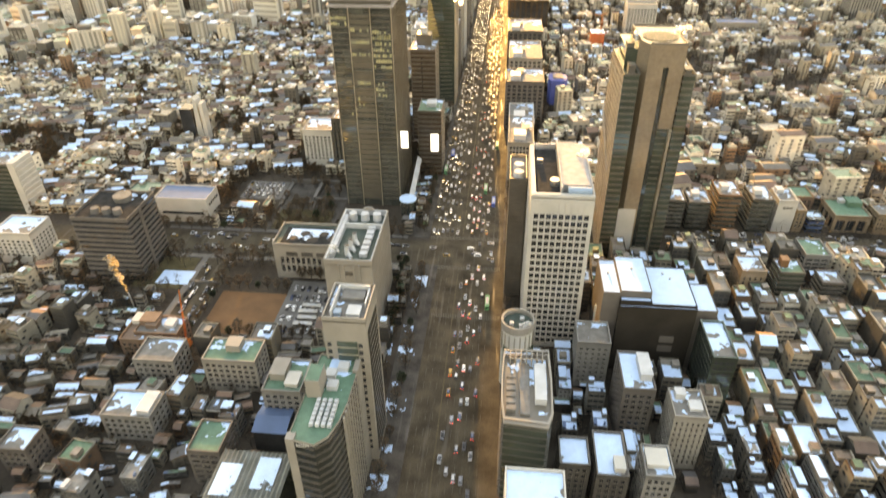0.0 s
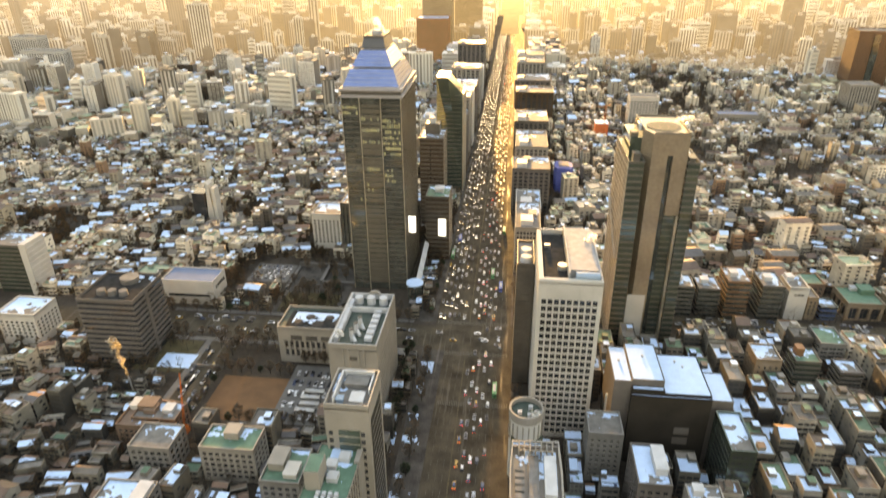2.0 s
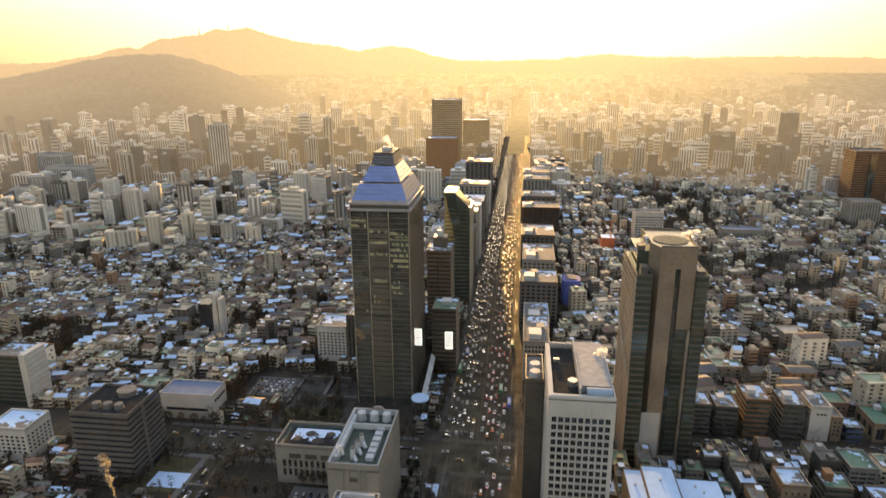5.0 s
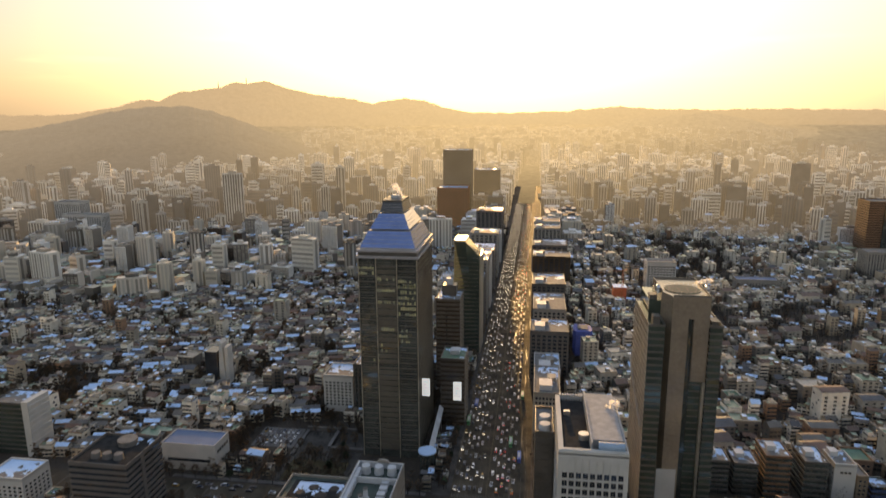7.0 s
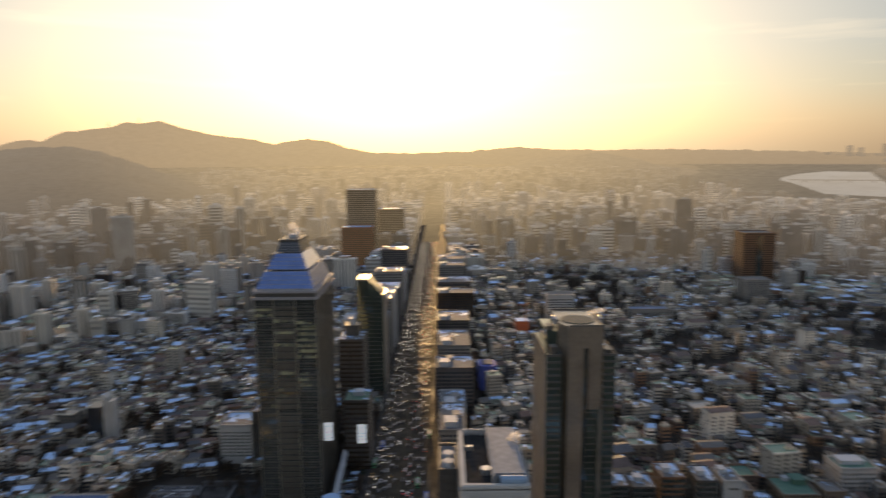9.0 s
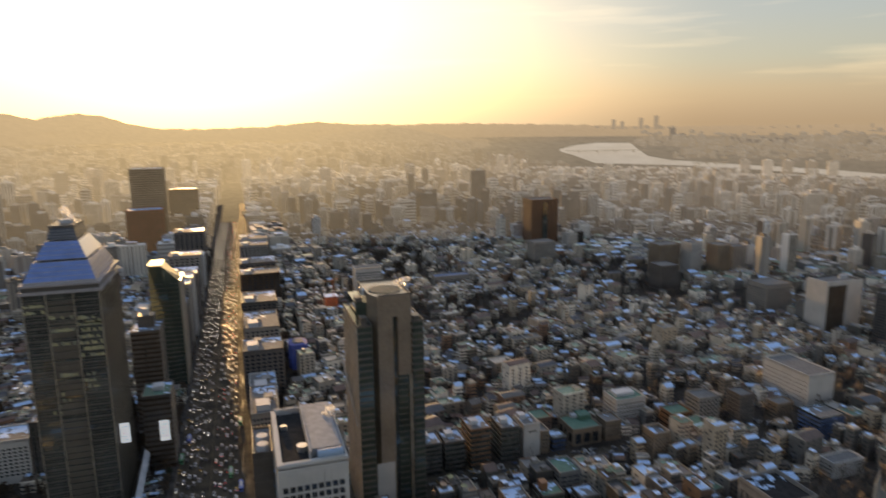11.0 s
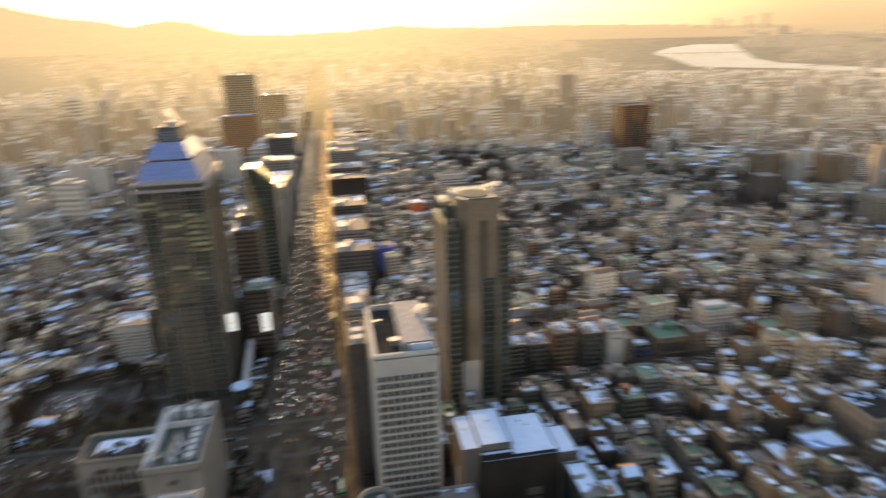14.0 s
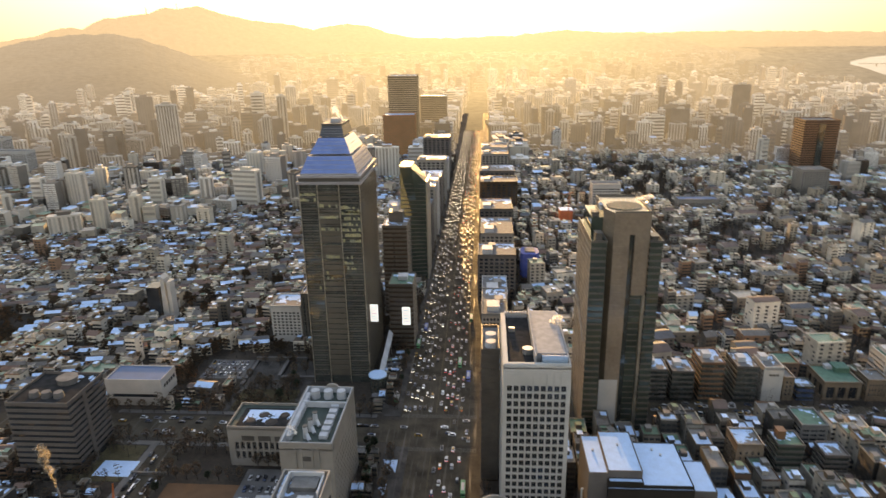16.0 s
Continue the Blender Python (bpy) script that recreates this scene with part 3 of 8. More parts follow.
# ---- avenue, cross street, pavements ----
def build_roads():
    s = Shape()
    s.box(-38, 4, -400, 330, -1, 0.06)
    s.box(-47, 3, 330, 1700, -1, 0.06)
    # Far road wears the plain's painted haze glow instead of asphalt.
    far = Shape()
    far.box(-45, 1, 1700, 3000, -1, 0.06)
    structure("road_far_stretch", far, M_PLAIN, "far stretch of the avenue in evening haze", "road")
    structure("road", s, M_ASPHALT, "ten-lane asphalt avenue with worn lane markings", "road")
    s = Shape()
    s.box(-420, -47.1, 342, 366, -1, 0.05)
    s.box(3.1, 30, 342, 368, -1, 0.05)
    s.box(28, 105, 380, 404, -1, 0.05)
    s.box(105, 420, 378, 392.5, -1, 0.05)
    s.box(13, 46, 360, 384, -1, 0.045, a=0.45, o=(0, 0))
    structure("road_cross_street", s, M_ASPHALT, "dark asphalt cross street full of parked cars", "road")
    s = Shape()
    s.box(-52, -38, -400, 338, -1, 0.2)
    s.box(-58, -47, 370, 1700, -1, 0.2)
    s.box(4, 9, -400, 340, -1, 0.2)
    s.box(3, 11, 370, 1700, -1, 0.2)
    structure("pavement", s, M_PAVE, "paved footway with melting snow beside the avenue", "pavement")
    s = Shape()
    for x in (-34.5, -31.2, -27.9, -21.4, -18.1, -14.8, -11.5, -8.2, -4.9):
        y = 60
        while y < 330:
            s.box(x - 0.09, x + 0.09, y, y + 5, 0.06, 0.075)
            y += 10
    for x in (-43.6, -40.3, -37, -33.7, -30.4, -19.8, -16.5, -13.2, -9.9, -6.6, -3.3, -0.3):
        y = 372
        while y < 1300:
            s.box(x - 0.1, x + 0.1, y, y + 5, 0.06, 0.075)
            y += 10
    for y, x0, x1 in ((286, -37, 3), (334, -46, 2), (369, -46, 2)):
        x = x0
        while x < x1:
            s.box(x, x + 0.5, y, y + 4, 0.06, 0.078)
            x += 1.0
    structure("road_markings", s, M_PAINT, "worn white lane dashes and zebra crossings", "road marking")
    s = Shape()
    for x in (-24.7, -24.3):
        s.box(x - 0.1, x + 0.1, 40, 330, 0.06, 0.075)
        s.box(x - 0.1, x + 0.1, 374, 1500, 0.06, 0.075)
    structure("road_centre_line", s, M_YELLOW, "double yellow centre line on asphalt", "road marking")
    # plaza, verges and lots west of the avenue
    s = Shape()
    s.box(-232, -62, 334, 338, -1, 0.2)
    s.box(-232, -62, 368, 371.5, -1, 0.2)
    s.box(-193, -189, 250, 334, -1, 0.18)
    structure("pavement_side_footway", s, M_LOT, "pale paved footway along the side street", "pavement")
    s = Shape()
    s.box(-189, -170, 262, 334, -1, 0.05)
    structure("road_side_lane", s, M_ASPHALT, "narrow asphalt side lane", "road")
    s = Shape()
    s.box(-226, -194, 300, 333, -1, 0.16)
    s.box(-96, -63, 318, 333, -1, 0.16)
    s.box(-160, -120, 373, 400, -1, 0.16)
    structure("ground_verge", s, M_GRASS, "dry brown winter verge under bare trees", "verge")
    s = Shape()
    s.box(-198, -166, 414, 442, -1, 0.1)
    structure("ground_open_lot", s, M_LOT, "open paved lot with parked cars", "ground")
    s = Shape()
    s.box(-165, -117, 402, 440, -1, 0.14)
    structure("pavement_plaza", s, M_PAVE, "dark paved plaza before the glass tower", "pavement")
    for x0, x1, y0, y1, h in ((-164, -126, 440, 442, 3.2), (-140, -138, 414, 440, 3.2), (-138, -114, 414, 416, 2.2), (-164, -162, 404, 440, 1.2), (-190, -170, 306, 307, 1.8), (-96, -63, 317, 317.6, 1.4)):
        s = Shape()
        s.box(x0, x1, y0, y1, 0, h)
        s.box(x0 - 0.2, x1 + 0.2, y0 - 0.2, y1 + 0.2, h, h + 0.25, base=True)
        structure("wall_low", s, M_LOT, "low grey stone wall beside the plaza", "wall")
    s = Shape()
    s.box(-166, -126, 262, 300, -1, 0.12)
    structure("ground_sports_court", s, M_SAND, "orange clay sports ground with low fence", "ground")
    s = Shape()
    s.box(-126, -97, 262, 314, -1, 0.1)
    structure("ground_car_park", s, M_LOT, "grey paved car park behind the hall", "ground")
    rnd = random.Random(2)
    for k in range(9):      # old snow along the footways
        y = 140 + k * 21
        structure("pavement_snow", snow_patch(-51.5, -44.5 + rnd.uniform(-3, 3), y, y + rnd.uniform(10, 19), 0.204, 0.36, rnd, 1.0, 0.08), M_SNOW, "old melting snow on the footway", "snow")
    for k in range(5):
        y = 180 + k * 30
        structure("pavement_snow", snow_patch(-61, -55, y, y + rnd.uniform(10, 24), 0.02, 0.3, rnd, 1.0, 0.08), M_SNOW, "old melting snow beside the footway", "snow")
    structure("ground_snow", snow_patch(-212, -191, 304, 318, 0.165, 1.3, rnd, 1.6, 0.1), M_SNOW, "untouched snow on an open lot", "snow")
    s = Shape()
    s.box(-70, -52, 372, 408, -1, 0.22)
    s.box(-165, -115, 372, 440, -1, 0.15)
    structure("pavement_plaza", s, M_PAVE, "paved plaza at the foot of the tower", "pavement")



TAKEN = []      # plans already built on: x0, x1, y0, y1


def taken(x, y, pad=0.0):
    return any(a - pad < x < b + pad and c - pad < y < d + pad for a, b, c, d in TAKEN)


for plan in ((-52, 11, -500, 2900), (-420, 30, 338, 369), (28, 105, 378, 405), (105, 420, 377, 393.5), (-168, -97, 258, 316), (-166, -70, 370, 440), (-216, -138, 296, 338), (-195, -168, 262, 297), (-199, -166, 412, 443), (-212.5, -206.5, 273, 279), (-172, -160, 236, 261)):
    TAKEN.append(plan)


# ---- walls with real window openings ----
SIDES = {"front": ((0, 0), (1, 0)), "right": ((1, 0), (0, 1)), "back": ((1, 1), (-1, 0)), "left": ((0, 1), (0, -1))}


def side_frame(x0, x1, y0, y1, side):
    """The start corner, the way along, the way out and the length of one side of a plan."""
    if side == "front":
        return Vector((x0, y0, 0)), Vector((1, 0, 0)), Vector((0, -1, 0)), x1 - x0
    if side == "right":
        return Vector((x1, y0, 0)), Vector((0, 1, 0)), Vector((1, 0, 0)), y1 - y0
    if side == "back":
        return Vector((x1, y1, 0)), Vector((-1, 0, 0)), Vector((0, 1, 0)), x1 - x0
    return Vector((x0, y1, 0)), Vector((0, -1, 0)), Vector((-1, 0, 0)), y1 - y0


def pierced(s, p, u, out, length, z0, z1, cols, rows, wf, hf, deep, margin=0.0, foot=0.0, head=0.0):
    """A wall with cols x rows recessed openings. Returns the openings' low corners, their width and height."""
    holes = []
    up = Vector((0, 0, 1))

    def q(a0, a1, b0, b1, d=0.0):
        s.face([tuple(p + u * a + up * b - out * d) for a, b in ((a0, b0), (a1, b0), (a1, b1), (a0, b1))])

    if foot:
        q(0, length, z0, z0 + foot)
    if head:
        q(0, length, z1 - head, z1)
    if margin:
        q(0, margin, z0 + foot, z1 - head)
        q(length - margin, length, z0 + foot, z1 - head)
    cw, ch = (length - 2 * margin) / cols, (z1 - z0 - foot - head) / rows
    w, h = cw * wf, ch * hf
    for r in range(rows):
        b = z0 + foot + r * ch
        b0 = b + (ch - h) * 0.5
        q(margin, length - margin, b, b0)
        q(margin, length - margin, b0 + h, b + ch)
        for c in range(cols):
            a = margin + c * cw
            a0 = a + (cw - w) / 2
            q(a, a0, b0, b0 + h)
            q(a0 + w, a + cw, b0, b0 + h)
            for (aa, ba), (ab, bb) in (((a0, b0), (a0 + w, b0)), ((a0 + w, b0), (a0 + w, b0 + h)), ((a0 + w, b0 + h), (a0, b0 + h)), ((a0, b0 + h), (a0, b0))):
                A, Bp = p + u * aa + up * ba, p + u * ab + up * bb
                s.face([tuple(A), tuple(Bp), tuple(Bp - out * deep), tuple(A - out * deep)])
            holes.append(p + u * a0 + up * b0 - out * deep)
    return holes, w, h


def pane_mesh(name, u, out, w, h, glass, frame_mat=None, bar=0.0):
    """One window: a pane with a slim frame, from its low corner."""
    s = Shape()
    up = Vector((0, 0, 1))
    s.face([tuple(a) for a in (Vector(), u * w, u * w + up * h, up * h)], 0)
    if bar:
        d = out * 0.06
        for a0, a1, b0, b1 in ((0, w, 0, bar), (0, w, h - bar, h), (0, bar, bar, h - bar), (w - bar, w, bar, h - bar), (w / 2 - bar / 2, w / 2 + bar / 2, bar, h - bar)):
            s.face([tuple(u * a + up * b + d) for a, b in ((a0, b0), (a1, b0), (a1, b1), (a0, b1))], 1)
    return s.mesh(name, [glass, frame_mat or M_MULLION])


def lay_snow(patch, parent, most=4):
    """Each separate sheet of a melting snow cover as a part of its own; the smallest scraps have melted."""
    group = list(range(len(patch.v)))

    def root(k):
        while group[k] != k:
            group[k] = group[group[k]]
            k = group[k]
        return k
    for f in patch.f:
        for k in f[1:]:
            group[root(k)] = root(f[0])
    sheets = {}
    for f in patch.f:
        sheets.setdefault(root(f[0]), []).append(f)
    for faces in sorted(sheets.values(), key=len, reverse=True)[:most]:
        used = sorted({k for f in faces for k in f})
        order = {k: i for i, k in enumerate(used)}
        s = Shape()
        s.v = [patch.v[k] for k in used]
        s.f = [tuple(order[k] for k in f) for f in faces]
        s.m = [0] * len(s.f)
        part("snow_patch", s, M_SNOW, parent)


def roof_parts(t, x0, x1, y0, y1, h, rim=1.2, rim_mat=None, roof_mat=None, thick=0.5, snow=0.0, huts=(), seed=0):
    """Roof slab, parapet, snow and huts of a flat roof."""
    rnd = random.Random(seed)
    s = Shape()
    s.box(x0 + thick, x1 - thick, y0 + thick, y1 - thick, h - 0.5, h)
    part("roof", s, roof_mat or M_GREYROOF, t)
    s = Shape()
    for a, b, c, d in ((x0, x1, y0, y0 + thick), (x0, x1, y1 - thick, y1), (x0, x0 + thick, y0 + thick, y1 - thick), (x1 - thick, x1, y0 + thick, y1 - thick)):
        s.box(a, b, c, d, h - 0.5, h + rim)
    part("parapet", s, rim_mat or M_PLANT, t)
    for hx0, hx1, hy0, hy1, hh, hm in huts:
        s = Shape()
        s.box(hx0, hx1, hy0, hy1, h, h + hh)
        s.box(hx0 - 0.2, hx1 + 0.2, hy0 - 0.2, hy1 + 0.2, h + hh, h + hh + 0.25)
        part("rooftop_hut", s, hm or M_PLANT, t)
    if snow:
        patch = snow_patch(x0 + thick + 0.1, x1 - thick - 0.1, y0 + thick + 0.1, y1 - thick - 0.1, h, snow, rnd)
        lay_snow(patch, t)


def snow_patch(x0, x1, y0, y1, z, cover, rnd, step=1.6, deep=0.14):
    """Thin snow with a ragged melting edge, lying where the cover allows."""
    s = Shape()
    step *= 0.6
    nx, ny = min(30, max(4, int((x1 - x0) / step))), min(30, max(4, int((y1 - y0) / step)))
    ox, oy = rnd.random() * 90, rnd.random() * 90
    dx, dy = (x1 - x0) / nx, (y1 - y0) / ny
    lean = (rnd.random() - 0.5) * 0.9
    lie = [[(cover - 0.5) * 1.1 + 0.5 * (j / ny - 0.5) + lean * (i / nx - 0.5) - 0.45 * noise.noise((ox + i * dx * 0.2, oy + j * dy * 0.2, 0)) - 0.3 * noise.noise((ox + i * dx * 0.7, oy + j * dy * 0.7, 4)) - 0.2 * noise.noise((ox + i * dx * 1.9, oy + j * dy * 1.9, 8))
            for j in range(ny + 1)] for i in range(nx + 1)]
    idx = {}

    def spot(key, x, y, up):
        if key not in idx:
            idx[key] = len(s.v)
            s.v.append((x, y, z + up))
        return idx[key]

    for i in range(nx):
        for j in range(ny):
            ring = [(i, j), (i + 1, j), (i + 1, j + 1), (i, j + 1)]
            face = []
            for k in range(4):
                (a, b), (c, d) = ring[k], ring[(k + 1) % 4]
                p, q = lie[a][b], lie[c][d]
                if p > 0:
                    face.append(spot((a, b), x0 + a * dx, y0 + b * dy, deep * (0.7 + min(0.8, p))))
                if (p > 0) != (q > 0):
                    u = p / (p - q)
                    face.append(spot(tuple(sorted(((a, b), (c, d)))), x0 + (a + (c - a) * u) * dx, y0 + (b + (d - b) * u) * dy, 0.015))
            if len(face) > 2:
                s.f.append(tuple(face))
                s.m.append(0)
    if not s.f:
        s.box(x0, x0 + 1.5, y0, y0 + 2, z, z + deep)
    return s


def grid_block(name, label, x0, x1, y0, y1, h, rows, cols, side_cols, wall, glass=None, wf=0.62, hf=0.6, deep=0.5, foot=5.0, head=4.0, margin=0.8, sides=("front", "left", "right"),
               rim=1.2, roof_mat=None, snow=0.0, huts=(), each=True, bar=0.06, category="building", group=""):
    """A block with windows in a grid, each window set back in its own opening."""
    t = thing(name, label, category, group)
    TAKEN.append((x0, x1, y0, y1))
    glass = glass or M_GLASS
    budget = 300 if each else 0
    for side in ("front", "left", "right", "back"):
        p, u, out, length = side_frame(x0, x1, y0, y1, side)
        s = Shape()
        if side not in sides:
            s.face([tuple(p), tuple(p + u * length), tuple(p + u * length + Vector((0, 0, h))), tuple(p + Vector((0, 0, h)))])
            part("wall", s, wall, t)
            continue
        n = cols if side in ("front", "back") else side_cols
        holes, w, hh = pierced(s, p, u, out, length, 0, h, n, rows, wf, hf, deep, margin, foot, head)
        w_ob = part("wall", s, wall, t)
        me = pane_mesh("window", u, out, w, hh, glass, M_MULLION, bar)
        if len(holes) <= budget:
            budget -= len(holes)
            for c in holes:
                part("window", me, None, w_ob, at=c)
        else:
            s = Shape()
            for c in holes:
                s.face([tuple(c + a) for a in (Vector(), u * w, u * w + Vector((0, 0, hh)), Vector((0, 0, hh)))])
            ob = part("window_glazing", s, glass, w_ob)
            ob["kind"] = "stuff"
    roof_parts(t, x0, x1, y0, y1, h, rim, wall, roof_mat, 0.6, snow, huts, int(abs(x0 * 7 + y0)))
    return t


def band_block(name, label, x0, x1, y0, y1, h, floors, band, glass, share=0.5, foot=4.0, rim=1.2, sides=("front", "left", "right"), roof_mat=None, snow=0.0, huts=(), fins=0, fin_mat=None, proud=0.35, category="building", group=""):
    """A glazed core with a spandrel band at every floor, and upright fins where it has them."""
    t = thing(name, label, category, group)
    TAKEN.append((x0, x1, y0, y1))
    s = Shape()
    s.box(x0 + proud, x1 - proud, y0 + proud, y1 - proud, 0, h - 0.2)
    part("glazing", s, glass, t)
    fh = (h - foot) / floors
    for k in range(floors + 1):
        z = foot + k * fh
        s = Shape()
        s.box(x0, x1, y0, y1, z - fh * share / 2, min(z + fh * share / 2, h - 0.35), base=True)
        part("spandrel_band", s, band, t)
    if fins:
        for side in sides:
            p, u, out, length = side_frame(x0, x1, y0, y1, side)
            n = max(2, round(length / fins))
            for k in range(n + 1):
                c = p + u * (length * k / n)
                e = 0.18
                s = Shape()
                lo, hi = c - u * e, c + u * e + out * 0.45
                s.box(min(lo.x, hi.x), max(lo.x, hi.x), min(lo.y, hi.y), max(lo.y, hi.y), 0, h)
                part("fin", s, fin_mat or M_MULLION, t)
    roof_parts(t, x0, x1, y0, y1, h, rim, band, roof_mat, 0.5, snow, huts, int(abs(x0 * 5 + y0)))
    return t


build_roads()


# ---- the landmark buildings beside the avenue ----
def white_office():
    x0, x1, y0, y1, h = 14.3, 43.8, 267.0, 323.0, 91.8
    # Near-black roof colour paints in the shade of a deep sunken well.
    t = grid_block("office_tower", "white concrete office tower with a grid of deep square windows", x0, x1, y0, y1, h, 21, 9, 18, M_WHITE, wf=0.74, hf=0.77, deep=0.75, foot=2.2, head=8.4,
                   margin=1.4, rim=1.4, sides=("front", "left"), roof_mat=M_DARKROOF, bar=0.05)
    s = Shape()     # closed vent slots under the roof line
    for k in range(9):
        a = x0 + 1.4 + (k + 0.5) * 2.967
        s.box(a - 0.9, a + 0.9, y0 - 0.12, y0, h - 6.6, h - 2.6)
        s.box(a - 1.6, a - 1.36, y0 - 0.3, y0, 0, h - 1.2)
    part("vent_panel", s, M_WHITE, t)
    s = Shape()     # broad pale kerb round the roof well
    for a, b, c, e in ((x0 + 0.6, x1 - 0.6, y0 + 0.6, y0 + 2.2), (x0 + 0.6, x1 - 0.6, y1 - 0.9, y1 - 0.62), (x0 + 0.6, x0 + 2.2, y0 + 2.2, y1 - 0.9)):
        s.box(a, b, c, e, h, h + 1.7)
    part("roof_kerb", s, M_WHITE, t, "broad pale roof kerb")
    s = Shape()     # raised plant deck
    s.box(x0 + 14.5, x1 - 1.6, y0 + 6, y1 - 3, h, h + 4.2)
    s.box(x0 + 13.7, x0 + 14.5, y0 + 2, y1 - 1, h, h + 5.0)
    part("plant_deck", s, M_DECK, t, "grey raised plant deck")
    s = Shape()
    n = 16
    for k in range(n):      # lying tank at the front edge
        a0, a1 = 2 * math.pi * k / n, 2 * math.pi * (k + 1) / n
        r, cy, cz = 2.0, y0 + 3.4, h + 2.4
        s.face([(x0 + 17, cy + r * math.cos(a0), cz + r * math.sin(a0)), (x0 + 28, cy + r * math.cos(a0), cz + r * math.sin(a0)), (x0 + 28, cy + r * math.cos(a1), cz + r * math.sin(a1)), (x0 + 17, cy + r * math.cos(a1), cz + r * math.sin(a1))])
    s.face([(x0 + 17, y0 + 3.4 + 2 * math.cos(2 * math.pi * k / n), h + 2.4 + 2 * math.sin(2 * math.pi * k / n)) for k in range(n)][::-1])
    s.face([(x0 + 28, y0 + 3.4 + 2 * math.cos(2 * math.pi * k / n), h + 2.4 + 2 * math.sin(2 * math.pi * k / n)) for k in range(n)])
    part("water_tank", s, M_TANK, t, "blue-grey lying water tank")
    for k in range(9):
        s = Shape()
        s.box(x0 + 2 + k * 1.3, x0 + 2.7 + k * 1.3, y1 - 3, y1 - 1.2, h, h + 3)
        part("louvre", s, M_PLANT, t)
    s = Shape()
    s.tube(x0 + 11.5, y0 + 14, h, h + 2.6, 2.4, n=16)
    part("cooling_tower", s, M_METAL, t)
    s = Shape()
    s.box(x0 + 3.5, x0 + 6.5, y0 + 36, y0 + 38, h, h + 2)
    part("vent_box", s, M_METAL, t)


def tall_stone_tower():
    t = thing("skyscraper", "tall brown stone and glass tower with a slotted central slab", "skyscraper")
    TAKEN.append((60, 108, 355, 410))
    # central slab, with its slot
    s = Shape()
    s.prism([(72.9, 371), (77.2, 361), (86, 361), (86, 400), (72.9, 400)], 0, 136.5)
    s.box(89, 97, 361, 400, 88, 136.5)
    s.box(86, 89, 363.5, 400, 0, 136.5)
    s.box(89, 97, 364, 400, 0, 88)
    s.box(86, 89, 361, 363.5, 124, 136.5)
    slab = part("stone_slab", s, M_STONE, t, "brown stone slab with a tall dark slot")
    for k in range(33):     # stone courses standing proud
        s = Shape()
        z = 5 + k * 3.9
        s.box(77.3, 85.9, 360.85, 361, z, z + 3.1)
        part("stone_course", s, M_STONE, slab)
        s = Shape()
        n = Vector((-10, -4.3, 0)).normalized() * 0.16
        a, b = Vector((73.1, 370.6, z)) + n, Vector((77.1, 361.3, z)) + n
        up = Vector((0, 0, 0.7))
        s.face([tuple(a), tuple(b), tuple(b + up), tuple(a + up)])
        s.face([tuple(a + up), tuple(b + up), tuple(b + up - n), tuple(a + up - n)])
        s.face([tuple(a - n), tuple(b - n), tuple(b), tuple(a)])
        part("chamfer_band", s, M_STONE, slab)
    s = Shape()
    s.box(74.2, 85, 360.6, 360.84, 4, 34)
    part("pale_foot_panel", s, M_WHITE, slab, "pale stone panel at the foot")
    s = Shape()
    s.box(86.05, 88.95, 363.3, 363.5, 4, 123.9)
    part("slot_glazing", s, M_CURTAIN, slab)
    s = Shape()
    s.box(89.1, 96.9, 363.4, 364, 2, 87.9)
    part("green_glazing", s, M_GREENGLASS, slab)
    for k in range(22):
        s = Shape()
        s.box(89.1, 96.9, 363.25, 363.4, 5 + k * 3.8, 5.8 + k * 3.8)
        part("floor_band", s, M_DARKBAND, slab)
    s = Shape()
    s.box(95.6, 97, 360.7, 363.3, 0, 88)
    part("pale_edge", s, M_MULLION, slab)
    # glass wings with a band each floor
    for x0, x1, y0, y1, h in ((64, 73, 355, 405, 121), (97, 104, 359, 402, 120)):
        s = Shape()
        s.box(x0 + 0.3, x1 - 0.3, y0 + 0.3, y1 - 0.3, 0, h)
        wing = part("glass_wing", s, M_GREENGLASS, t, "dark glass wing with floor bands")
        for k in range(31):
            s = Shape()
            z = 4 + k * (h - 4) / 31
            s.box(x0, x1, y0, y1, z, z + 1.2, base=True)
            part("spandrel_band", s, M_DARKBAND, wing)
        s = Shape()
        s.box(x0, x0 + 0.5, y0, y1, h, h + 1.4)
        s.box(x1 - 0.5, x1, y0, y1, h, h + 1.4)
        s.box(x0 + 0.5, x1 - 0.5, y0, y0 + 0.5, h, h + 1.4)
        part("parapet", s, M_DARKBAND, wing)
    s = Shape()
    s.box(66.5, 73, 372, 400, 121, 131)
    part("upper_block", s, M_GREENGLASS, t)
    for k in range(20):     # pale fins along the avenue side
        s = Shape()
        y = 356 + k * 2.4
        s.box(63.72, 64.25, y, y + 0.45, 0, 121)
        part("fin", s, M_MULLION, t, "pale upright metal fin")
    s = Shape()     # sloping ledge over the lower side
    c8 = [(62.4, 356, 60), (63.3, 356, 60), (63.3, 404, 83), (62.4, 404, 83), (62.4, 356, 61.6), (63.3, 356, 61.6), (63.3, 404, 84.6), (62.4, 404, 84.6)]
    for f in ((0, 1, 5, 4), (2, 3, 7, 6), (3, 0, 4, 7), (1, 2, 6, 5), (4, 5, 6, 7), (3, 2, 1, 0)):
        s.face([c8[k] for k in f])
    part("sloping_ledge", s, M_MULLION, t)
    # Side bands, paled to imitate bright reflections along this face.
    for k in range(30):
        s = Shape()
        s.box(63.88, 64.2, 355, 405, 3 + k * 3.95, 4.5 + k * 3.95)
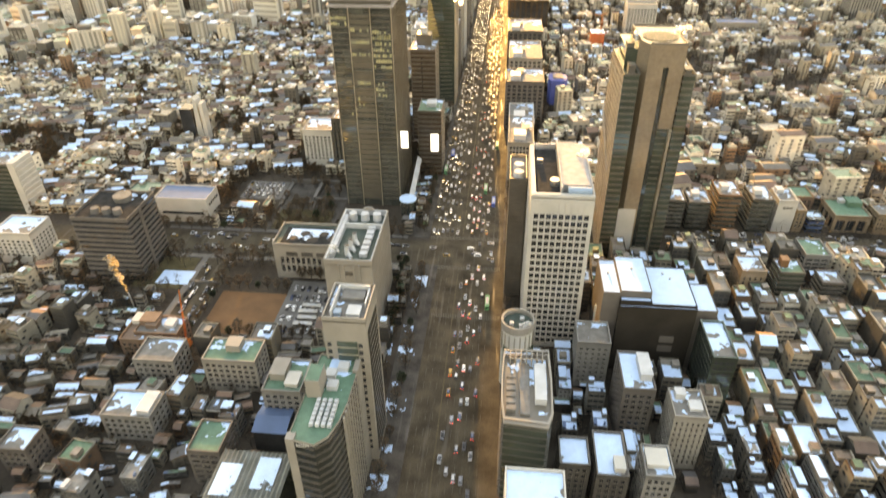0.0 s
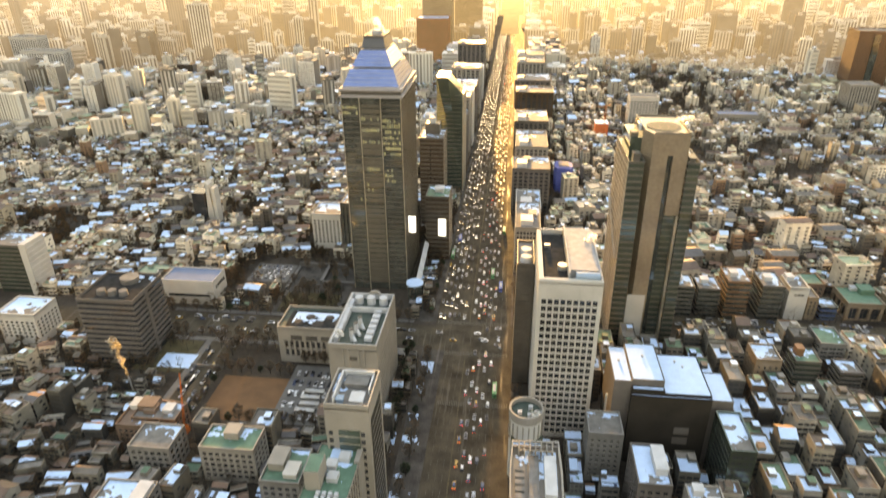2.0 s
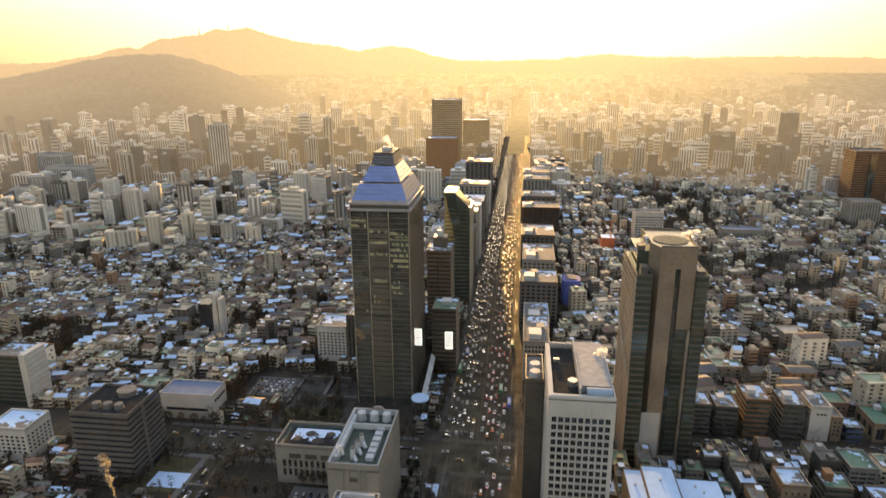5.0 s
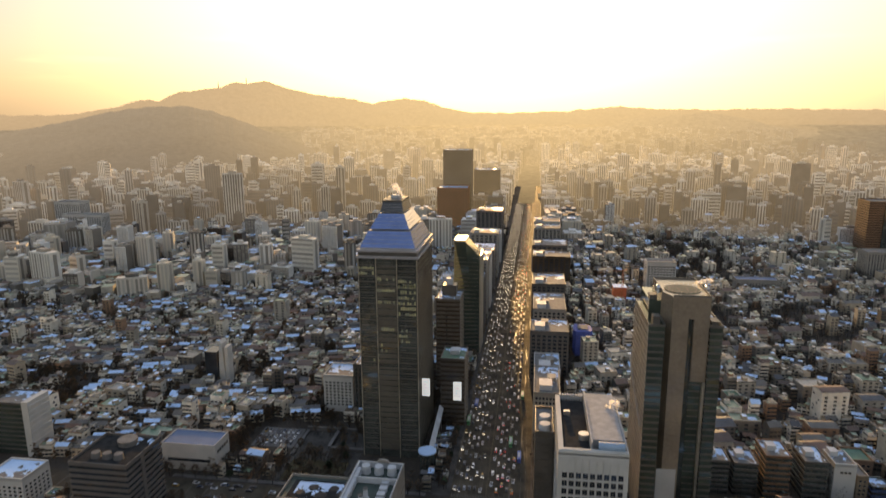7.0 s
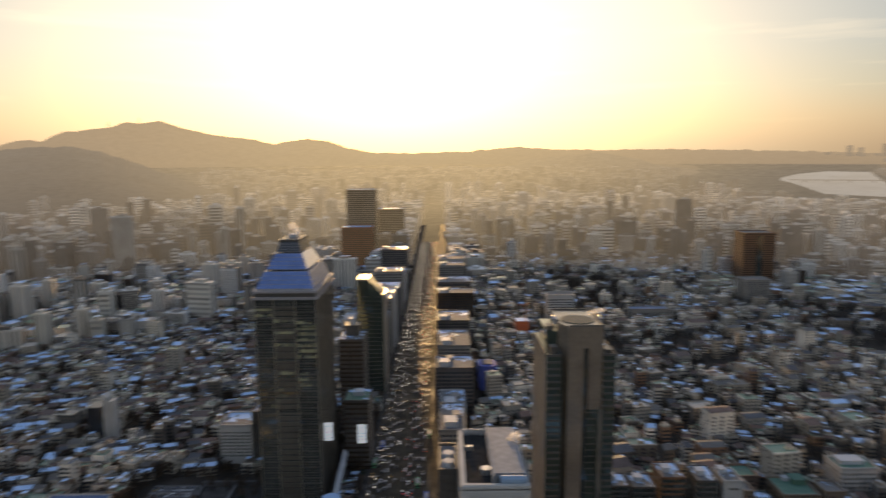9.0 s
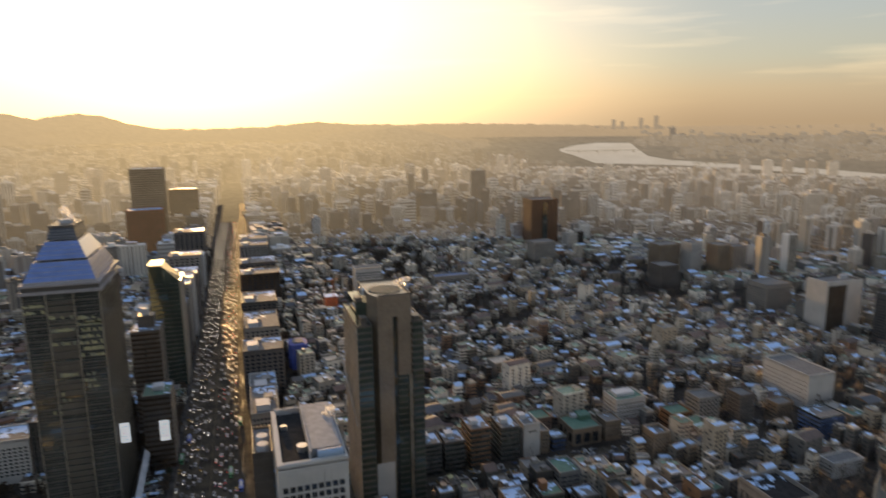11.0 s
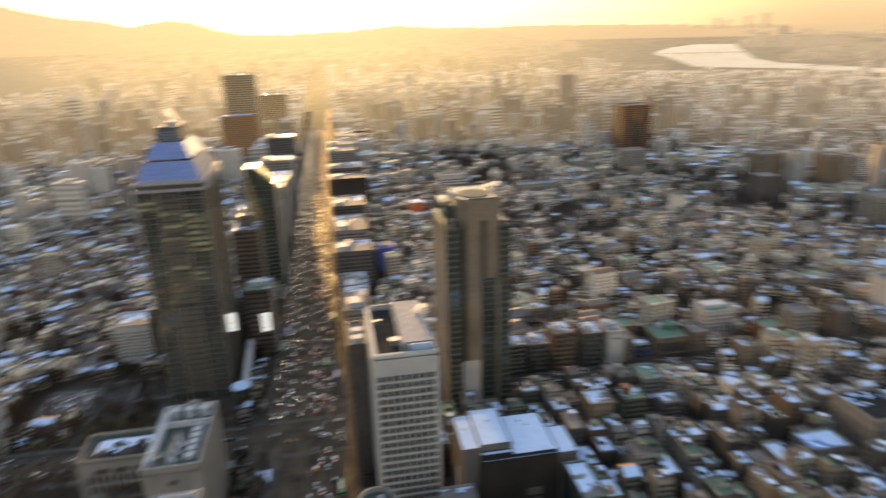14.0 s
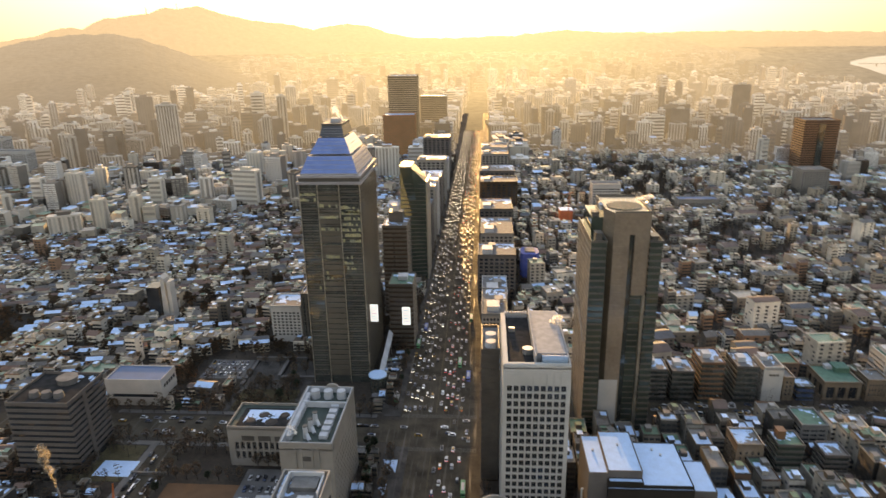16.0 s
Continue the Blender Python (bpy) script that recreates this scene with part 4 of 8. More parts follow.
        part("side_band", s, M_GLINTBAND, t)
    s = Shape()
    s.tube(85, 376, 136.5, 136.9, 9.8, n=32)
    part("helipad", s, M_DARKGREEN, t, "dark green round helipad deck")
    s = Shape()     # painted ring and letter-like bars
    for k in range(32):
        a0, a1 = 2 * math.pi * k / 32, 2 * math.pi * (k + 1) / 32
        s.face([(85 + r * math.cos(q), 376 + r * math.sin(q), 136.92) for q, r in ((a0, 7.0), (a0, 7.7), (a1, 7.7), (a1, 7.0))][::-1])
    s.box(82.2, 83, 372.6, 379.4, 136.9, 136.94)
    s.box(87, 87.8, 372.6, 379.4, 136.9, 136.94)
    s.box(83, 87, 375.6, 376.4, 136.9, 136.94)
    part("helipad_mark", s, M_LOT, t, "pale worn helipad ring")
    for k in range(24):
        a = 2 * math.pi * k / 24
        s = Shape()
        s.limb((85 + 9.6 * math.cos(a), 376 + 9.6 * math.sin(a), 136.9), (85 + 10.2 * math.cos(a), 376 + 10.2 * math.sin(a), 137.8), 0.09, 0.07, 4)
        part("net_post", s, M_METAL, t)
    s = Shape()     # low kerb round the slab's roof
    for a, b, c, d in ((77.4, 97, 361, 361.5), (72.9, 97, 399.5, 400), (96.5, 97, 361.5, 399.5), (72.9, 73.4, 371, 399.5)):
        s.box(a, b, c, d, 136.5, 137.4)
    part("roof_kerb", s, M_DARKBAND, slab)
    for x in (71.8, 98.4):      # fat bent pipes at both flanks of the roof
        s = Shape()
        pts = [(x, 378 + 3.2 * math.cos(q), 134.4 + 3.6 * math.sin(q)) for q in (0.0, 0.6, 1.2, 1.9, 2.5, 3.14)]
        for p, q in zip(pts, pts[1:]):
            s.limb(p, q, 1.1, 1.1, 10)
        part("roof_pipe", s, M_METAL, t, "fat bent metal pipe")
    for x0, x1, y0, y1, z, h in ((66.8, 70.5, 358, 364, 121, 4.5), (98.5, 102, 362, 370, 120, 2.6), (67, 71, 374, 380, 131, 2.2)):
        s = Shape()
        s.box(x0, x1, y0, y1, z, z + h)
        s.box(x0 - 0.2, x1 + 0.2, y0 - 0.2, y1 + 0.2, z + h, z + h + 0.3, base=True)
        part("roof_plant", s, M_DARKBAND, t)
    lay_snow(snow_patch(98, 103.4, 372, 400, 120.02, 0.7, random.Random(12)), t)


def pyramid_tower():
    t = thing("skyscraper", "dark glass skyscraper with a stepped blue glass pyramid top", "skyscraper")
    x0, x1, y0, y1, h = -113.0, -73.0, 412.0, 474.0, 141.5
    TAKEN.append((x0, x1, y0, y1))
    s = Shape()
    s.box(x0 + 0.3, x1 - 0.3, y0 + 0.3, y1 - 0.3, 0, h)
    core = part("glazing", s, M_CURTAIN, t)
    for k in range(36):
        s = Shape()
        z = 5 + k * 3.75
        s.box(x0 + 0.1, x1 - 0.1, y0 + 0.1, y1 - 0.1, z, z + 0.8, base=True)
        part("spandrel_band", s, M_DARKBAND, core)
        for e in (0.9, 2.3):        # slim rails on the glass
            s = Shape()
            s.box(x0 + 0.16, x1 - 0.16, y0 + 0.16, y1 - 0.16, z + e, z + e + 0.22, base=True)
            part("glazing_rail", s, M_BAY, core)
    # bronze centre bay
    for k in range(34):
        s = Shape()
        z = 6.3 + k * 3.9
        s.box(-100.5, -87, y0 - 0.25, y0 + 0.1, z, z + (2.9 if k < 14 or k % 3 else 1.4))
        part("bay_panel", s, M_BAY, core)
    rnd = random.Random(55)
    for z, xa, xb, rows in ((126.6, -100, -87.6, 1), (119, -100, -87.6, 1), (111, -100, -87.6, 1), (130.4, -112.3, -101.6, 2), (103, -86, -74, 7), (84, -86, -79, 3), (77, -100, -94, 2), (70, -104, -100, 2), (92, -98, -88, 1), (119, -83, -74, 2)):
        for k in range(rows):       # pale panels painted in for sunlight reflected on the glass
            x = xa
            while x < xb - 0.5:
                if rnd.random() < 0.72:
                    s = Shape()
                    s.box(x, x + 1.25, y0 - 0.3, y0 - 0.26, z + k * 3.75, z + k * 3.75 + rnd.uniform(1.3, 2.4), base=True)
                    part("blind", s, M_REFLECT, core)
                x += 1.5
    for x in (x0 + 0.2, -101, -87, x1 - 0.6):
        s = Shape()
        s.box(x, x + 0.5, y0 - 0.5, y0 + 0.1, 0, h)
        part("mullion", s, M_MULLION, t)
    for k in range(15):
        s = Shape()
        y = y0 + 1 + k * 4.1
        s.box(x1 - 0.1, x1 + 0.25, y, y + 0.35, 0, h)
        part("mullion", s, M_BAY, t)
    for e, z0, z1, m in ((1.0, h, h + 1.6, M_CORNICE), (-0.4, h + 1.6, h + 4.2, M_DARKBAND), (0.6, h + 4.2, h + 5.6, M_CORNICE), (-1.4, h + 5.6, h + 6.5, M_CORNICE)):
        s = Shape()
        s.box(x0 - e, x1 + e, y0 - e, y1 + e, z0, z1, base=True)
        part("cornice", s, m, t, "pale stepped cornice")
    # sloping glass steps
    base = h + 6.5
    steps = [(0.0, 5.2, 0.0, 10.2), (6.4, 12.4, 11.2, 20.6), (13.0, 15.0, 21.4, 28.0)]
    cx, cy = (x0 + x1) / 2, (y0 + y1) / 2

    def ring(i):
        f = 1 - i / 20.0
        hx, hy = 6.4 + (18.4 - 6.4) * f, 12 + (29.4 - 12) * f
        return [(cx - hx, cy - hy), (cx + hx, cy - hy), (cx + hx, cy + hy), (cx - hx, cy + hy)]

    for i0, i1, z0, z1 in steps:
        a, b = ring(i0 * 20 / 15.0), ring(i1 * 20 / 15.0)
        for k in range(4):
            j = (k + 1) % 4
            if k > 1:
                continue
            cols, rows = 8, 4
            for r in range(rows):
                for c in range(cols):
                    s = Shape()
                    pts = []
                    for uu, vv in ((c + 0.006, r + 0.05), (c + 0.994, r + 0.05), (c + 0.994, r + 0.95), (c + 0.006, r + 0.95)):
                        uu, vv = uu / cols, vv / rows
                        lo = [a[k][q] + (a[j][q] - a[k][q]) * uu for q in (0, 1)]
                        hi = [b[k][q] + (b[j][q] - b[k][q]) * uu for q in (0, 1)]
                        pts.append((lo[0] + (hi[0] - lo[0]) * vv, lo[1] + (hi[1] - lo[1]) * vv, base + z0 + (z1 - z0) * vv + 0.12))
                    s.face(pts)
                    part("sloping_pane", s, M_SKYGLASS if z0 < 20 else M_GLASS, t)
        s = Shape()
        i = len(s.v)
        s.v.extend([(x, y, base + z0) for x, y in a] + [(x, y, base + z1) for x, y in b])
        for k in range(4):
            j = (k + 1) % 4
            s.f.append((i + k, i + j, i + 4 + j, i + 4 + k))
            s.m.append(0)
        s.f.append((i + 4, i + 5, i + 6, i + 7))
        s.m.append(0)
        part("pyramid_frame", s, M_CORNICE, t)
    s = Shape()
    tx = ring(20)
    s.box(tx[0][0] - 0.4, tx[1][0] + 0.4, tx[0][1] - 0.4, tx[2][1] + 0.4, base + 28, base + 29.4)
    part("top_deck", s, M_DARKBAND, t)
    for dx in (-5, 4):
        s = Shape()
        s.limb((cx + dx, cy - 4, base + 29.4), (cx + dx, cy - 4, base + 43), 0.22, 0.08, 6)
        part("mast", s, M_METAL, t)
    s = Shape()
    s.box(cx - 3, cx + 3, cy - 3, cy + 5, base + 29, base + 31.5)
    part("rooftop_hut", s, M_PLANT, t)
    # low glass drum and canopy at the foot
    d = thing("entrance_pavilion", "low round glass pavilion beside the tower", "pavilion")
    s = Shape()
    s.tube(-66, 401, 0, 12, 5.5, n=20)
    part("glazing", s, M_CURTAIN, d)
    s = Shape()
    s.tube(-66, 401, 12, 12.8, 6.2, n=20)
    part("roof", s, M_SNOW, d)
    c = thing("canopy", "white sloping glass canopy over the entrance steps", "canopy")
    s = Shape()
    s.face([(-66, 408, 12), (-63, 408, 9), (-63, 458, 16), (-66, 458, 19)])
    s.face([(-66, 408, 11.7), (-66, 458, 18.7), (-63, 458, 15.7), (-63, 408, 8.7)])
    part("roof", s, M_PLANT, c)
    for k in range(6):
        s = Shape()
        s.limb((-64.5, 410 + k * 9, 0.2), (-64.5, 410 + k * 9, 10 + k * 1.3), 0.3, 0.3, 6)
        part("post", s, M_METAL, c)
    for k in range(4):
        a = thing("parasol_roof", "small white flat canopy over the plaza", "canopy", "canopies on the plaza")
        s = Shape()
        s.box(-60, -54, 421 + k * 9, 425 + k * 9, 4.2, 4.6, base=True)
        part("roof", s, M_SNOW, a)
        s = Shape()
        s.limb((-57, 423 + k * 9, 0.2), (-57, 423 + k * 9, 4.2), 0.2, 0.2, 6)
        part("post", s, M_METAL, a)


def hall_and_tower():
    wing_block = grid_block("office_block", "low cream stone hall wing with arcaded windows", -137, -91, 317, 342, 24, 2, 12, 6, M_CREAM, wf=0.62, hf=0.84, deep=0.9, foot=4, head=8, margin=3, rim=1.6, sides=("front",), roof_mat=M_DARKGREEN,
               bar=0.1)
    t = grid_block("office_block", "cream stone office block with rooftop cooling plant", -90, -64.5, 268, 320, 46.8, 10, 7, 17, M_CREAM, wf=0.35, hf=0.45, deep=0.4, foot=3, head=7, margin=1.5, rim=3.4, sides=("right",),
                   roof_mat=M_DARKGREEN, each=True, bar=0.08)
    for a, b, c, d in ((-89.35, -65.15, 319.1, 319.38), (-65.38, -65.12, 268.7, 319.0), (-89.35, -65.4, 268.62, 268.9)):
        s = Shape()
        s.box(a, b, c, d, 46.8, 50.18)
        part("inner_parapet", s, M_PLANT, t, "pale inner face of the parapet")
    s = Shape()     # low arch over the far parapet
    for k in range(10):
        a, b = math.pi * k / 10, math.pi * (k + 1) / 10
        for y, f in ((318.8, 1), (320.0, -1)):
            s.face([(-76 + 3.2 * math.cos(q), y, 50.2 + 2.0 * math.sin(q)) for q in ((a, b) if f > 0 else (b, a))] + [(-76, y, 50.2)])
        s.face([(-76 + 3.2 * math.cos(a), 318.8, 50.2 + 2 * math.sin(a)), (-76 + 3.2 * math.cos(b), 318.8, 50.2 + 2 * math.sin(b)), (-76 + 3.2 * math.cos(b), 320, 50.2 + 2 * math.sin(b)), (-76 + 3.2 * math.cos(a), 320, 50.2 + 2 * math.sin(a))])
    part("roof_arch", s, M_CREAM, t)
    for x in (-82.5, -79.6, -74.4, -71.5):
        s = Shape()
        s.box(x - 0.5, x + 0.5, 267.45, 268, 30, 46.8)
        part("pilaster", s, M_CREAM, t)
    s = Shape()
    s.box(-89.4, -65.2, 304, 304.6, 46.8, 50.2)
    s.box(-89.3, -88.6, 268.7, 319.3, 46.8, 50.4)
    part("inner_wall", s, M_PLANT, t)
    for k in range(3):
        s = Shape()
        s.tube(-84 + k * 7, 314, 46.8, 51.2, 2.6, 2.3, 16)
        part("cooling_tower", s, M_PLANT, t)
    for k in range(3):
        s = Shape()
        x, y = -79.5 + k * 0.9, 277 + k * 6
        s.tube(x, y, 46.8, 53.3, 1.3, 1.15, 14)
        pipe = part("vent_pipe", s, M_PLANT, t)
        s = Shape()
        s.tube(x, y, 53.3, 53.7, 1.3, 1.3, 14)
        part("dark_cowl", s, M_DARKBAND, pipe)
        s = Shape()
        s.limb((x + 0.6, y - 0.2, 49), (x + 2.6, y - 3.0, 47.4), 0.95, 0.95, 10)
        part("elbow", s, M_PLANT, pipe)
    for k in range(6):
        s = Shape()
        s.box(-73, -69, 276 + k * 5.2, 279.4 + k * 5.2, 46.8, 48.8)
        part("air_handler", s, M_PLANT, t)
    s = Shape()
    s.box(-88.5, -86.5, 274, 314, 46.8, 49.8)
    for k in range(14):
        s.box(-86.5, -86, 275 + k * 2.8, 276.6 + k * 2.8, 46.8, 49.4)
    part("duct", s, M_PLANT, t)
    deck = Shape()      # roof garden of the wing: dark beds in snow
    deck.box(-133, -95, 320, 338, 24.05, 24.3)
    wing = thing("roof_garden", "snowy roof garden with round dark beds", "roof garden")
    part("garden_deck", deck, M_DARKROOF, wing)
    lay_snow(snow_patch(-130, -98, 321, 336, 24.32, 0.5, random.Random(77)), wing)
    for k, (x, y) in enumerate(((-126, 325), (-120, 331), (-114, 324), (-108, 331), (-102, 326), (-99, 333))):
        bed = Shape()
        bed.tube(x, y, 24.3, 24.9, 3.0 + 0.4 * (k % 3), 2.4, 9)
        part("planting_bed", bed, M_BARK, wing)
    for k in range(4):      # tall loggia openings under the wing's roof line
        s = Shape()
        s.box(-129 + k * 9.4, -122 + k * 9.4, 316.75, 317, 16.6, 19.6)
        part("loggia", s, M_DARKBAND, wing_block)
    for z in (33.2, 40.4):
        s = Shape()
        s.box(-79, -75, 267.7, 268, z, z + 2.2)
        part("niche_window", s, M_DARKBAND, t)
    # cream tower in front of it
    t = grid_block("office_tower", "cream stone office tower with a green glass front bay", -66, -49, 185, 207, 80, 19, 8, 9, M_CREAM, wf=0.45, hf=0.5, deep=0.3, foot=3, head=6, margin=1.0, rim=2.0, sides=("right",), roof_mat=M_GREYROOF,
                   huts=((-61, -52, 197.5, 203, 1.6, M_GREYROOF), (-57, -52, 188, 193.5, 1.4, None), (-62, -59.5, 188, 190.5, 1.8, M_TANK)), snow=0.35, bar=0.05)
    s = Shape()
    s.box(-63.2, -62.5, 187, 204, 80, 83.4)
    s.box(-62.5, -50.5, 203.6, 204.3, 80, 83.4)
    s.box(-51, -50.4, 194, 203.6, 80, 82.6)
    part("inner_wall", s, M_PLANT, t, "pale wall round the sunken roof")
    s = Shape()
    s.box(-61, -53, 184.4, 185, 6, 70)
    part("glass_bay", s, M_GREENGLASS, t, "green glass front bay")
    for k in range(17):
        s = Shape()
        s.box(-61, -53, 184.2, 184.5, 8 + k * 3.7, 8.5 + k * 3.7)
        part("bay_band", s, M_MULLION, t)
    s = Shape()
    s.box(-49, -48.7, 187.5, 203.5, 4, 74)
    side = part("dark_side_glazing", s, M_DARKGLASS, t, "dark glass side bay")
    for k in range(18):
        s = Shape()
        s.box(-48.7, -48.55, 187.5, 203.5, 6 + k * 3.8, 6.5 + k * 3.8)
        part("bay_band", s, M_DARKBAND, side)
    for x in (-64.2, -51.8):
        for k in range(17):
            s = Shape()
            s.box(x - 0.8, x + 0.8, 184.9, 185.0, 8 + k * 3.7, 10 + k * 3.7)
            part("window", s, M_GLASS, t)


def curved_green_roof():
    t = thing("office_tower", "office tower with a curved dark glass front and green roof", "building")
    TAKEN.append((-72, -52, 140, 190))
    h = 60.0
    plan = [(-70, 144), (-60, 142), (-56, 146), (-53.8, 153), (-52.6, 162), (-52.4, 175), (-53, 186), (-69, 187)]
    s = Shape()
    s.prism(plan, 0, h)
    core = part("glazing", s, M_DARKGLASS, t)
    for k in range(15):
        s = Shape()
        z = 5 + k * 3.8
        s.prism([(x + (0.25 if x > -60 else -0.25), y - 0.2 if y < 150 else y) for x, y in plan], z, z + 1.1, base=True)
        part("spandrel_band", s, M_DARKBAND, core)
    for x0, x1, y0, y1, e in [(-70.6, -67.5, 143.2, 146.5, 1.5), (-54.2, -52.2, 178, 187.2, 1.5)] + [(-52.9, -52.15, 155 + k * 3, 156.2 + k * 3, 0.5) for k in range(8)]:
        s = Shape()
        s.box(x0, x1, y0, y1, 0, h + e)
        part("stone_pier", s, M_CREAM, t, "cream stone pier")
    s = Shape()
    s.prism([(x * 0.985 - 1.0, y * 0.99 + 1.6) for x, y in plan], h, h + 0.3)
    part("roof", s, M_GREENROOF, t, "green coated roof")
    n = len(plan)
    s = Shape()
    for k in range(n):
        (xa, ya), (xb, yb) = plan[k], plan[(k + 1) % n]
        s.face([(xa, ya, h), (xb, yb, h), (xb, yb, h + 1.3), (xa, ya, h + 1.3)])
        s.face([(xb * 0.99 - 0.6, yb * 0.995 + 0.8, h), (xa * 0.99 - 0.6, ya * 0.995 + 0.8, h), (xa * 0.99 - 0.6, ya * 0.995 + 0.8, h + 1.3), (xb * 0.99 - 0.6, yb * 0.995 + 0.8, h + 1.3)])
        s.face([(xa, ya, h + 1.3), (xb, yb, h + 1.3), (xb * 0.99 - 0.6, yb * 0.995 + 0.8, h + 1.3), (xa * 0.99 - 0.6, ya * 0.995 + 0.8, h + 1.3)])
    part("parapet", s, M_CREAM, t)
    s = Shape()
    s.box(-68.5, -63, 164, 173, h, h + 9)
    part("stair_tower", s, M_CREAM, t)
    s = Shape()
    s.box(-68.2, -63.3, 164.3, 172.7, h + 9, h + 9.2)
    part("stair_tower_roof", s, M_GREENROOF, t)
    for i in range(4):
        for j in range(6):
            s = Shape()
            s.box(-64 + i * 2.2, -62.4 + i * 2.2, 150 + j * 2.2, 151.6 + j * 2.2, h + 0.8, h + 2.2, taper=0.12)
            part("air_handler", s, M_PLANT, t)
    for a, b in ((-62, 176), (-58, 180), (-60, 170)):
        s = Shape()
        s.box(a - 2, a + 2, b - 2, b + 2, h + 0.3, h + 2.5)
        part("rooftop_hut", s, M_PLANT, t)
    lay_snow(snow_patch(-64, -54.5, 168, 185, h + 0.3, 0.5, random.Random(9)), t)
    s = Shape()
    for k in range(9):      # letter-like bars on the roof edge
        s.box(-66.5 + k * 0.8, -66 + k * 0.8, 142.4, 142.7, h - 1.1, h + 0.1)
    part("roof_sign", s, M_WHITE, t)


def left_near_blocks():
    """The blocks west of the avenue, below the hall."""
    grid_block("school_block", "red brick block with a stepped snowy roof", -197, -175, 239, 260, 12, 3, 7, 6, M_BRICKWALL, each=True, foot=1.5, head=1.5, deep=0.3, snow=0.45, roof_mat=M_BRICKWALL, huts=((-190, -181, 250, 258, 4.5, M_BRICKWALL), (-196, -191, 252, 259, 2.5, M_WHITE)))
    t = thing("mobile_crane", "orange mobile crane with a raised lattice boom", "crane")
    s = Shape()
    s.box(-167.6, -164.4, 244, 252, 1.1, 2.5, base=True)
    s.box(-167.4, -165.8, 241.6, 244, 1.0, 3.4, base=True)
    part("chassis", s, M_ORANGE, t)
    s = Shape()
    s.box(-167.3, -164.7, 247.5, 251.5, 2.5, 4.4)
    part("cab", s, M_ORANGE, t)
    foot, tip = Vector((-166, 249, 3.4)), Vector((-165, 254, 36))
    s = Shape()
    for dx, dy in ((-0.42, -0.42), (0.42, -0.42), (0.42, 0.42), (-0.42, 0.42)):
        s.limb(tuple(foot + Vector((dx, dy, 0))), tuple(tip + Vector((dx * 0.5, dy * 0.5, 0))), 0.1, 0.08, 4)
    for k in range(16):
        p, q = foot.lerp(tip, k / 16), foot.lerp(tip, (k + 1) / 16)
        e = 0.42 - 0.21 * k / 16
        for sx, sy in ((1, -1), (-1, -1), (-1, 1), (1, 1)):
            s.limb((p.x + sx * e, p.y + sy * e, p.z), (q.x - sy * e, q.y + sx * e, q.z) if k % 2 else (q.x + sy * e, q.y - sx * e, q.z), 0.05, 0.05, 4)
    part("boom", s, M_ORANGE, t, "orange lattice boom")
    s = Shape()
    s.limb(tuple(tip), (tip.x, tip.y + 1.2, 9), 0.06, 0.06, 4)
    part("hoist_cable", s, M_DARKBAND, t)
    for sx in (-167.7, -164.3):
        for y in (242.6, 245.4, 247, 250.6):
            s = Shape()
            s.limb((sx - 0.2, y, 0.6), (sx + 0.2, y, 0.6), 0.6, 0.6, 12)
            part("wheel", s, M_DARKBAND, t)
    grid_block("shop_block", "cream block with a green painted roof", -142, -115, 220, 236, 20, 5, 8, 4, M_CREAM, each=True, foot=2, head=1.5, roof_mat=M_GREENROOF, deep=0.3, snow=0.35, huts=((-132, -125, 227, 234, 4, M_CREAM),))
    grid_block("shop_block", "stepped grey block with pale green roofs", -104, -86, 199, 220, 24, 6, 5, 5, M_GREYWALL, each=True, foot=2, head=1.5, roof_mat=M_GREENROOF, deep=0.3, snow=0.25, huts=((-102, -95, 206, 217, 4, M_CREAM), (-94, -88, 202, 210, 2.5, M_WHITE)))
    t = thing("workshop", "small block under a bright blue metal roof", "building")
    TAKEN.append((-106, -90, 184, 202))
    s = Shape()
    s.box(-105.5, -90.5, 185.5, 201.5, 0, 12.5)
    part("wall", s, M_WALL, t)
    s = Shape()
    s.face([(-106, 185, 12.6), (-90, 185, 12.6), (-90, 193.5, 14.6), (-106, 193.5, 14.6)])
    s.face([(-90, 202, 12.6), (-106, 202, 12.6), (-106, 193.5, 14.6), (-90, 193.5, 14.6)])
    part("roof", s, M_BLUEMETAL, t, "bright blue metal roof")
    t = thing("market_hall", "long hall with a dark ribbed roof and old snow", "building")
    TAKEN.append((-112, -78, 140, 170))
    s = Shape()
    s.box(-110, -80, 142, 168, 0, 21)
    part("wall", s, M_GREENGLASS, t)
    for k in range(15):
        s = Shape()
        x = -110 + k * 2
        s.face([(x, 142, 21.2), (x + 1, 142, 22), (x + 1, 168, 22), (x, 168, 21.2)])
        s.face([(x + 1, 142, 22), (x + 2, 142, 21.2), (x + 2, 168, 21.2), (x + 1, 168, 22)])
        part("roof_rib", s, M_SHEETROOF, t)
    for k, (x, y) in enumerate(((-108, 146), (-93, 150))):
        lay_snow(snow_patch(x, x + 9, y, y + 15, 22.05, 0.8, random.Random(40 + k)), t)
    grid_block("shop_block", "grey L-shaped block with roof sheds", -177, -153, 186, 202, 15, 4, 7, 4, M_GREYWALL, each=True, foot=1, head=1, deep=0.3, snow=0.6, huts=((-160, -154, 188, 200, 3, None),))
    grid_block("shop_block", "grey concrete block with a bare roof", -179, -158, 221, 238, 16, 4, 6, 4, M_GREYWALL, each=True, foot=1, head=1, deep=0.3, snow=0.3)
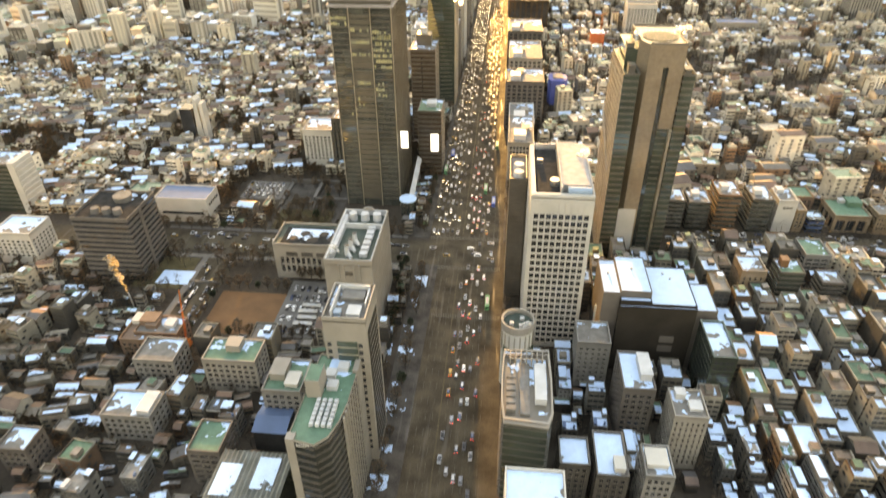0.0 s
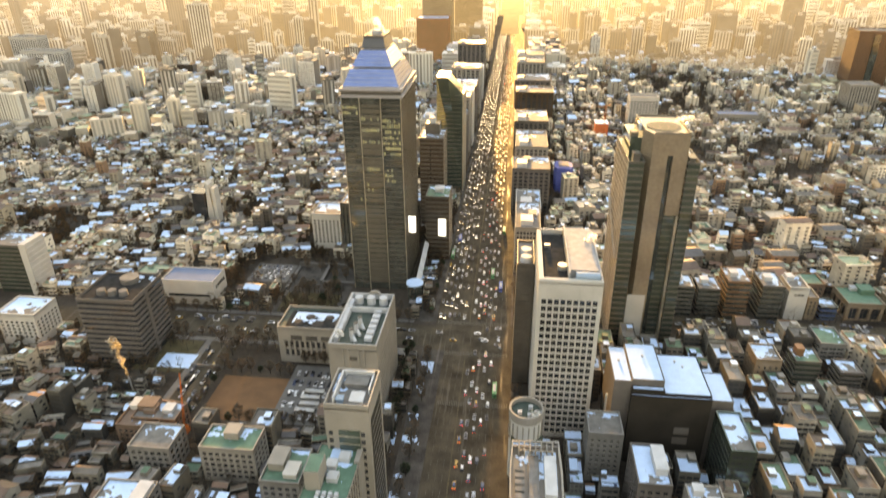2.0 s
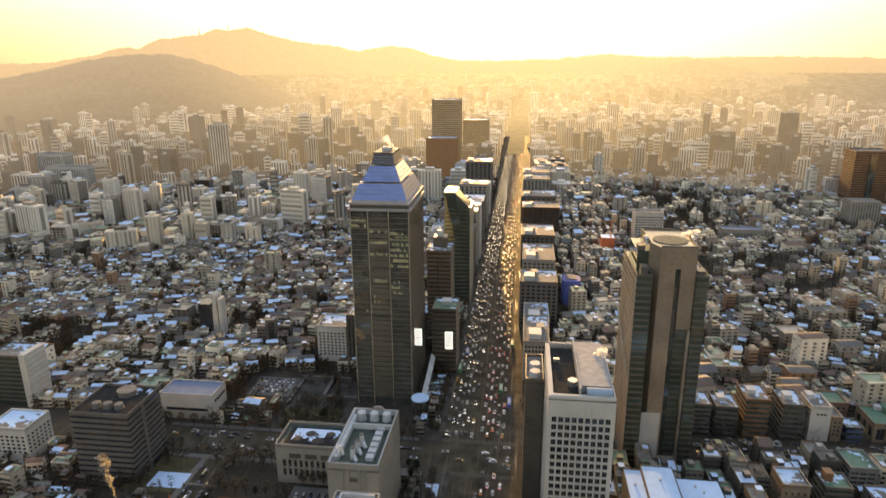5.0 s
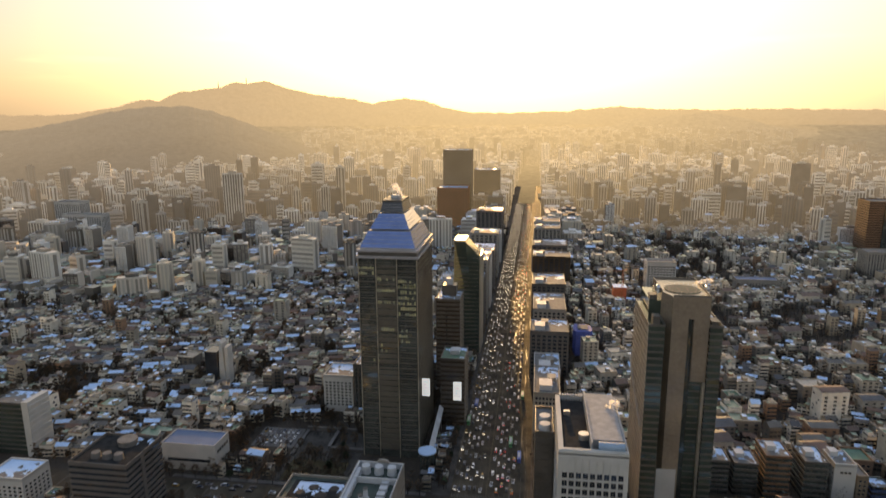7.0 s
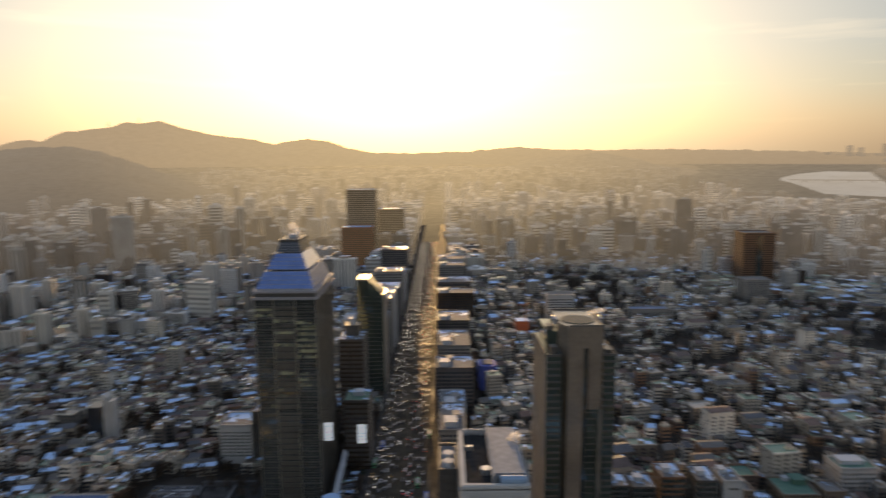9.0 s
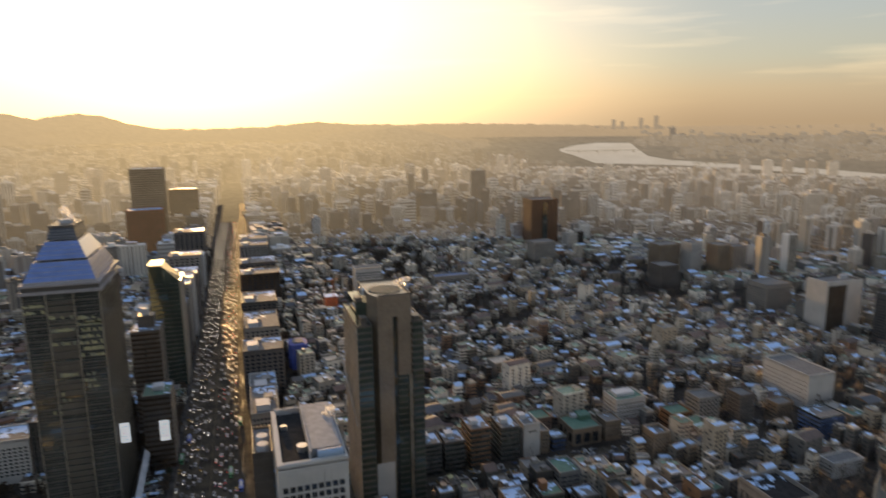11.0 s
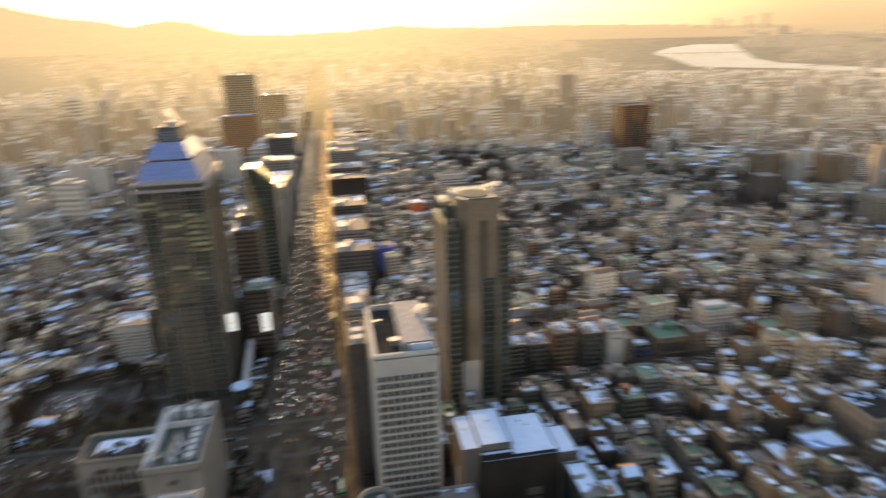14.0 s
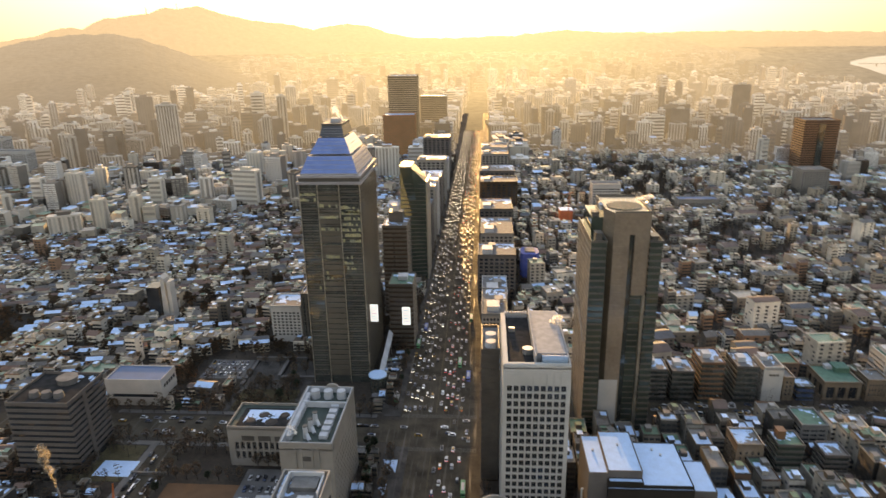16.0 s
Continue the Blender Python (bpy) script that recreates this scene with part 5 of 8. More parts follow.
    grid_block("apartment_block", "tall taupe apartment block with balcony bands", -125, -111, 165, 182, 22, 6, 3, 4, M_TAUPE, each=True, foot=1, head=1, deep=0.6, wf=0.85, hf=0.5, roof_mat=M_GREENROOF, snow=0.3)
    grid_block("shop_block", "grey flat-roofed block with roof clutter", -212, -198, 164, 177, 15, 4, 4, 4, M_TAUPE, each=True, foot=1, head=1, deep=0.3, snow=0.5)
    grid_block("shop_block", "red brick block with rooftop sheds", -191, -167, 244, 258, 13, 3, 7, 4, M_BRICKWALL, each=True, foot=1, head=1, deep=0.3, snow=0.4, huts=((-186, -180, 248, 254, 2.5, M_BRICKWALL), (-176, -171, 249, 255, 2.5, None)))


def left_side_blocks():
    TAKEN.append((-228, -218, 287, 298))
    t = band_block("office_block", "taupe office block with long window bands", -253, -217.5, 305, 339, 44, 11, M_TAUPE, M_GLASS, 0.52, 5, 1.6, roof_mat=M_DARKROOF, snow=0.15)
    for k in range(3):
        s = Shape()
        s.tube(-242 + k * 7, 314, 44, 47.2, 2.8, 2.4, 18)
        part("cooling_tower", s, M_LOT, t)
    s = Shape()
    s.tube(-233, 330, 44, 47.5, 5.2, 5.6, 24)
    part("round_tank", s, M_GREYROOF, t)
    s = Shape()
    s.box(-217.6, -217.1, 318, 321, 0, 45)
    part("stair_core", s, M_TAUPE, t)
    t = thing("showroom", "white hall with a blue metal roof", "building")
    TAKEN.append((-243, -203, 374, 396))
    s = Shape()
    s.box(-242, -204, 375, 395, 6, 19, base=True)
    s.box(-240, -206, 377, 395, 0, 6)
    part("wall", s, M_WHITE, t)
    s = Shape()
    s.box(-241.5, -204.5, 375.5, 394.5, 19, 19.4)
    part("roof", s, M_BLUEMETAL, t, "blue metal roof")
    s = Shape()
    s.box(-242, -204, 375, 375.4, 19, 20.2)
    s.box(-204.4, -204, 375.4, 395, 19, 20.2)
    s.box(-242, -241.6, 375.4, 395, 19, 20.2)
    s.box(-241.6, -204.4, 394.6, 395, 19, 20.2)
    part("parapet", s, M_WHITE, t)
    for k in range(5):
        s = Shape()
        s.box(-204.02, -203.9, 378 + k * 3.2, 380 + k * 3.2, 13, 15.4)
        part("window", s, M_GLASS, t)
    s = Shape()
    s.box(-238, -208, 374.9, 375, 7.5, 9.6)
    part("window_band", s, M_GLASS, t)
    # dark glass block with a white concrete frame
    t = band_block("office_block", "green-black glass office block with white stair tower", -372, -346, 380, 402, 38, 10, M_DARKBAND, M_GREENGLASS, 0.3, 4, 1.2, roof_mat=M_GREYROOF, snow=0.4)
    s = Shape()
    s.box(-345.8, -341, 378, 398, 0, 41)
    core = part("stair_tower", s, M_WHITE, t)
    for k in range(10):
        s = Shape()
        s.box(-341, -340.4, 379, 397, 2 + k * 3.8, 3.6 + k * 3.8)
        part("balcony", s, M_WHITE, core)
    grid_block("office_block", "white-walled block with a snowy roof terrace", -322, -296, 318, 340, 22, 5, 7, 6, M_WHITE, snow=0.6, each=False)
    t = thing("spire_block", "slim white twin-bladed block above low houses", "building")
    TAKEN.append((-284, -262, 510, 530))
    s = Shape()
    s.face([(-272, 514, 0), (-266, 514, 0), (-267.5, 514, 37), (-270, 514, 40)])
    s.face([(-266, 514, 0), (-266, 524, 0), (-267.5, 524, 37), (-267.5, 514, 37)])
    s.face([(-270, 514, 40), (-267.5, 514, 37), (-267.5, 524, 37), (-270, 524, 40)])
    s.box(-266, -263, 515, 524, 0, 34)
    part("white_blade", s, M_WHITE, t)
    s = Shape()
    s.box(-283, -272, 512, 526, 0, 30)
    part("glazing", s, M_GLASS, t)
    grid_block("office_block", "panelled block with a dark ribbed glass face", -136, -116, 470, 500, 42, 11, 6, 6, M_DARKBAND, glass=M_CURTAIN, wf=0.5, hf=0.9, deep=0.3, foot=2, head=2, snow=0.6, each=False)
    grid_block("office_block", "grey concrete block behind the glass tower", -162, -138, 474, 500, 30, 8, 7, 6, M_WHITE, snow=0.5, each=False)


def avenue_left_row():
    t = band_block("office_block", "brick-banded block carrying a lit display panel", -66, -47.5, 463, 489, 53, 13, M_DARKBAND, M_BROWNGLASS, 0.5, 4, 1.2, snow=0.35, roof_mat=M_GREENROOF, huts=((-60, -53, 474, 482, 3, None),))
    for x0, x1, y, z0, z1 in ((-56.2, -50.0, 462.6, 21.2, 35.6),):
        p = thing("display_panel", "tall lit white display panel with printed lines", "sign")
        s = Shape()
        s.box(x0, x1, y - 0.3, y, z0, z1, base=True)
        part("panel", s, M_SCREEN, p)
        for k in range(5):
            s = Shape()
            s.box(x0 + 0.9, x1 - 0.9 - (k % 2), y - 0.36, y - 0.3, z1 - 2.8 - k * 2.2, z1 - 2.2 - k * 2.2)
            part("print_bar", s, M_REDPRINT if k in (1, 4) else M_BLUEPRINT, p)
        s = Shape()
        s.box(x0 + 1, x1 - 1, y + 0.05, y + 0.38, z0 - 0.5, z1 + 0.3)
        part("bracket", s, M_METAL, p)
    p = thing("display_panel", "lit white display panel standing off the tower's side wall", "sign")
    s = Shape()
    s.box(-72.3, -67, 419.7, 420, 43.2, 55.8, base=True)
    part("panel", s, M_SCREEN, p)
    for k in range(5):
        s = Shape()
        s.box(-71.5, -67.8 - (k % 2), 419.64, 419.7, 53.2 - k * 2.1, 53.8 - k * 2.1)
        part("print_bar", s, M_REDPRINT if k in (1, 2) else M_BLUEPRINT, p)
    for z in (46, 53):
        s = Shape()
        s.box(-73.2, -68, 420, 420.3, z, z + 0.4, base=True)
        part("bracket", s, M_METAL, p)
    t = band_block("office_tower", "dark slender tower with a stepped roof and snow", -80, -59, 531, 560, 79, 20, M_DARKBAND, M_BROWNGLASS, 0.5, 4, 1.2, snow=0.5, huts=((-76, -64, 545, 556, 9, M_DARKBAND), (-73, -68, 548, 554, 14, M_PLANT)))
    s = Shape()
    for k in range(17):
        s.box(-71, -70, 530.8, 531.05, 8 + k * 4, 9.4 + k * 4)
    part("window_column", s, M_GLASS, t)
    t = thing("office_tower", "green glass tower with a slanting faceted top", "building")
    TAKEN.append((-77, -49, 600, 650))
    s = Shape()
    a, b, c, d = (-75, 612), (-50, 618), (-50, 650), (-75, 650)
    pts = [(*a, 0), (*b, 0), (*c, 0), (*d, 0), (-75, 620, 112), (-64, 618, 112), (-50, 618, 98), (-50, 650, 94), (-64, 646, 112), (-75, 646, 112)]
    for f in ((0, 1, 6, 5, 4), (1, 2, 7, 6), (2, 3, 9, 8, 7), (3, 0, 4, 9), (4, 5, 8, 9), (5, 6, 7, 8)):
        s.face([pts[k] for k in f])
    core = part("glazing", s, M_GREENGLASS, t)
    for k in range(24):
        z = 4 + k * 4
        s = Shape()
        s.prism([(-75.2, 611.8 + 8 * z / 112), (-49.8, 617.7), (-49.8, 650.2), (-75.2, 650.2)], z, z + 0.5, base=True)
        part("floor_band", s, M_DARKBAND, core)
    s = Shape()
    s.box(-75.5, -63.5, 619, 646.5, 112, 113.5)
    part("roof_frame", s, M_MULLION, t)
    s = Shape()
    s.box(-50.2, -48.9, 617, 650.5, 0, 99)
    part("edge_wall", s, M_MULLION, t)
    for i, (x0, x1, y0, y1, h) in enumerate(((-92, -80, 620, 660, 70), (-76, -50, 668, 700, 62), (-82, -50, 720, 752, 70), (-80, -50, 770, 800, 66), (-84, -50, 830, 880, 58), (-90, -50, 920, 960, 64), (-98, -50, 990, 1030, 50), (-96, -52, 1080, 1130, 72))):
        grid_block("office_block", ("white office slab beside the avenue", "grey office block beside the avenue", "beige office block with snowy roof")[i % 3], x0, x1, y0, y1, h, int(h / 3.8), 6, 8, (M_WHITE, M_TAUPE, M_CREAM)[i % 3], snow=0.4,
                   each=False, foot=2, head=2, deep=0.3, huts=((x0 + 4, x0 + 12, y0 + 8, y0 + 20, 4, None),), sides=("front", "right"))
    # Bands and glass of these three towers glow to paint in haze.
    band_block("office_tower", "dark twin office tower at the avenue's far end", -190, -131, 1345, 1390, 157, 36, M_FARTOWER, M_FARGLASS, 0.4, 5, 1.5, snow=0.6)
    band_block("office_tower", "brown glass lower office block", -196, -134, 1300, 1344, 84, 20, M_FARBROWN, M_FARGLASS, 0.4, 5, 1.5, snow=0.6)
    band_block("office_tower", "dark slab tower at the avenue's far end", -138, -79, 1476, 1510, 106, 25, M_FARTOWER, M_FARGLASS, 0.4, 5, 1.5, snow=0.6)


def avenue_right_row():
    # curved glass building at the kerb
    t = thing("office_block", "curved glass block with a framed snowy roof terrace", "building")
    TAKEN.append((3, 26, 165, 252))
    plan = [(5.2, 168), (21.5, 166.5), (23.4, 172), (23.6, 190), (23, 206), (4.6, 205), (4.0, 190), (4.2, 176)]
    s = Shape()
    s.prism(plan, 0, 49)
    core = part("glazing", s, M_GREENGLASS, t)
    for k in range(12):
        s = Shape()
        s.prism([(13.5 + (x - 13.5) * 1.02, 186 + (y - 186) * 1.01) for x, y in plan], 3 + k * 4, 3.7 + k * 4, base=True)
        part("floor_band", s, M_DARKBAND, core)
    s = Shape()
    for k in range(8):
        (xa, ya), (xb, yb) = plan[k], plan[(k + 1) % 8]
        for e, z0, z1 in ((1.03, 49, 49.8), (1.03, 51.6, 52.2)):
            A, Bq = (13.5 + (xa - 13.5) * e, 186 + (ya - 186) * e), (13.5 + (xb - 13.5) * e, 186 + (yb - 186) * e)
            s.face([(*A, z0), (*Bq, z0), (*Bq, z1), (*A, z1)])
            s.face([(*Bq, z0), (*A, z0), (*A, z1), (*Bq, z1)])
            s.face([(*A, z1), (*Bq, z1), (13.5 + (xb - 13.5) * 0.97, 186 + (yb - 186) * 0.97, z1), (13.5 + (xa - 13.5) * 0.97, 186 + (ya - 186) * 0.97, z1)])
    part("roof_rail", s, M_CREAM, t)
    s = Shape()
    s.prism(plan, 49.02, 49.2)
    part("roof", s, M_BAY, t)
    for k in range(6):
        s = Shape()
        s.box(5.8, 9.4, 173 + k * 3.4, 175.4 + k * 3.4, 49.2, 51.4)
        part("louvre_unit", s, M_GREYROOF, t)
    s = Shape()
    s.box(11, 15, 172, 200, 49.2, 50.2)
    part("deck", s, M_GREYROOF, t)
    s = Shape()
    s.box(17, 21.5, 178, 198, 49.2, 52.4)
    part("rooftop_hut", s, M_PLANT, t)
    s = Shape()
    for k in range(7):
        s.box(7 + k * 2.2, 7.4 + k * 2.2, 199, 204, 49.2, 53.6)
    s.box(6.6, 21, 198.8, 199.2, 53.2, 53.6)
    s.box(6.6, 21, 203.8, 204.2, 53.2, 53.6)
    part("pergola", s, M_CREAM, t)
    lay_snow(snow_patch(6, 22, 170, 203, 49.22, 0.4, random.Random(5)), t)
    t = thing("drum_block", "cream round drum building with snowy lower terrace", "building")
    s = Shape()
    s.tube(11, 240, 0, 38, 7.6, n=28)
    part("drum", s, M_WHITE, t)
    for k in range(18):
        a = 2 * math.pi * k / 18
        s = Shape()
        s.box(11 + 7.6 * math.cos(a) - 0.35, 11 + 7.6 * math.cos(a) + 0.35, 240 + 7.6 * math.sin(a) - 0.35, 240 + 7.6 * math.sin(a) + 0.35, 24, 35)
        part("pier", s, M_CREAM, t)
    s = Shape()
    n = 28
    for k in range(n):
        a, b = 2 * math.pi * k / n, 2 * math.pi * (k + 1) / n
        for (r0, z0), (r1, z1) in (((8.0, 36.4), (8.0, 40.6)), ((8.0, 40.6), (7.1, 40.6)), ((7.1, 40.6), (7.1, 38.05))):
            s.face([(11 + r0 * math.cos(a), 240 + r0 * math.sin(a), z0), (11 + r0 * math.cos(b), 240 + r0 * math.sin(b), z0), (11 + r1 * math.cos(b), 240 + r1 * math.sin(b), z1), (11 + r1 * math.cos(a), 240 + r1 * math.sin(a), z1)])
    part("crown_ring", s, M_CREAM, t, "pale ring parapet")
    s = Shape()
    s.tube(11, 240, 38.02, 38.3, 7.0, n=28)
    part("drum_roof", s, M_DARKGREEN, t, "dark green sunken roof")
    for x, y in ((8, 238), (12.5, 236.5), (13, 242)):
        s = Shape()
        s.box(x - 1, x + 1, y - 0.8, y + 0.8, 38.3, 40)
        part("roof_plant", s, M_PLANT, t)
    s = Shape()
    s.box(4.4, 19, 208, 238, 0, 27)
    part("lower_block", s, M_GREENGLASS, t)
    lay_snow(snow_patch(4.8, 18.6, 208.4, 231, 27, 0.75, random.Random(6)), t)
    s = Shape()
    s.limb((18.9, 209, 27), (18.9, 209, 47), 0.2, 0.2, 6)
    part("mast", s, M_WHITE, t)
    grid_block("office_block", "flat-roofed block with a white parapet at the kerb", 6, 27, 118, 150, 46, 11, 6, 8, M_WHITE, snow=0.6, each=False)
    # dark wall block behind the white tower
    t = band_block("office_block", "narrow dark-walled block with two rooftop tanks", 4.5, 13.8, 309, 338, 78, 19, M_DARKBAND, M_BROWNGLASS, 0.96, 3, 1.5, sides=("front",), roof_mat=M_GREYROOF)
    for k in range(2):
        s = Shape()
        s.tube(9.4, 315 + k * 9, 78, 81, 3.2, 2.8, 18)
        part("cooling_tower", s, M_PLANT, t)
    spec = ((4, 23, 447, 498, 37, M_CREAM), (4, 25, 502, 545, 30, M_WHITE), (2, 35, 640, 700, 40, M_CREAM), (0, 34, 560, 596, 44, M_TAUPE), (0, 38, 730, 780, 42, M_DARKBAND), (0, 40, 826, 856, 18, M_WHITE),
            (0, 50, 866, 905, 44, M_BROWNGLASS), (-2, 50, 960, 1010, 40, M_TAUPE), (0, 44, 1060, 1100, 48, M_CREAM), (0, 46, 1150, 1200, 44, M_WHITE))
    for i, (x0, x1, y0, y1, h, m) in enumerate(spec):
        grid_block("office_block", ("cream office block with snowy roof and plant", "white office block with roof plant", "dark office block with flat roof")[i % 3], x0, x1, y0, y1, h, max(3, int(h / 3.8)), 7, 9, m, snow=0.3, each=False,
                   foot=3, head=2, deep=0.3, huts=((x0 + 4, x0 + 13, y0 + 6, y0 + 18, 4, None), (x0 + 10, x0 + 16, y0 + 22, y0 + 30, 3, M_CREAM)), sides=("front", "left"))
    t = thing("wrapped_building", "building under blue scaffold sheeting", "building")
    TAKEN.append((42, 61, 622, 645))
    s = Shape()
    s.prism([(44, 622), (57, 622), (60, 627), (60, 640), (55, 645), (44, 645), (42, 638), (42, 627)], 0, 25)
    part("sheeting", s, M_BLUEWRAP, t)
    s = Shape()
    s.box(46, 56, 627, 640, 25, 26)
    part("roof", s, M_GREYROOF, t)
    t = thing("site_building", "orange-walled site building with snow on its flat roof", "building")
    TAKEN.append((100, 118, 812, 830))
    s = Shape()
    s.box(101, 117, 813, 829, 0, 19)
    part("wall", s, M_HOARDING, t)
    s = Shape()
    s.box(100.7, 117.3, 812.7, 829.3, 19, 19.6, base=True)
    part("roof", s, M_SNOW, t, "snow-covered flat roof")
    t = thing("tower_crane", "orange tower crane above low houses", "crane")
    s = Shape()
    for dx, dy in ((-0.8, -0.8), (0.8, -0.8), (0.8, 0.8), (-0.8, 0.8)):
        s.limb((110 + dx, 800 + dy, 0), (110 + dx, 800 + dy, 46), 0.22, 0.22, 4)
    for k in range(15):
        s.limb((109.2, 799.2, k * 3), (110.8, 799.2, k * 3 + 3), 0.14, 0.14, 4)
        s.limb((110.8, 799.2, k * 3), (110.8, 800.8, k * 3 + 3), 0.14, 0.14, 4)
    part("mast", s, M_ORANGE, t)
    s = Shape()
    s.limb((110, 800, 44), (96, 790, 46), 0.5, 0.3, 4)
    s.limb((110, 800, 44), (116, 804, 45), 0.5, 0.5, 4)
    part("jib", s, M_ORANGE, t)


def department_store():
    t = thing("department_store", "dark windowless store with bright snow-covered flat roofs", "department store")
    TAKEN.append((50, 112, 248, 296))
    for x0, x1, y0, y1, h, m in ((75.5, 97, 254, 286, 42, M_STOREWALL), (60.5, 75.4, 257, 287, 47, M_TAUPE), (52, 60.4, 256, 284, 46.5, M_TAUPE), (97.1, 108, 256, 278, 38, M_TAUPE), (60, 97, 252.5, 254, 41, M_STOREWALL), (60.5, 75.4, 254, 257, 43.5, M_STOREWALL)):
        s = Shape()
        s.box(x0, x1, y0, y1, 0, h)
        w = part("wall", s, m, t)
        s = Shape()
        s.box(x0 + 0.4, x1 - 0.4, y0 + 0.4, y1 - 0.4, h, h + 0.25)
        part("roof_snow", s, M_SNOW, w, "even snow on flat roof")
        s = Shape()
        for a, b, c, d in ((x0, x1, y0, y0 + 0.35), (x0, x1, y1 - 0.35, y1), (x0, x0 + 0.35, y0 + 0.35, y1 - 0.35), (x1 - 0.35, x1, y0 + 0.35, y1 - 0.35)):
            s.box(a, b, c, d, h, h + 0.6)
        part("parapet", s, m, w)
    for x, y, z in ((56, 272, 46.75), (68, 276, 47.25), (85, 280, 42.25), (88, 276, 42.25)):
        s = Shape()
        s.tube(x, y, z, z + 0.9, 0.6, 0.6, 10)
        part("roof_vent", s, M_METAL, t)
    for k in range(2):
        s = Shape()
        s.box(82, 89, 252.3, 252.5, 14 + k * 6, 18 + k * 6)
        part("billboard", s, M_TAUPE, t)
    s = Shape()
    s.limb((50.5, 262, 1), (50.5, 262, 34), 0.6, 0.6, 6)
    part("pipe", s, M_WHITE, t)


def east_blocks():
    """The blocks beyond the store and the tower."""
    t = grid_block("store_annex", "ribbed cream tower block with rooftop plant", 76, 90, 192, 208, 32, 8, 6, 6, M_CREAM, wf=0.4, hf=0.7, deep=0.4, each=True, foot=3, head=2, margin=0.4, snow=0.4, huts=((78, 82, 202, 206, 3.5, None), (83, 88, 196, 201, 1.6, None)))
    grid_block("office_block", "grey block with a brown railed roof", 40, 56, 238, 254, 29, 8, 5, 5, M_GREYWALL, wf=0.5, hf=0.4, each=True, foot=3, head=2, snow=0.3, deep=0.3)
    grid_block("office_block", "dark block with snow on two roof levels", 57, 71, 206, 230, 32, 8, 4, 6, M_TAUPE, each=True, foot=3, head=2, snow=0.75, deep=0.3, huts=((65, 70, 212, 226, 4, None),))
    grid_block("shop_block", "dark flat-roofed block under thick snow", 28, 40, 168, 182, 27, 7, 4, 4, M_DARKBAND, each=True, foot=3, head=1, snow=0.9, deep=0.3)
    grid_block("shop_block", "dark block with a snow-filled walled roof", 42, 54.5, 164, 186, 27, 7, 4, 5, M_DARKBAND, each=True, foot=3, head=1, snow=0.85, deep=0.3, huts=((49, 53, 166, 172, 3, M_WHITE),))
    grid_block("shop_block", "grey block with snow-covered stair tower", 60, 71, 163, 178, 30, 7, 4, 4, M_GREYWALL, each=True, foot=3, head=1, snow=0.7, deep=0.3, huts=((61, 69, 167, 175, 2.5, M_WHITE),))
    grid_block("office_block", "grey-green glass block beside the store", 99, 110, 226, 252, 35, 9, 4, 7, M_GREENGLASS, each=False, foot=3, head=1, snow=0.6, deep=0.2, wf=0.8)
    b = grid_block("office_block", "grey-walled block with a windowless white front", 186, 198.5, 397, 415, 23.5, 6, 5, 5, M_WHITE, each=True, wf=0.5, foot=3, head=1.5, snow=0.4, deep=0.3, sides=("left",), huts=((187.5, 192, 408, 414, 3, None),))
    s = Shape()
    for k in range(3):
        s.box(189.5 + 2.2 * k, 191.2 + 2.2 * k, 396.8, 396.97, 18.2, 19.6, base=True)
    part("lettering", s, M_DARKBAND, b, "dark unreadable lettering")
    for i, (x0, x1, y0, y1, h, wall, label) in enumerate((
            (110, 125, 395, 412, 22, M_TAUPE, "grey glass shop block on the cross street"),
            (127.5, 142, 395, 413, 21, M_DARKBAND, "low dark block with a pale canopy band"),
            (145, 160, 393.8, 415, 28, M_BROWNTOWER, "brown block with a black glass front"),
            (168, 182, 395, 416, 25, M_DARKBAND, "dark glass block with a snowy stair tower"))):
        band_block("office_block", label, x0, x1, y0, y1, h, int(h / 3.6), wall, M_CURTAIN, 0.35, 3, 1.0, snow=0.45, huts=((x0 + 3, x0 + 8, y0 + 8, y0 + 14, 3, None),))
    grid_block("office_block", "narrow tan block with small windows", 200, 206.5, 398, 414, 16, 4, 2, 4, M_STONE, each=True, foot=3, head=1.5, deep=0.3)
    band_block("shop_block", "low blue-grey glass shop with snow on its roof", 209, 220, 398, 410, 9.5, 2, M_CURTAIN, M_SKYGLASS, 0.4, 2, 1.0, snow=0.5)
    grid_block("shop_block", "brown brick block with a green railed roof", 206, 221, 423, 440, 13, 3, 4, 4, M_BRICKWALL, each=True, foot=2, head=1.5, roof_mat=M_GREENROOF, deep=0.3)
    grid_block("public_hall", "low stone hall with tall dark openings and a green roof", 226.5, 250, 400, 424, 12, 1, 3, 3, M_STONE, each=True, wf=0.74, hf=0.94, deep=1.2, foot=0.3, head=2.6, margin=1.2, rim=1.1, sides=("front", "left"), roof_mat=M_GREENROOF, category="hall",
               huts=((240, 249, 414, 423, 3.4, M_GREENROOF), (236, 240, 419, 423, 2.2, None)))
    grid_block("office_block", "pale tan block with tall narrow windows", 253, 266, 399, 414, 14.5, 3, 6, 5, M_STONE, each=True, wf=0.5, hf=0.7, foot=3, head=1.5, deep=0.3, snow=0.2)
    grid_block("office_block", "tan block with a snowy roof terrace", 268, 281, 362, 376, 19, 5, 4, 4, M_STONE, each=True, wf=0.5, foot=3, head=1.5, deep=0.3, snow=0.5, rim=2.4)
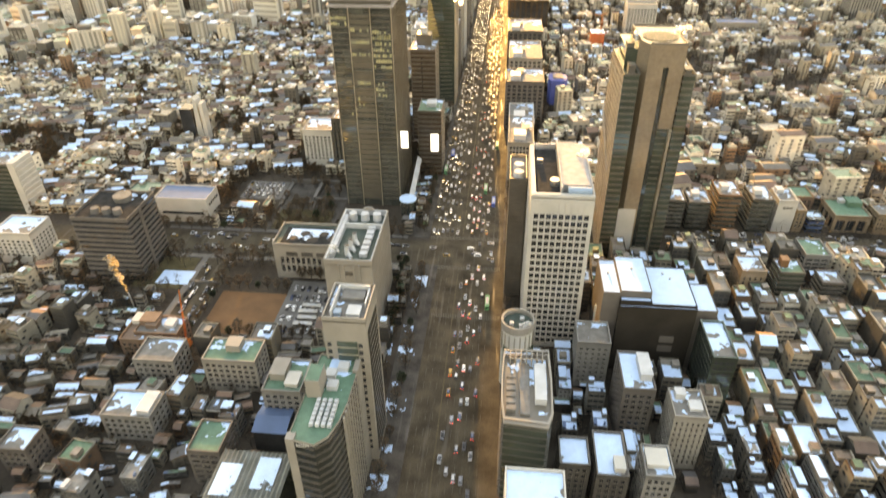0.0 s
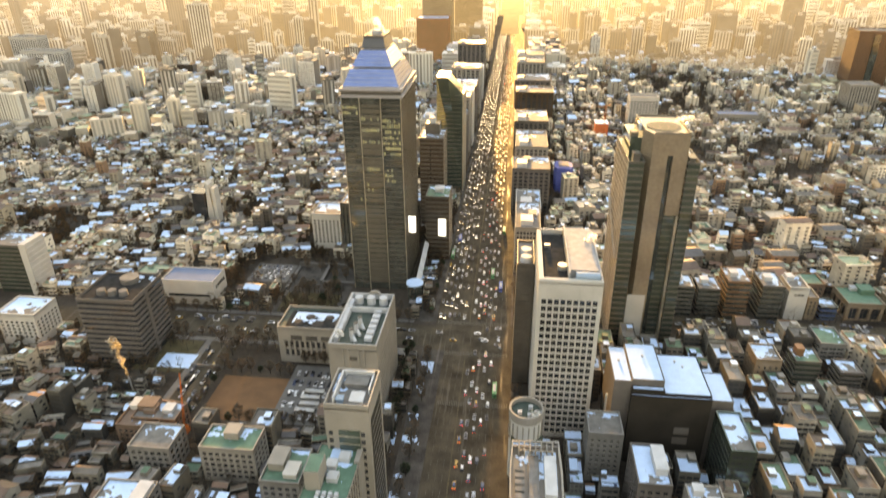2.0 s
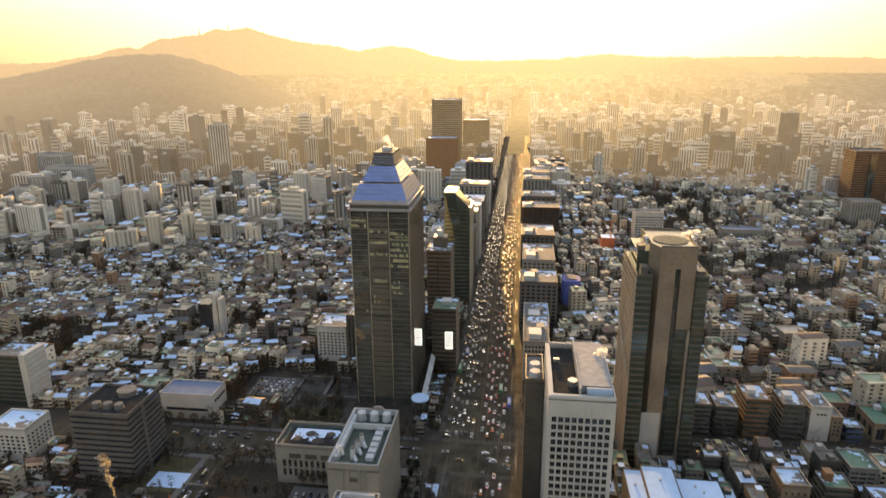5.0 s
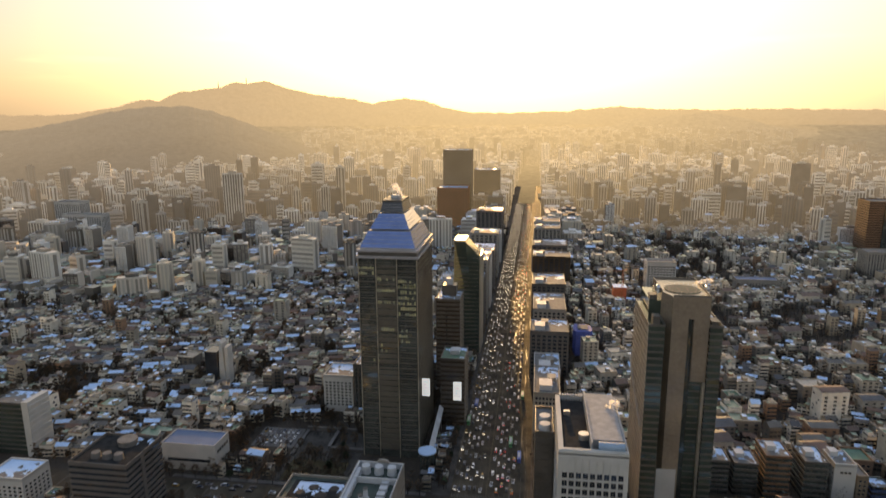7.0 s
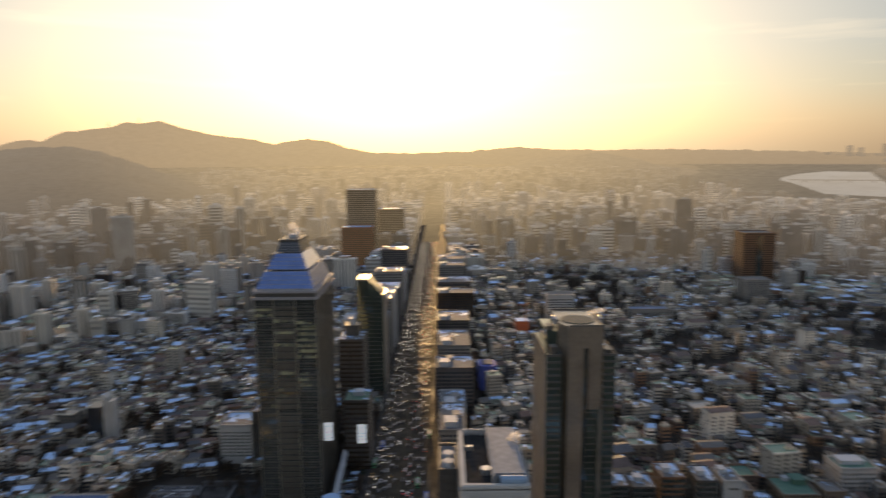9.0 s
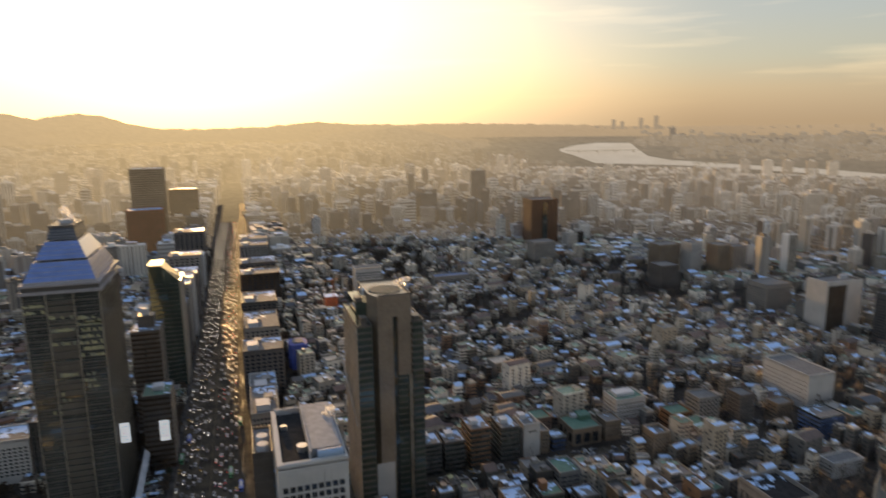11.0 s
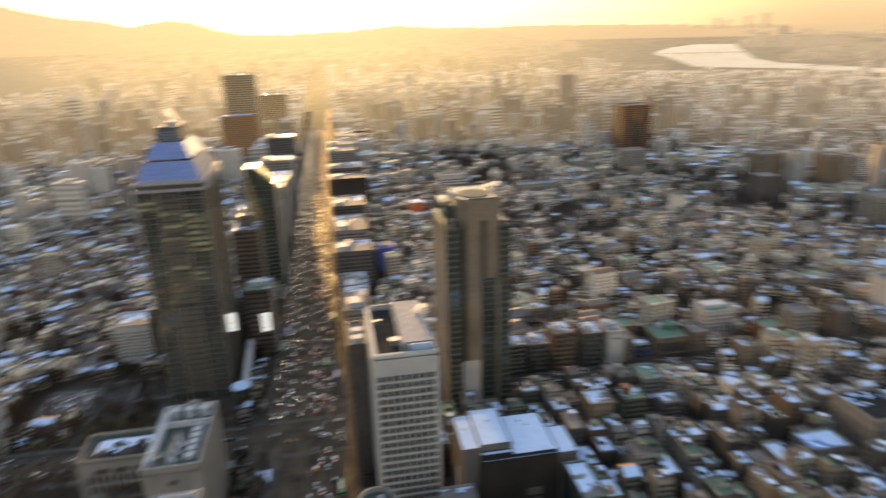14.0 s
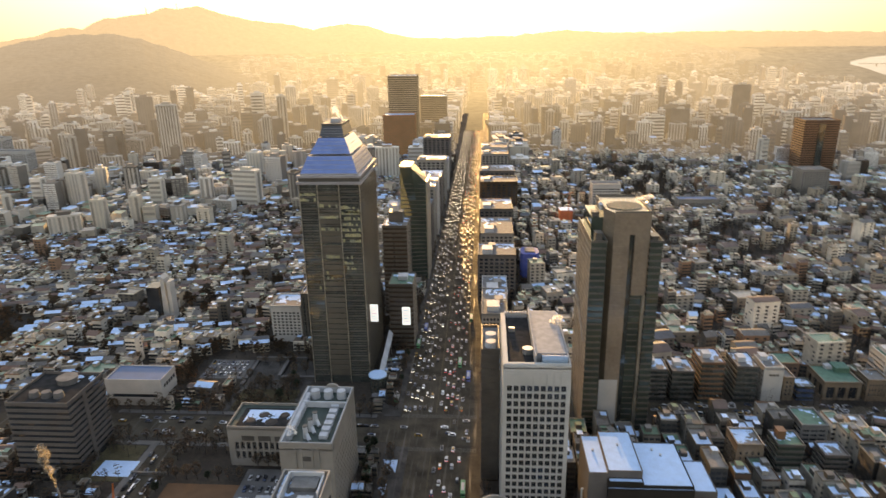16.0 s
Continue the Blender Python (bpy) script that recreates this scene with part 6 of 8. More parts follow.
    grid_block("office_block", "white office block with rows of square windows", 273, 299, 417, 436, 21, 5, 9, 7, M_WHITE, each=True, foot=3, head=2, roof_mat=M_GREENROOF, deep=0.4, wf=0.6, huts=((277, 293, 424, 433, 2.6, None),))
    grid_block("office_block", "long grey concrete slab with a windowless end wall", 434, 461, 392, 440, 29, 6, 7, 12, M_WHITE, each=True, foot=4, head=4, wf=0.3, hf=0.4, sides=("left",), deep=0.3)
    t = grid_block("assembly_hall", "stone hall with tall narrow arched windows", 278, 305, 263, 294, 23, 1, 7, 7, M_GREYWALL, each=True, foot=3, head=4, wf=0.46, hf=0.94, deep=0.8, margin=1.5, roof_mat=M_DARKROOF, rim=2.6, snow=0.3, category="hall")
    grid_block("school_block", "grey block with a blue pool-like snowy roof", 239, 262, 259, 275, 15, 4, 7, 5, M_GREYWALL, each=True, foot=2, head=1.5, roof_mat=M_BRIGHTBLUE, snow=0.6, deep=0.3)
    grid_block("office_block", "tan office block with a walled snowy roof", 140, 154, 316, 332, 21, 5, 4, 4, M_STONE, each=True, foot=2, head=3, snow=0.5, deep=0.3, wf=0.4)
    grid_block("office_block", "grey block with a green roof and long windows", 187, 202, 345, 364, 15, 4, 3, 4, M_GREYWALL, each=True, foot=2, head=1.5, roof_mat=M_GREENROOF, deep=0.3, wf=0.85, hf=0.5, snow=0.25)
    band_block("office_block", "dark stepped block with a brown rooftop stair", 162, 176, 318, 332, 20, 5, M_DARKBAND, M_GREENGLASS, 0.4, 3, 1.0, snow=0.4, roof_mat=M_GREENROOF, huts=((164, 168, 324, 329, 5, M_BROWNTOWER),))
    band_block("office_block", "blue-grey glass block with a snowy railed roof", 187, 200, 318, 331, 14, 4, M_TAUPE, M_CURTAIN, 0.4, 2, 1.2, snow=0.5)
    grid_block("school_block", "long white block with rows of square windows", 366, 392, 306, 318, 10, 3, 12, 4, M_WHITE, each=True, foot=1, head=1, deep=0.3, wf=0.5)
    band_block("office_block", "blue glass block on the second street", 397, 421, 346, 366, 19, 5, M_CURTAIN, M_SKYGLASS, 0.3, 3, 1.0, snow=0.3)
    grid_block("office_tower", "ribbed grey-green office slab", 353, 366, 377, 392, 30, 8, 6, 5, M_TAUPE, each=False, foot=3, head=1, deep=0.3, wf=0.55, hf=0.85)
    grid_block("office_tower", "grey block with a dark glass side", 322, 340, 384, 400, 29, 8, 5, 5, M_GREYWALL, each=False, foot=3, head=1, deep=0.3)
    band_block("office_block", "brown block with a green flat roof", 302, 320, 388, 404, 18, 4, M_BROWNTOWER, M_BROWNGLASS, 0.6, 2, 1.0, roof_mat=M_GREENROOF)
    grid_block("office_block", "tan slab block with small windows", 394, 410, 382, 394, 15, 4, 6, 4, M_STONE, each=False, foot=2, head=1, deep=0.3)
    # stone church with spire
    c = thing("church", "pale stone gothic church with a tall dark spire", "church")
    TAKEN.append((292, 400, 190, 252))
    TAKEN.append((308, 392, 258, 296))
    s = Shape()
    s.box(318, 330, 228, 240, 0, 40)
    part("tower", s, M_CHURCH, c)
    gx, gy, half, eave, ridge_z, back = 325.0, 215.0, 12.4, 22.5, 29.0, 368.0      # west gable, its half width and heights, the nave's end
    s = Shape()
    s.box(gx + 0.4, back, gy - half, gy + half, 0, eave - 1)
    part("nave", s, M_CHURCH, c)
    s = Shape()
    s.face([(gx + 0.4, gy + half, eave - 1), (gx + 0.4, gy, ridge_z - 1), (back, gy, ridge_z - 1), (back, gy + half, eave - 1)])
    s.face([(gx + 0.4, gy - half, eave - 1), (gx + 0.4, gy, ridge_z - 1), (back, gy, ridge_z - 1), (back, gy - half, eave - 1)][::-1])
    part("nave_roof", s, M_GOLDROOF, c, "pale yellow metal roof")
    s = Shape()     # gable wall standing above the roof
    for x, f in ((gx, -1), (gx + 0.9, 1)):
        pts = [(x, gy - half, 0), (x, gy + half, 0), (x, gy + half, eave), (x, gy, ridge_z + 1.0), (x, gy - half, eave)]
        s.face(pts[::f])
    for p, q in (((gy + half, eave), (gy, ridge_z + 1.0)), ((gy, ridge_z + 1.0), (gy - half, eave))):
        s.face([(gx, p[0], p[1]), (gx, q[0], q[1]), (gx + 0.9, q[0], q[1]), (gx + 0.9, p[0], p[1])])
    part("gable", s, M_CHURCH, c)

    def rose(y, z, rad, inner, x, m, name):
        """A ring (or a disc, where inner is small) on the gable."""
        s = Shape()
        for k in range(20):
            a0, a1 = 2 * math.pi * k / 20, 2 * math.pi * (k + 1) / 20
            s.face([(x, y - rad * math.cos(q), z + rad * math.sin(q)) for q in (a0, a1)] + [(x, y - inner * math.cos(q), z + inner * math.sin(q)) for q in (a1, a0)])
        part(name, s, m, c)
    for dy, z, rad in ((0, 19.2, 2.5), (-4.6, 17.4, 1.3), (4.6, 17.4, 1.3)):
        rose(gy + dy, z, rad + 0.5, rad, gx - 0.16, M_CHURCH, "window_rim")
        rose(gy + dy, z, rad, 0.05, gx - 0.1, M_GLASS, "round_window")
    s = Shape()     # stone quatrefoil bars of the round window
    for k in range(4):
        a = math.pi * k / 4
        ca, sa = math.cos(a), math.sin(a)
        s.face([(gx - 0.2, gy - u * ca + v * sa, 19.2 + u * sa + v * ca) for u, v in ((-2.4, -0.12), (2.4, -0.12), (2.4, 0.12), (-2.4, 0.12))])
    part("tracery", s, M_CHURCH, c)

    def lancet(y, z, h, w, x):
        """A pointed window facing west."""
        s = Shape()
        s.face([(x - 0.1, y + w, z), (x - 0.1, y - w, z), (x - 0.1, y - w, z + h - w), (x - 0.1, y - 0.5 * w, z + h - 0.3 * w), (x - 0.1, y, z + h), (x - 0.1, y + 0.5 * w, z + h - 0.3 * w), (x - 0.1, y + w, z + h - w)])
        part("lancet_window", s, M_GLASS, c)
    for k in range(6):
        for e in (-0.48, 0.48):
            lancet(gy + 8.2 - k * 3.28 + e, 7.6, 5.6, 0.36, gx)
    s = Shape()     # low porch with an arcade in front of the gable
    s.box(gx - 4.4, gx, gy - half, gy + half, 0, 5.0, taper=0)
    part("porch", s, M_CHURCH, c)
    for k in range(7):
        lancet(gy + 10.2 - k * 3.4, 0.6, 3.6, 1.0, gx - 4.4)
    for z in (6.6, 14.6):
        s = Shape()
        s.box(gx - 0.4, gx, gy - half, gy + half, z, z + 0.45, base=True)
        part("string_course", s, M_CHURCH, c)
    for y in (gy - half, gy + half):
        s = Shape()
        s.box(gx - 1.3, gx, y - 0.9, y + 0.9, 0, eave - 2, taper=0.12)
        s.tube(gx - 0.6, y, eave - 2, eave + 5, 0.8, 0.05, 8)
        part("buttress", s, M_CHURCH, c)
    s = Shape()     # cross on the gable
    s.box(gx + 0.3, gx + 0.6, gy - 0.15, gy + 0.15, ridge_z + 0.9, ridge_z + 3.2)
    s.box(gx + 0.3, gx + 0.6, gy - 0.7, gy + 0.7, ridge_z + 2.1, ridge_z + 2.4)
    part("gable_cross", s, M_CHURCH, c)
    s = Shape()     # parapet along the north eave
    s.box(gx + 5.2, back, gy + half, gy + half + 0.7, 0, eave + 1.6)
    part("parapet", s, M_CHURCH, c)
    for k in range(10):
        s = Shape()
        h = 6.5 if k in (4, 5, 9) else 4.2
        s.box(gx + 8.3 + k * 3.6, gx + 9.5 + k * 3.6, gy + half - 0.2, gy + half + 1.0, eave - 2, eave + 2.4)
        s.tube(gx + 8.9 + k * 3.6, gy + half + 0.4, eave + 2.4, eave + 1.6 + h, 0.6, 0.05, 6)
        part("pinnacle", s, M_CHURCH, c)
    for dx, dy in ((0, 0), (12, 0), (12, 12), (0, 12)):
        s = Shape()
        s.box(318 + dx - 1.1, 318 + dx + 1.1, 228 + dy - 1.1, 228 + dy + 1.1, 0, 43)
        s.tube(318 + dx, 228 + dy, 43, 52, 1.3, 0.1, 8)
        part("corner_turret", s, M_CHURCH, c)
    s = Shape()
    s.tube(324, 234, 40, 74, 4.8, 0.12, 8)
    part("spire", s, M_DARKBAND, c, "dark slender spire")
    for k in range(8):
        a = 2 * math.pi * k / 8
        s = Shape()
        s.tube(324 + 5.4 * math.cos(a), 234 + 5.4 * math.sin(a), 40, 47, 0.7, 0.05, 6)
        part("pinnacle", s, M_CHURCH, c)
    for y in (231.4, 236.6):
        for e in (-0.65, 0.65):
            for z, h, w in ((24, 11, 0.42), (18.5, 3, 0.42), (8, 8, 0.42)):
                lancet(y + e, z, h, w, 318)
    for x in (321.4, 326.6):
        for e in (-0.65, 0.65):
            s = Shape()
            s.box(x + e - 0.42, x + e + 0.42, 227.9, 228, 28, 37)
            part("lancet_window", s, M_GLASS, c)
    for y in (234.0,):      # pier between the bays, with its setoffs
        for z0, z1, e in ((0, 16, 1.5), (16, 30, 1.1), (30, 41, 0.7)):
            s = Shape()
            s.box(318 - e, 318, y - 0.7, y + 0.7, z0, z1, taper=0.1)
            part("buttress", s, M_CHURCH, c)
    for x, y in ((318, 228), (318, 240)):
        for z0, z1, e in ((0, 16, 2.3), (16, 30, 1.8)):
            s = Shape()
            s.box(x - e, x + e, y - e, y + e, z0, z1, taper=0.35)
            part("buttress", s, M_CHURCH, c)
    t = thing("wrapped_building", "tall building under blue scaffold sheeting", "building")
    TAKEN.append((664, 696, 450, 480))
    s = Shape()
    s.box(666, 694, 452, 478, 0, 56)
    part("sheeting", s, M_BLUEWRAP, t)
    s = Shape()
    s.box(665, 695, 451, 479, 56, 58.5)
    part("roof_hoarding", s, M_DARKBAND, t)


def far_landmarks():
    grid_block("office_tower", "white office block with dark window rows", 149, 186, 866, 890, 40, 10, 9, 6, M_WHITE, each=False, foot=2, head=4, hf=0.5, wf=0.8, deep=0.3)
    t = band_block("office_tower", "brown twin-shafted office tower", 530, 586, 1120, 1160, 90, 22, M_BROWNTOWER, M_BROWNGLASS, 0.6, 4, 1.5)
    s = Shape()
    s.box(553, 563, 1118.5, 1120, 0, 86)
    part("centre_slot", s, M_CURTAIN, t)
    t = band_block("office_tower", "dark glass tower with a white frame and end wall", 608, 655, 535, 562, 58, 14, M_DARKBAND, M_BROWNGLASS, 0.25, 10, 1.5)
    s = Shape()
    s.box(606.5, 608, 534.5, 562, 0, 60)
    s.box(608, 634, 534.3, 535, 55, 60)
    s.box(634, 656, 534.2, 535, 0, 60)
    part("white_frame", s, M_WHITE, t)
    s = Shape()
    for x in (640, 646):
        s.tube(x, 548, 58, 63, 2.6, n=14)
    part("cooling_tower", s, M_PLANT, t)
    grid_block("apartment_tower", "cream ribbed apartment tower", 668, 712, 486, 512, 66, 20, 12, 8, M_WHITE, each=False, wf=0.4)
    grid_block("office_tower", "slim grey tower with round rooftop deck", 640, 660, 490, 505, 52, 14, 5, 5, M_TAUPE, each=False)
    grid_block("office_block", "beige office block with window grid", 607, 645, 618, 650, 36, 9, 9, 8, M_CREAM, each=False)
    for x0, x1, y0, y1, h, m in ((618, 655, 845, 875, 45, M_STONE), (660, 680, 825, 850, 49, M_WHITE), (688, 712, 800, 826, 48, M_STONE), (716, 742, 800, 820, 44, M_CREAM), (470, 510, 980, 1010, 36, M_CREAM), (560, 590, 760, 790, 34, M_TAUPE)):
        grid_block("apartment_tower", "ribbed pale high-rise apartment block", x0, x1, y0, y1, h, int(h / 3.2), 10, 7, m, each=False, wf=0.45, hf=0.7, foot=2, head=2)
    grid_block("school_block", "long low pale hall with a blue roof", 268, 322, 885, 905, 15, 4, 14, 5, M_CREAM, each=False, roof_mat=M_BLUEMETAL)
    grid_block("apartment_tower", "white slab apartment tower with stepped roof", -935, -880, 1150, 1180, 66, 20, 12, 7, M_WHITE, each=False)
    grid_block("apartment_tower", "white slab apartment tower above low houses", -880, -800, 1100, 1125, 50, 15, 16, 6, M_WHITE, each=False)


white_office()
tall_stone_tower()
pyramid_tower()
hall_and_tower()
curved_green_roof()
left_near_blocks()
left_side_blocks()
avenue_left_row()
avenue_right_row()
department_store()
east_blocks()
far_landmarks()


# ---- low houses ----
def house_kind(seed):
    """A small flat-roofed house of three to five floors, as a thing with its parts, built at the origin."""
    rnd = random.Random(seed)
    w, d, floors = 10.5 + rnd.random() * 2.5, 12 + rnd.random() * 3, 3 + seed % 3
    h = floors * 3.1 + 0.6
    gable = seed > 14
    t = thing("house", "low house with a dark pitched roof and snow" if gable else "low flat-roofed house with patchy snow on its roof", "house", "low houses")
    x0, x1, y0, y1 = -w / 2, w / 2, -d / 2, d / 2
    s = Shape()
    rows = []
    for side in ("front", "right", "back", "left"):
        p, u, out, length = side_frame(x0, x1, y0, y1, side)
        holes, ww, hh = pierced(s, p, u, out, length, 0, h, 3 if side in ("front", "back") else 2, floors, (0.5, 0.88, 0.4, 0.62)[seed % 4], (0.42, 0.4, 0.5, 0.36)[seed % 4], 0.2, 0.4, 0.3, 0.3)
        rows.append((side, holes, u, out, ww, hh))
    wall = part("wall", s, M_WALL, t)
    more = Shape()
    for side, holes, u, out, ww, hh in rows:
        if side == "front":
            me = pane_mesh("window", u, out, ww, hh, M_GLASS, M_PLANT, 0.09)
            for c in holes[3:6]:
                part("window", me, None, wall, at=c)
            rest = holes[:3] + holes[6:]
        else:
            rest = holes
        for c in rest:
            more.face([tuple(c + a) for a in (Vector(), u * ww, u * ww + Vector((0, 0, hh)), Vector((0, 0, hh)))])
    ob = part("window_glazing", more, M_GLASS, wall)
    ob["kind"] = "stuff"
    if gable:
        e, top = 0.6, h + w * 0.24
        s = Shape()
        for sx in (-1, 1):
            a, b = [(sx * (w / 2 + e), y0 - e, h - 0.3), (sx * (w / 2 + e), y1 + e, h - 0.3)], [(0, y1 + e, top), (0, y0 - e, top)]
            s.face((a + b) if sx > 0 else (a + b)[::-1])
            s.face([(p, q, r - 0.25) for p, q, r in ((a + b)[::-1] if sx > 0 else a + b)])
        s.face([(x0, y0, h), (x1, y0, h), (0, y0, top - 0.3)])
        s.face([(x1, y1, h), (x0, y1, h), (0, y1, top - 0.3)])
        part("roof", s, M_TILE, t, "dark tiled gable roof")
        flat = snow_patch(x0 * 0.95, -0.3, y0 - 0.3, y1 + 0.3, 0, 0.75, rnd, 1.1)
        flat.v = [(p, q, r + h - 0.26 + (top - h + 0.3) * (p + w / 2 + e) / (w / 2 + e)) for p, q, r in flat.v]
        part("snow_patch", flat, M_SNOW, t)
        s = Shape()
        s.box(w * 0.22, w * 0.22 + 0.8, 1, 1.8, h, top + 0.8)
        part("chimney", s, M_WALL, t)
        return t, w, d, h
    s = Shape()
    s.box(x0 + 0.25, x1 - 0.25, y0 + 0.25, y1 - 0.25, h - 0.3, h)
    part("roof", s, M_ROOF, t)
    s = Shape()
    if seed < 7:        # a low wall divides the roof
        v = y0 + d * (0.3 + 0.06 * seed)
        s.box(x0 + 0.25, x1 - 0.25, v, v + 0.25, h - 0.3, h + 0.6)
    for a, b, c, e in ((x0, x1, y0, y0 + 0.25), (x0, x1, y1 - 0.25, y1), (x0, x0 + 0.25, y0 + 0.25, y1 - 0.25), (x1 - 0.25, x1, y0 + 0.25, y1 - 0.25)):
        s.box(a, b, c, e, h - 0.3, h + 0.9)
    part("parapet", s, M_WALL, t)
    lay_snow(snow_patch(x0 + 0.3, x1 - 0.3, y0 + 0.3, y1 - 0.3, h, (0.7, 1.1, 0.62, 0.8, 1.2, 0.66, 0.95, 0.42, 0.25, 0.4, 0.15, 0.35, 0.2, 0.45, 0.3)[seed], rnd, 1.1), t, 2)
    hx, hy = (x0 + 0.4, y1 - 4.6) if seed % 2 else (x1 - 3.9, y1 - 5)
    wide, long = 3.5, 4.2
    if seed % 5 in (0, 3):      # a set-back top floor
        hx, hy, wide, long = x0 + 0.3, y0 + d * 0.38, w * 0.62, d * 0.55
    s = Shape()
    s.box(hx, hx + wide, hy, hy + long, h, h + 2.6)
    s.box(hx - 0.15, hx + wide + 0.15, hy - 0.15, hy + long + 0.15, h + 2.6, h + 2.8)
    part("stair_hut" if wide < 4 else "top_floor", s, M_WALL, t)
    s = snow_patch(hx + 0.1, hx + wide - 0.1, hy + 0.1, hy + long - 0.1, h + 2.8, 0.95, rnd, 1.0)
    part("hut_snow", s, M_SNOW, t)
    s = Shape()
    if seed % 3:
        s.tube(x0 + w * 0.78, y0 + 2.2, h, h + 1.7, 0.9, 0.8, 10)
    else:
        s.box(x0 + 1, x0 + 2.6, y0 + 1.2, y0 + 2.2, h, h + 1.3)
    part("water_tank" if seed % 3 else "air_conditioner", s, (M_PLANT, M_BLUEMETAL, M_METAL)[seed % 3], t)
    if seed % 2 == 0:
        s = Shape()     # a lean-to shed with a duct along the parapet
        s.box(x0 + 0.5, x0 + 2.4, y0 + 0.5, y0 + d * 0.4, h, h + 1.9, top=None)
        s.box(x0 + 0.3, x0 + 2.7, y0 + 0.3, y0 + d * 0.4 + 0.2, h + 1.9, h + 2.05, base=True)
        part("roof_shed", s, (M_GREENROOF, M_GREYROOF, M_BLUEMETAL, M_PLANT)[seed // 2 % 4], t)
    return t, w, d, h


def pick_height(x, y, rnd):
    r = rnd.random()
    if abs(x) < 90 and y < 330:
        return 12 + 10 * r
    if math.hypot(x, y) > 430 and not (90 < x < 420 and y < 440):
        return 6 + 7 * r + (8 if r > 0.93 else 0)
    if x > 90 and y < 440:
        return 9 + 12 * r + (5 if r > 0.9 else 0)
    return 7.5 + 7 * r + (4 if r > 0.9 else 0)


PLOTS = []      # x, y, width, depth, height, turn


def lay_out():
    rnd = random.Random(11)
    for i in range(-125, 126):
        for j in range(0, 125):
            bx, by = i // 2, j // 5
            x = i * 13.2 + (bx * 3.5) + rnd.uniform(-1.0, 1.0)
            y = 70 + j * 15.0 + by * 5.0 + rnd.uniform(-1.3, 1.3)
            turn = 0.0
            r = math.hypot(x, y)
            if y > 440 or x < -150 or x > 260:      # the older quarters lie askew
                turn = 0.22 * noise.noise((x * 0.003, y * 0.003, 5)) + (0.12 if x > 0 else -0.16)
                x, y = x + 6 * noise.noise((x * 0.02, y * 0.02, 1)), y + 6 * noise.noise((x * 0.02, y * 0.02, 2))
            if r > 430 or r < 110 or abs(math.degrees(math.atan2(x, y))) > 66:
                continue
            if taken(x, y, 7.5) or rnd.random() < (0.06 if r < 420 else 0.13):
                continue
            if 18 < x < 262 and y < 342:
                continue
            w, d = 9.8 + rnd.uniform(-2.6, 2.4), 10.8 + rnd.uniform(-3.0, 2.8)
            if x < -60 and rnd.random() < 0.6:
                lie = turn + 0.3 + rnd.uniform(-0.2, 0.2)
                for side in (-1, 1):
                    off = 3.1 * side + rnd.uniform(-0.4, 0.4)
                    PLOTS.append((x - off * math.sin(lie) + rnd.uniform(-1.5, 1.5), y + off * math.cos(lie), rnd.uniform(7, 12.5), rnd.uniform(4.0, 5.6), rnd.uniform(3.8, 8.5), lie))
                continue
            PLOTS.append((x, y, w, d, pick_height(x, y, rnd), turn + rnd.uniform(-0.06, 0.06)))
    # long narrow plots in strips behind the store
    for i in range(20):
        y = 62 + rnd.uniform(0, 8)
        while y < 340:
            d = rnd.choice((8, 9.5, 11, 13.5, 16.5)) + rnd.uniform(-1, 1)
            x, w = 24 + i * 11.4 + (i // 2) * 2.4, 8.8 + rnd.uniform(-1.8, 1.0)
            if math.hypot(x, y + d / 2) > 112 and not any(a < x + w / 2 + 0.6 and x - w / 2 - 0.6 < b and c < y + d + 0.6 and y - 0.6 < e for a, b, c, e in TAKEN) and rnd.random() > 0.04:
                PLOTS.append((x, y + d / 2, w, d, rnd.choice((8, 11, 14, 17, 20) if y > 190 else (8, 10.5, 13, 15, 18)) + rnd.uniform(-1, 1) + (4 if rnd.random() < 0.08 else 0), rnd.uniform(-0.03, 0.03)))
            y += d + rnd.choice((1.0, 1.6, 2.6, 5.5))
    # the small plots farther off, each quarter with its own lie
    for i in range(-140, 141):
        for j in range(0, 150):
            u, v = i * 10.6 + (i // 2) * 2.6 + rnd.uniform(-1.2, 1.2), 60 + j * 11.6 + (j // 4) * 4.0 + rnd.uniform(-1.4, 1.4)
            turn = 0.3 * noise.noise((u * 0.0024, v * 0.0024, 5)) + (0.1 if u > 0 else -0.14)
            x, y = u + 14 * noise.noise((u * 0.012, v * 0.012, 1)), v + 14 * noise.noise((u * 0.012, v * 0.012, 2))
            r = math.hypot(x, y)
            if r > 1560 or r < 436 or abs(math.degrees(math.atan2(x, y))) > 64 or taken(x, y, 6.5):
                continue
            green = noise.noise((x * 0.006, y * 0.006, 7))
            east = x > 95 and r < 1250
            if rnd.random() < ((0.7 if green > 0.15 and r > 540 else 0.2 if r > 540 else 0.08) if east else 0.45 if green > 0.25 else 0.14):
                continue
            big = rnd.random() < (0.12 if east else 0.05)
            grow = rnd.uniform(1.3, 2.1) if big else 1
            w, d = (9.2 + rnd.uniform(-2.4, 2.0)) * grow, (10.0 + rnd.uniform(-2.6, 2.0)) * (1.4 if big else 1)
            if east and not big and rnd.random() < 0.55:        # small tiled houses in gardens, each with its own lie
                turn = -0.42 + 0.5 * noise.noise((x * 0.005, y * 0.005, 6)) + rnd.uniform(-0.15, 0.15)
                for side in (-1, 1):
                    if rnd.random() < 0.8:
                        off = 3.0 * side + rnd.uniform(-0.3, 0.3)
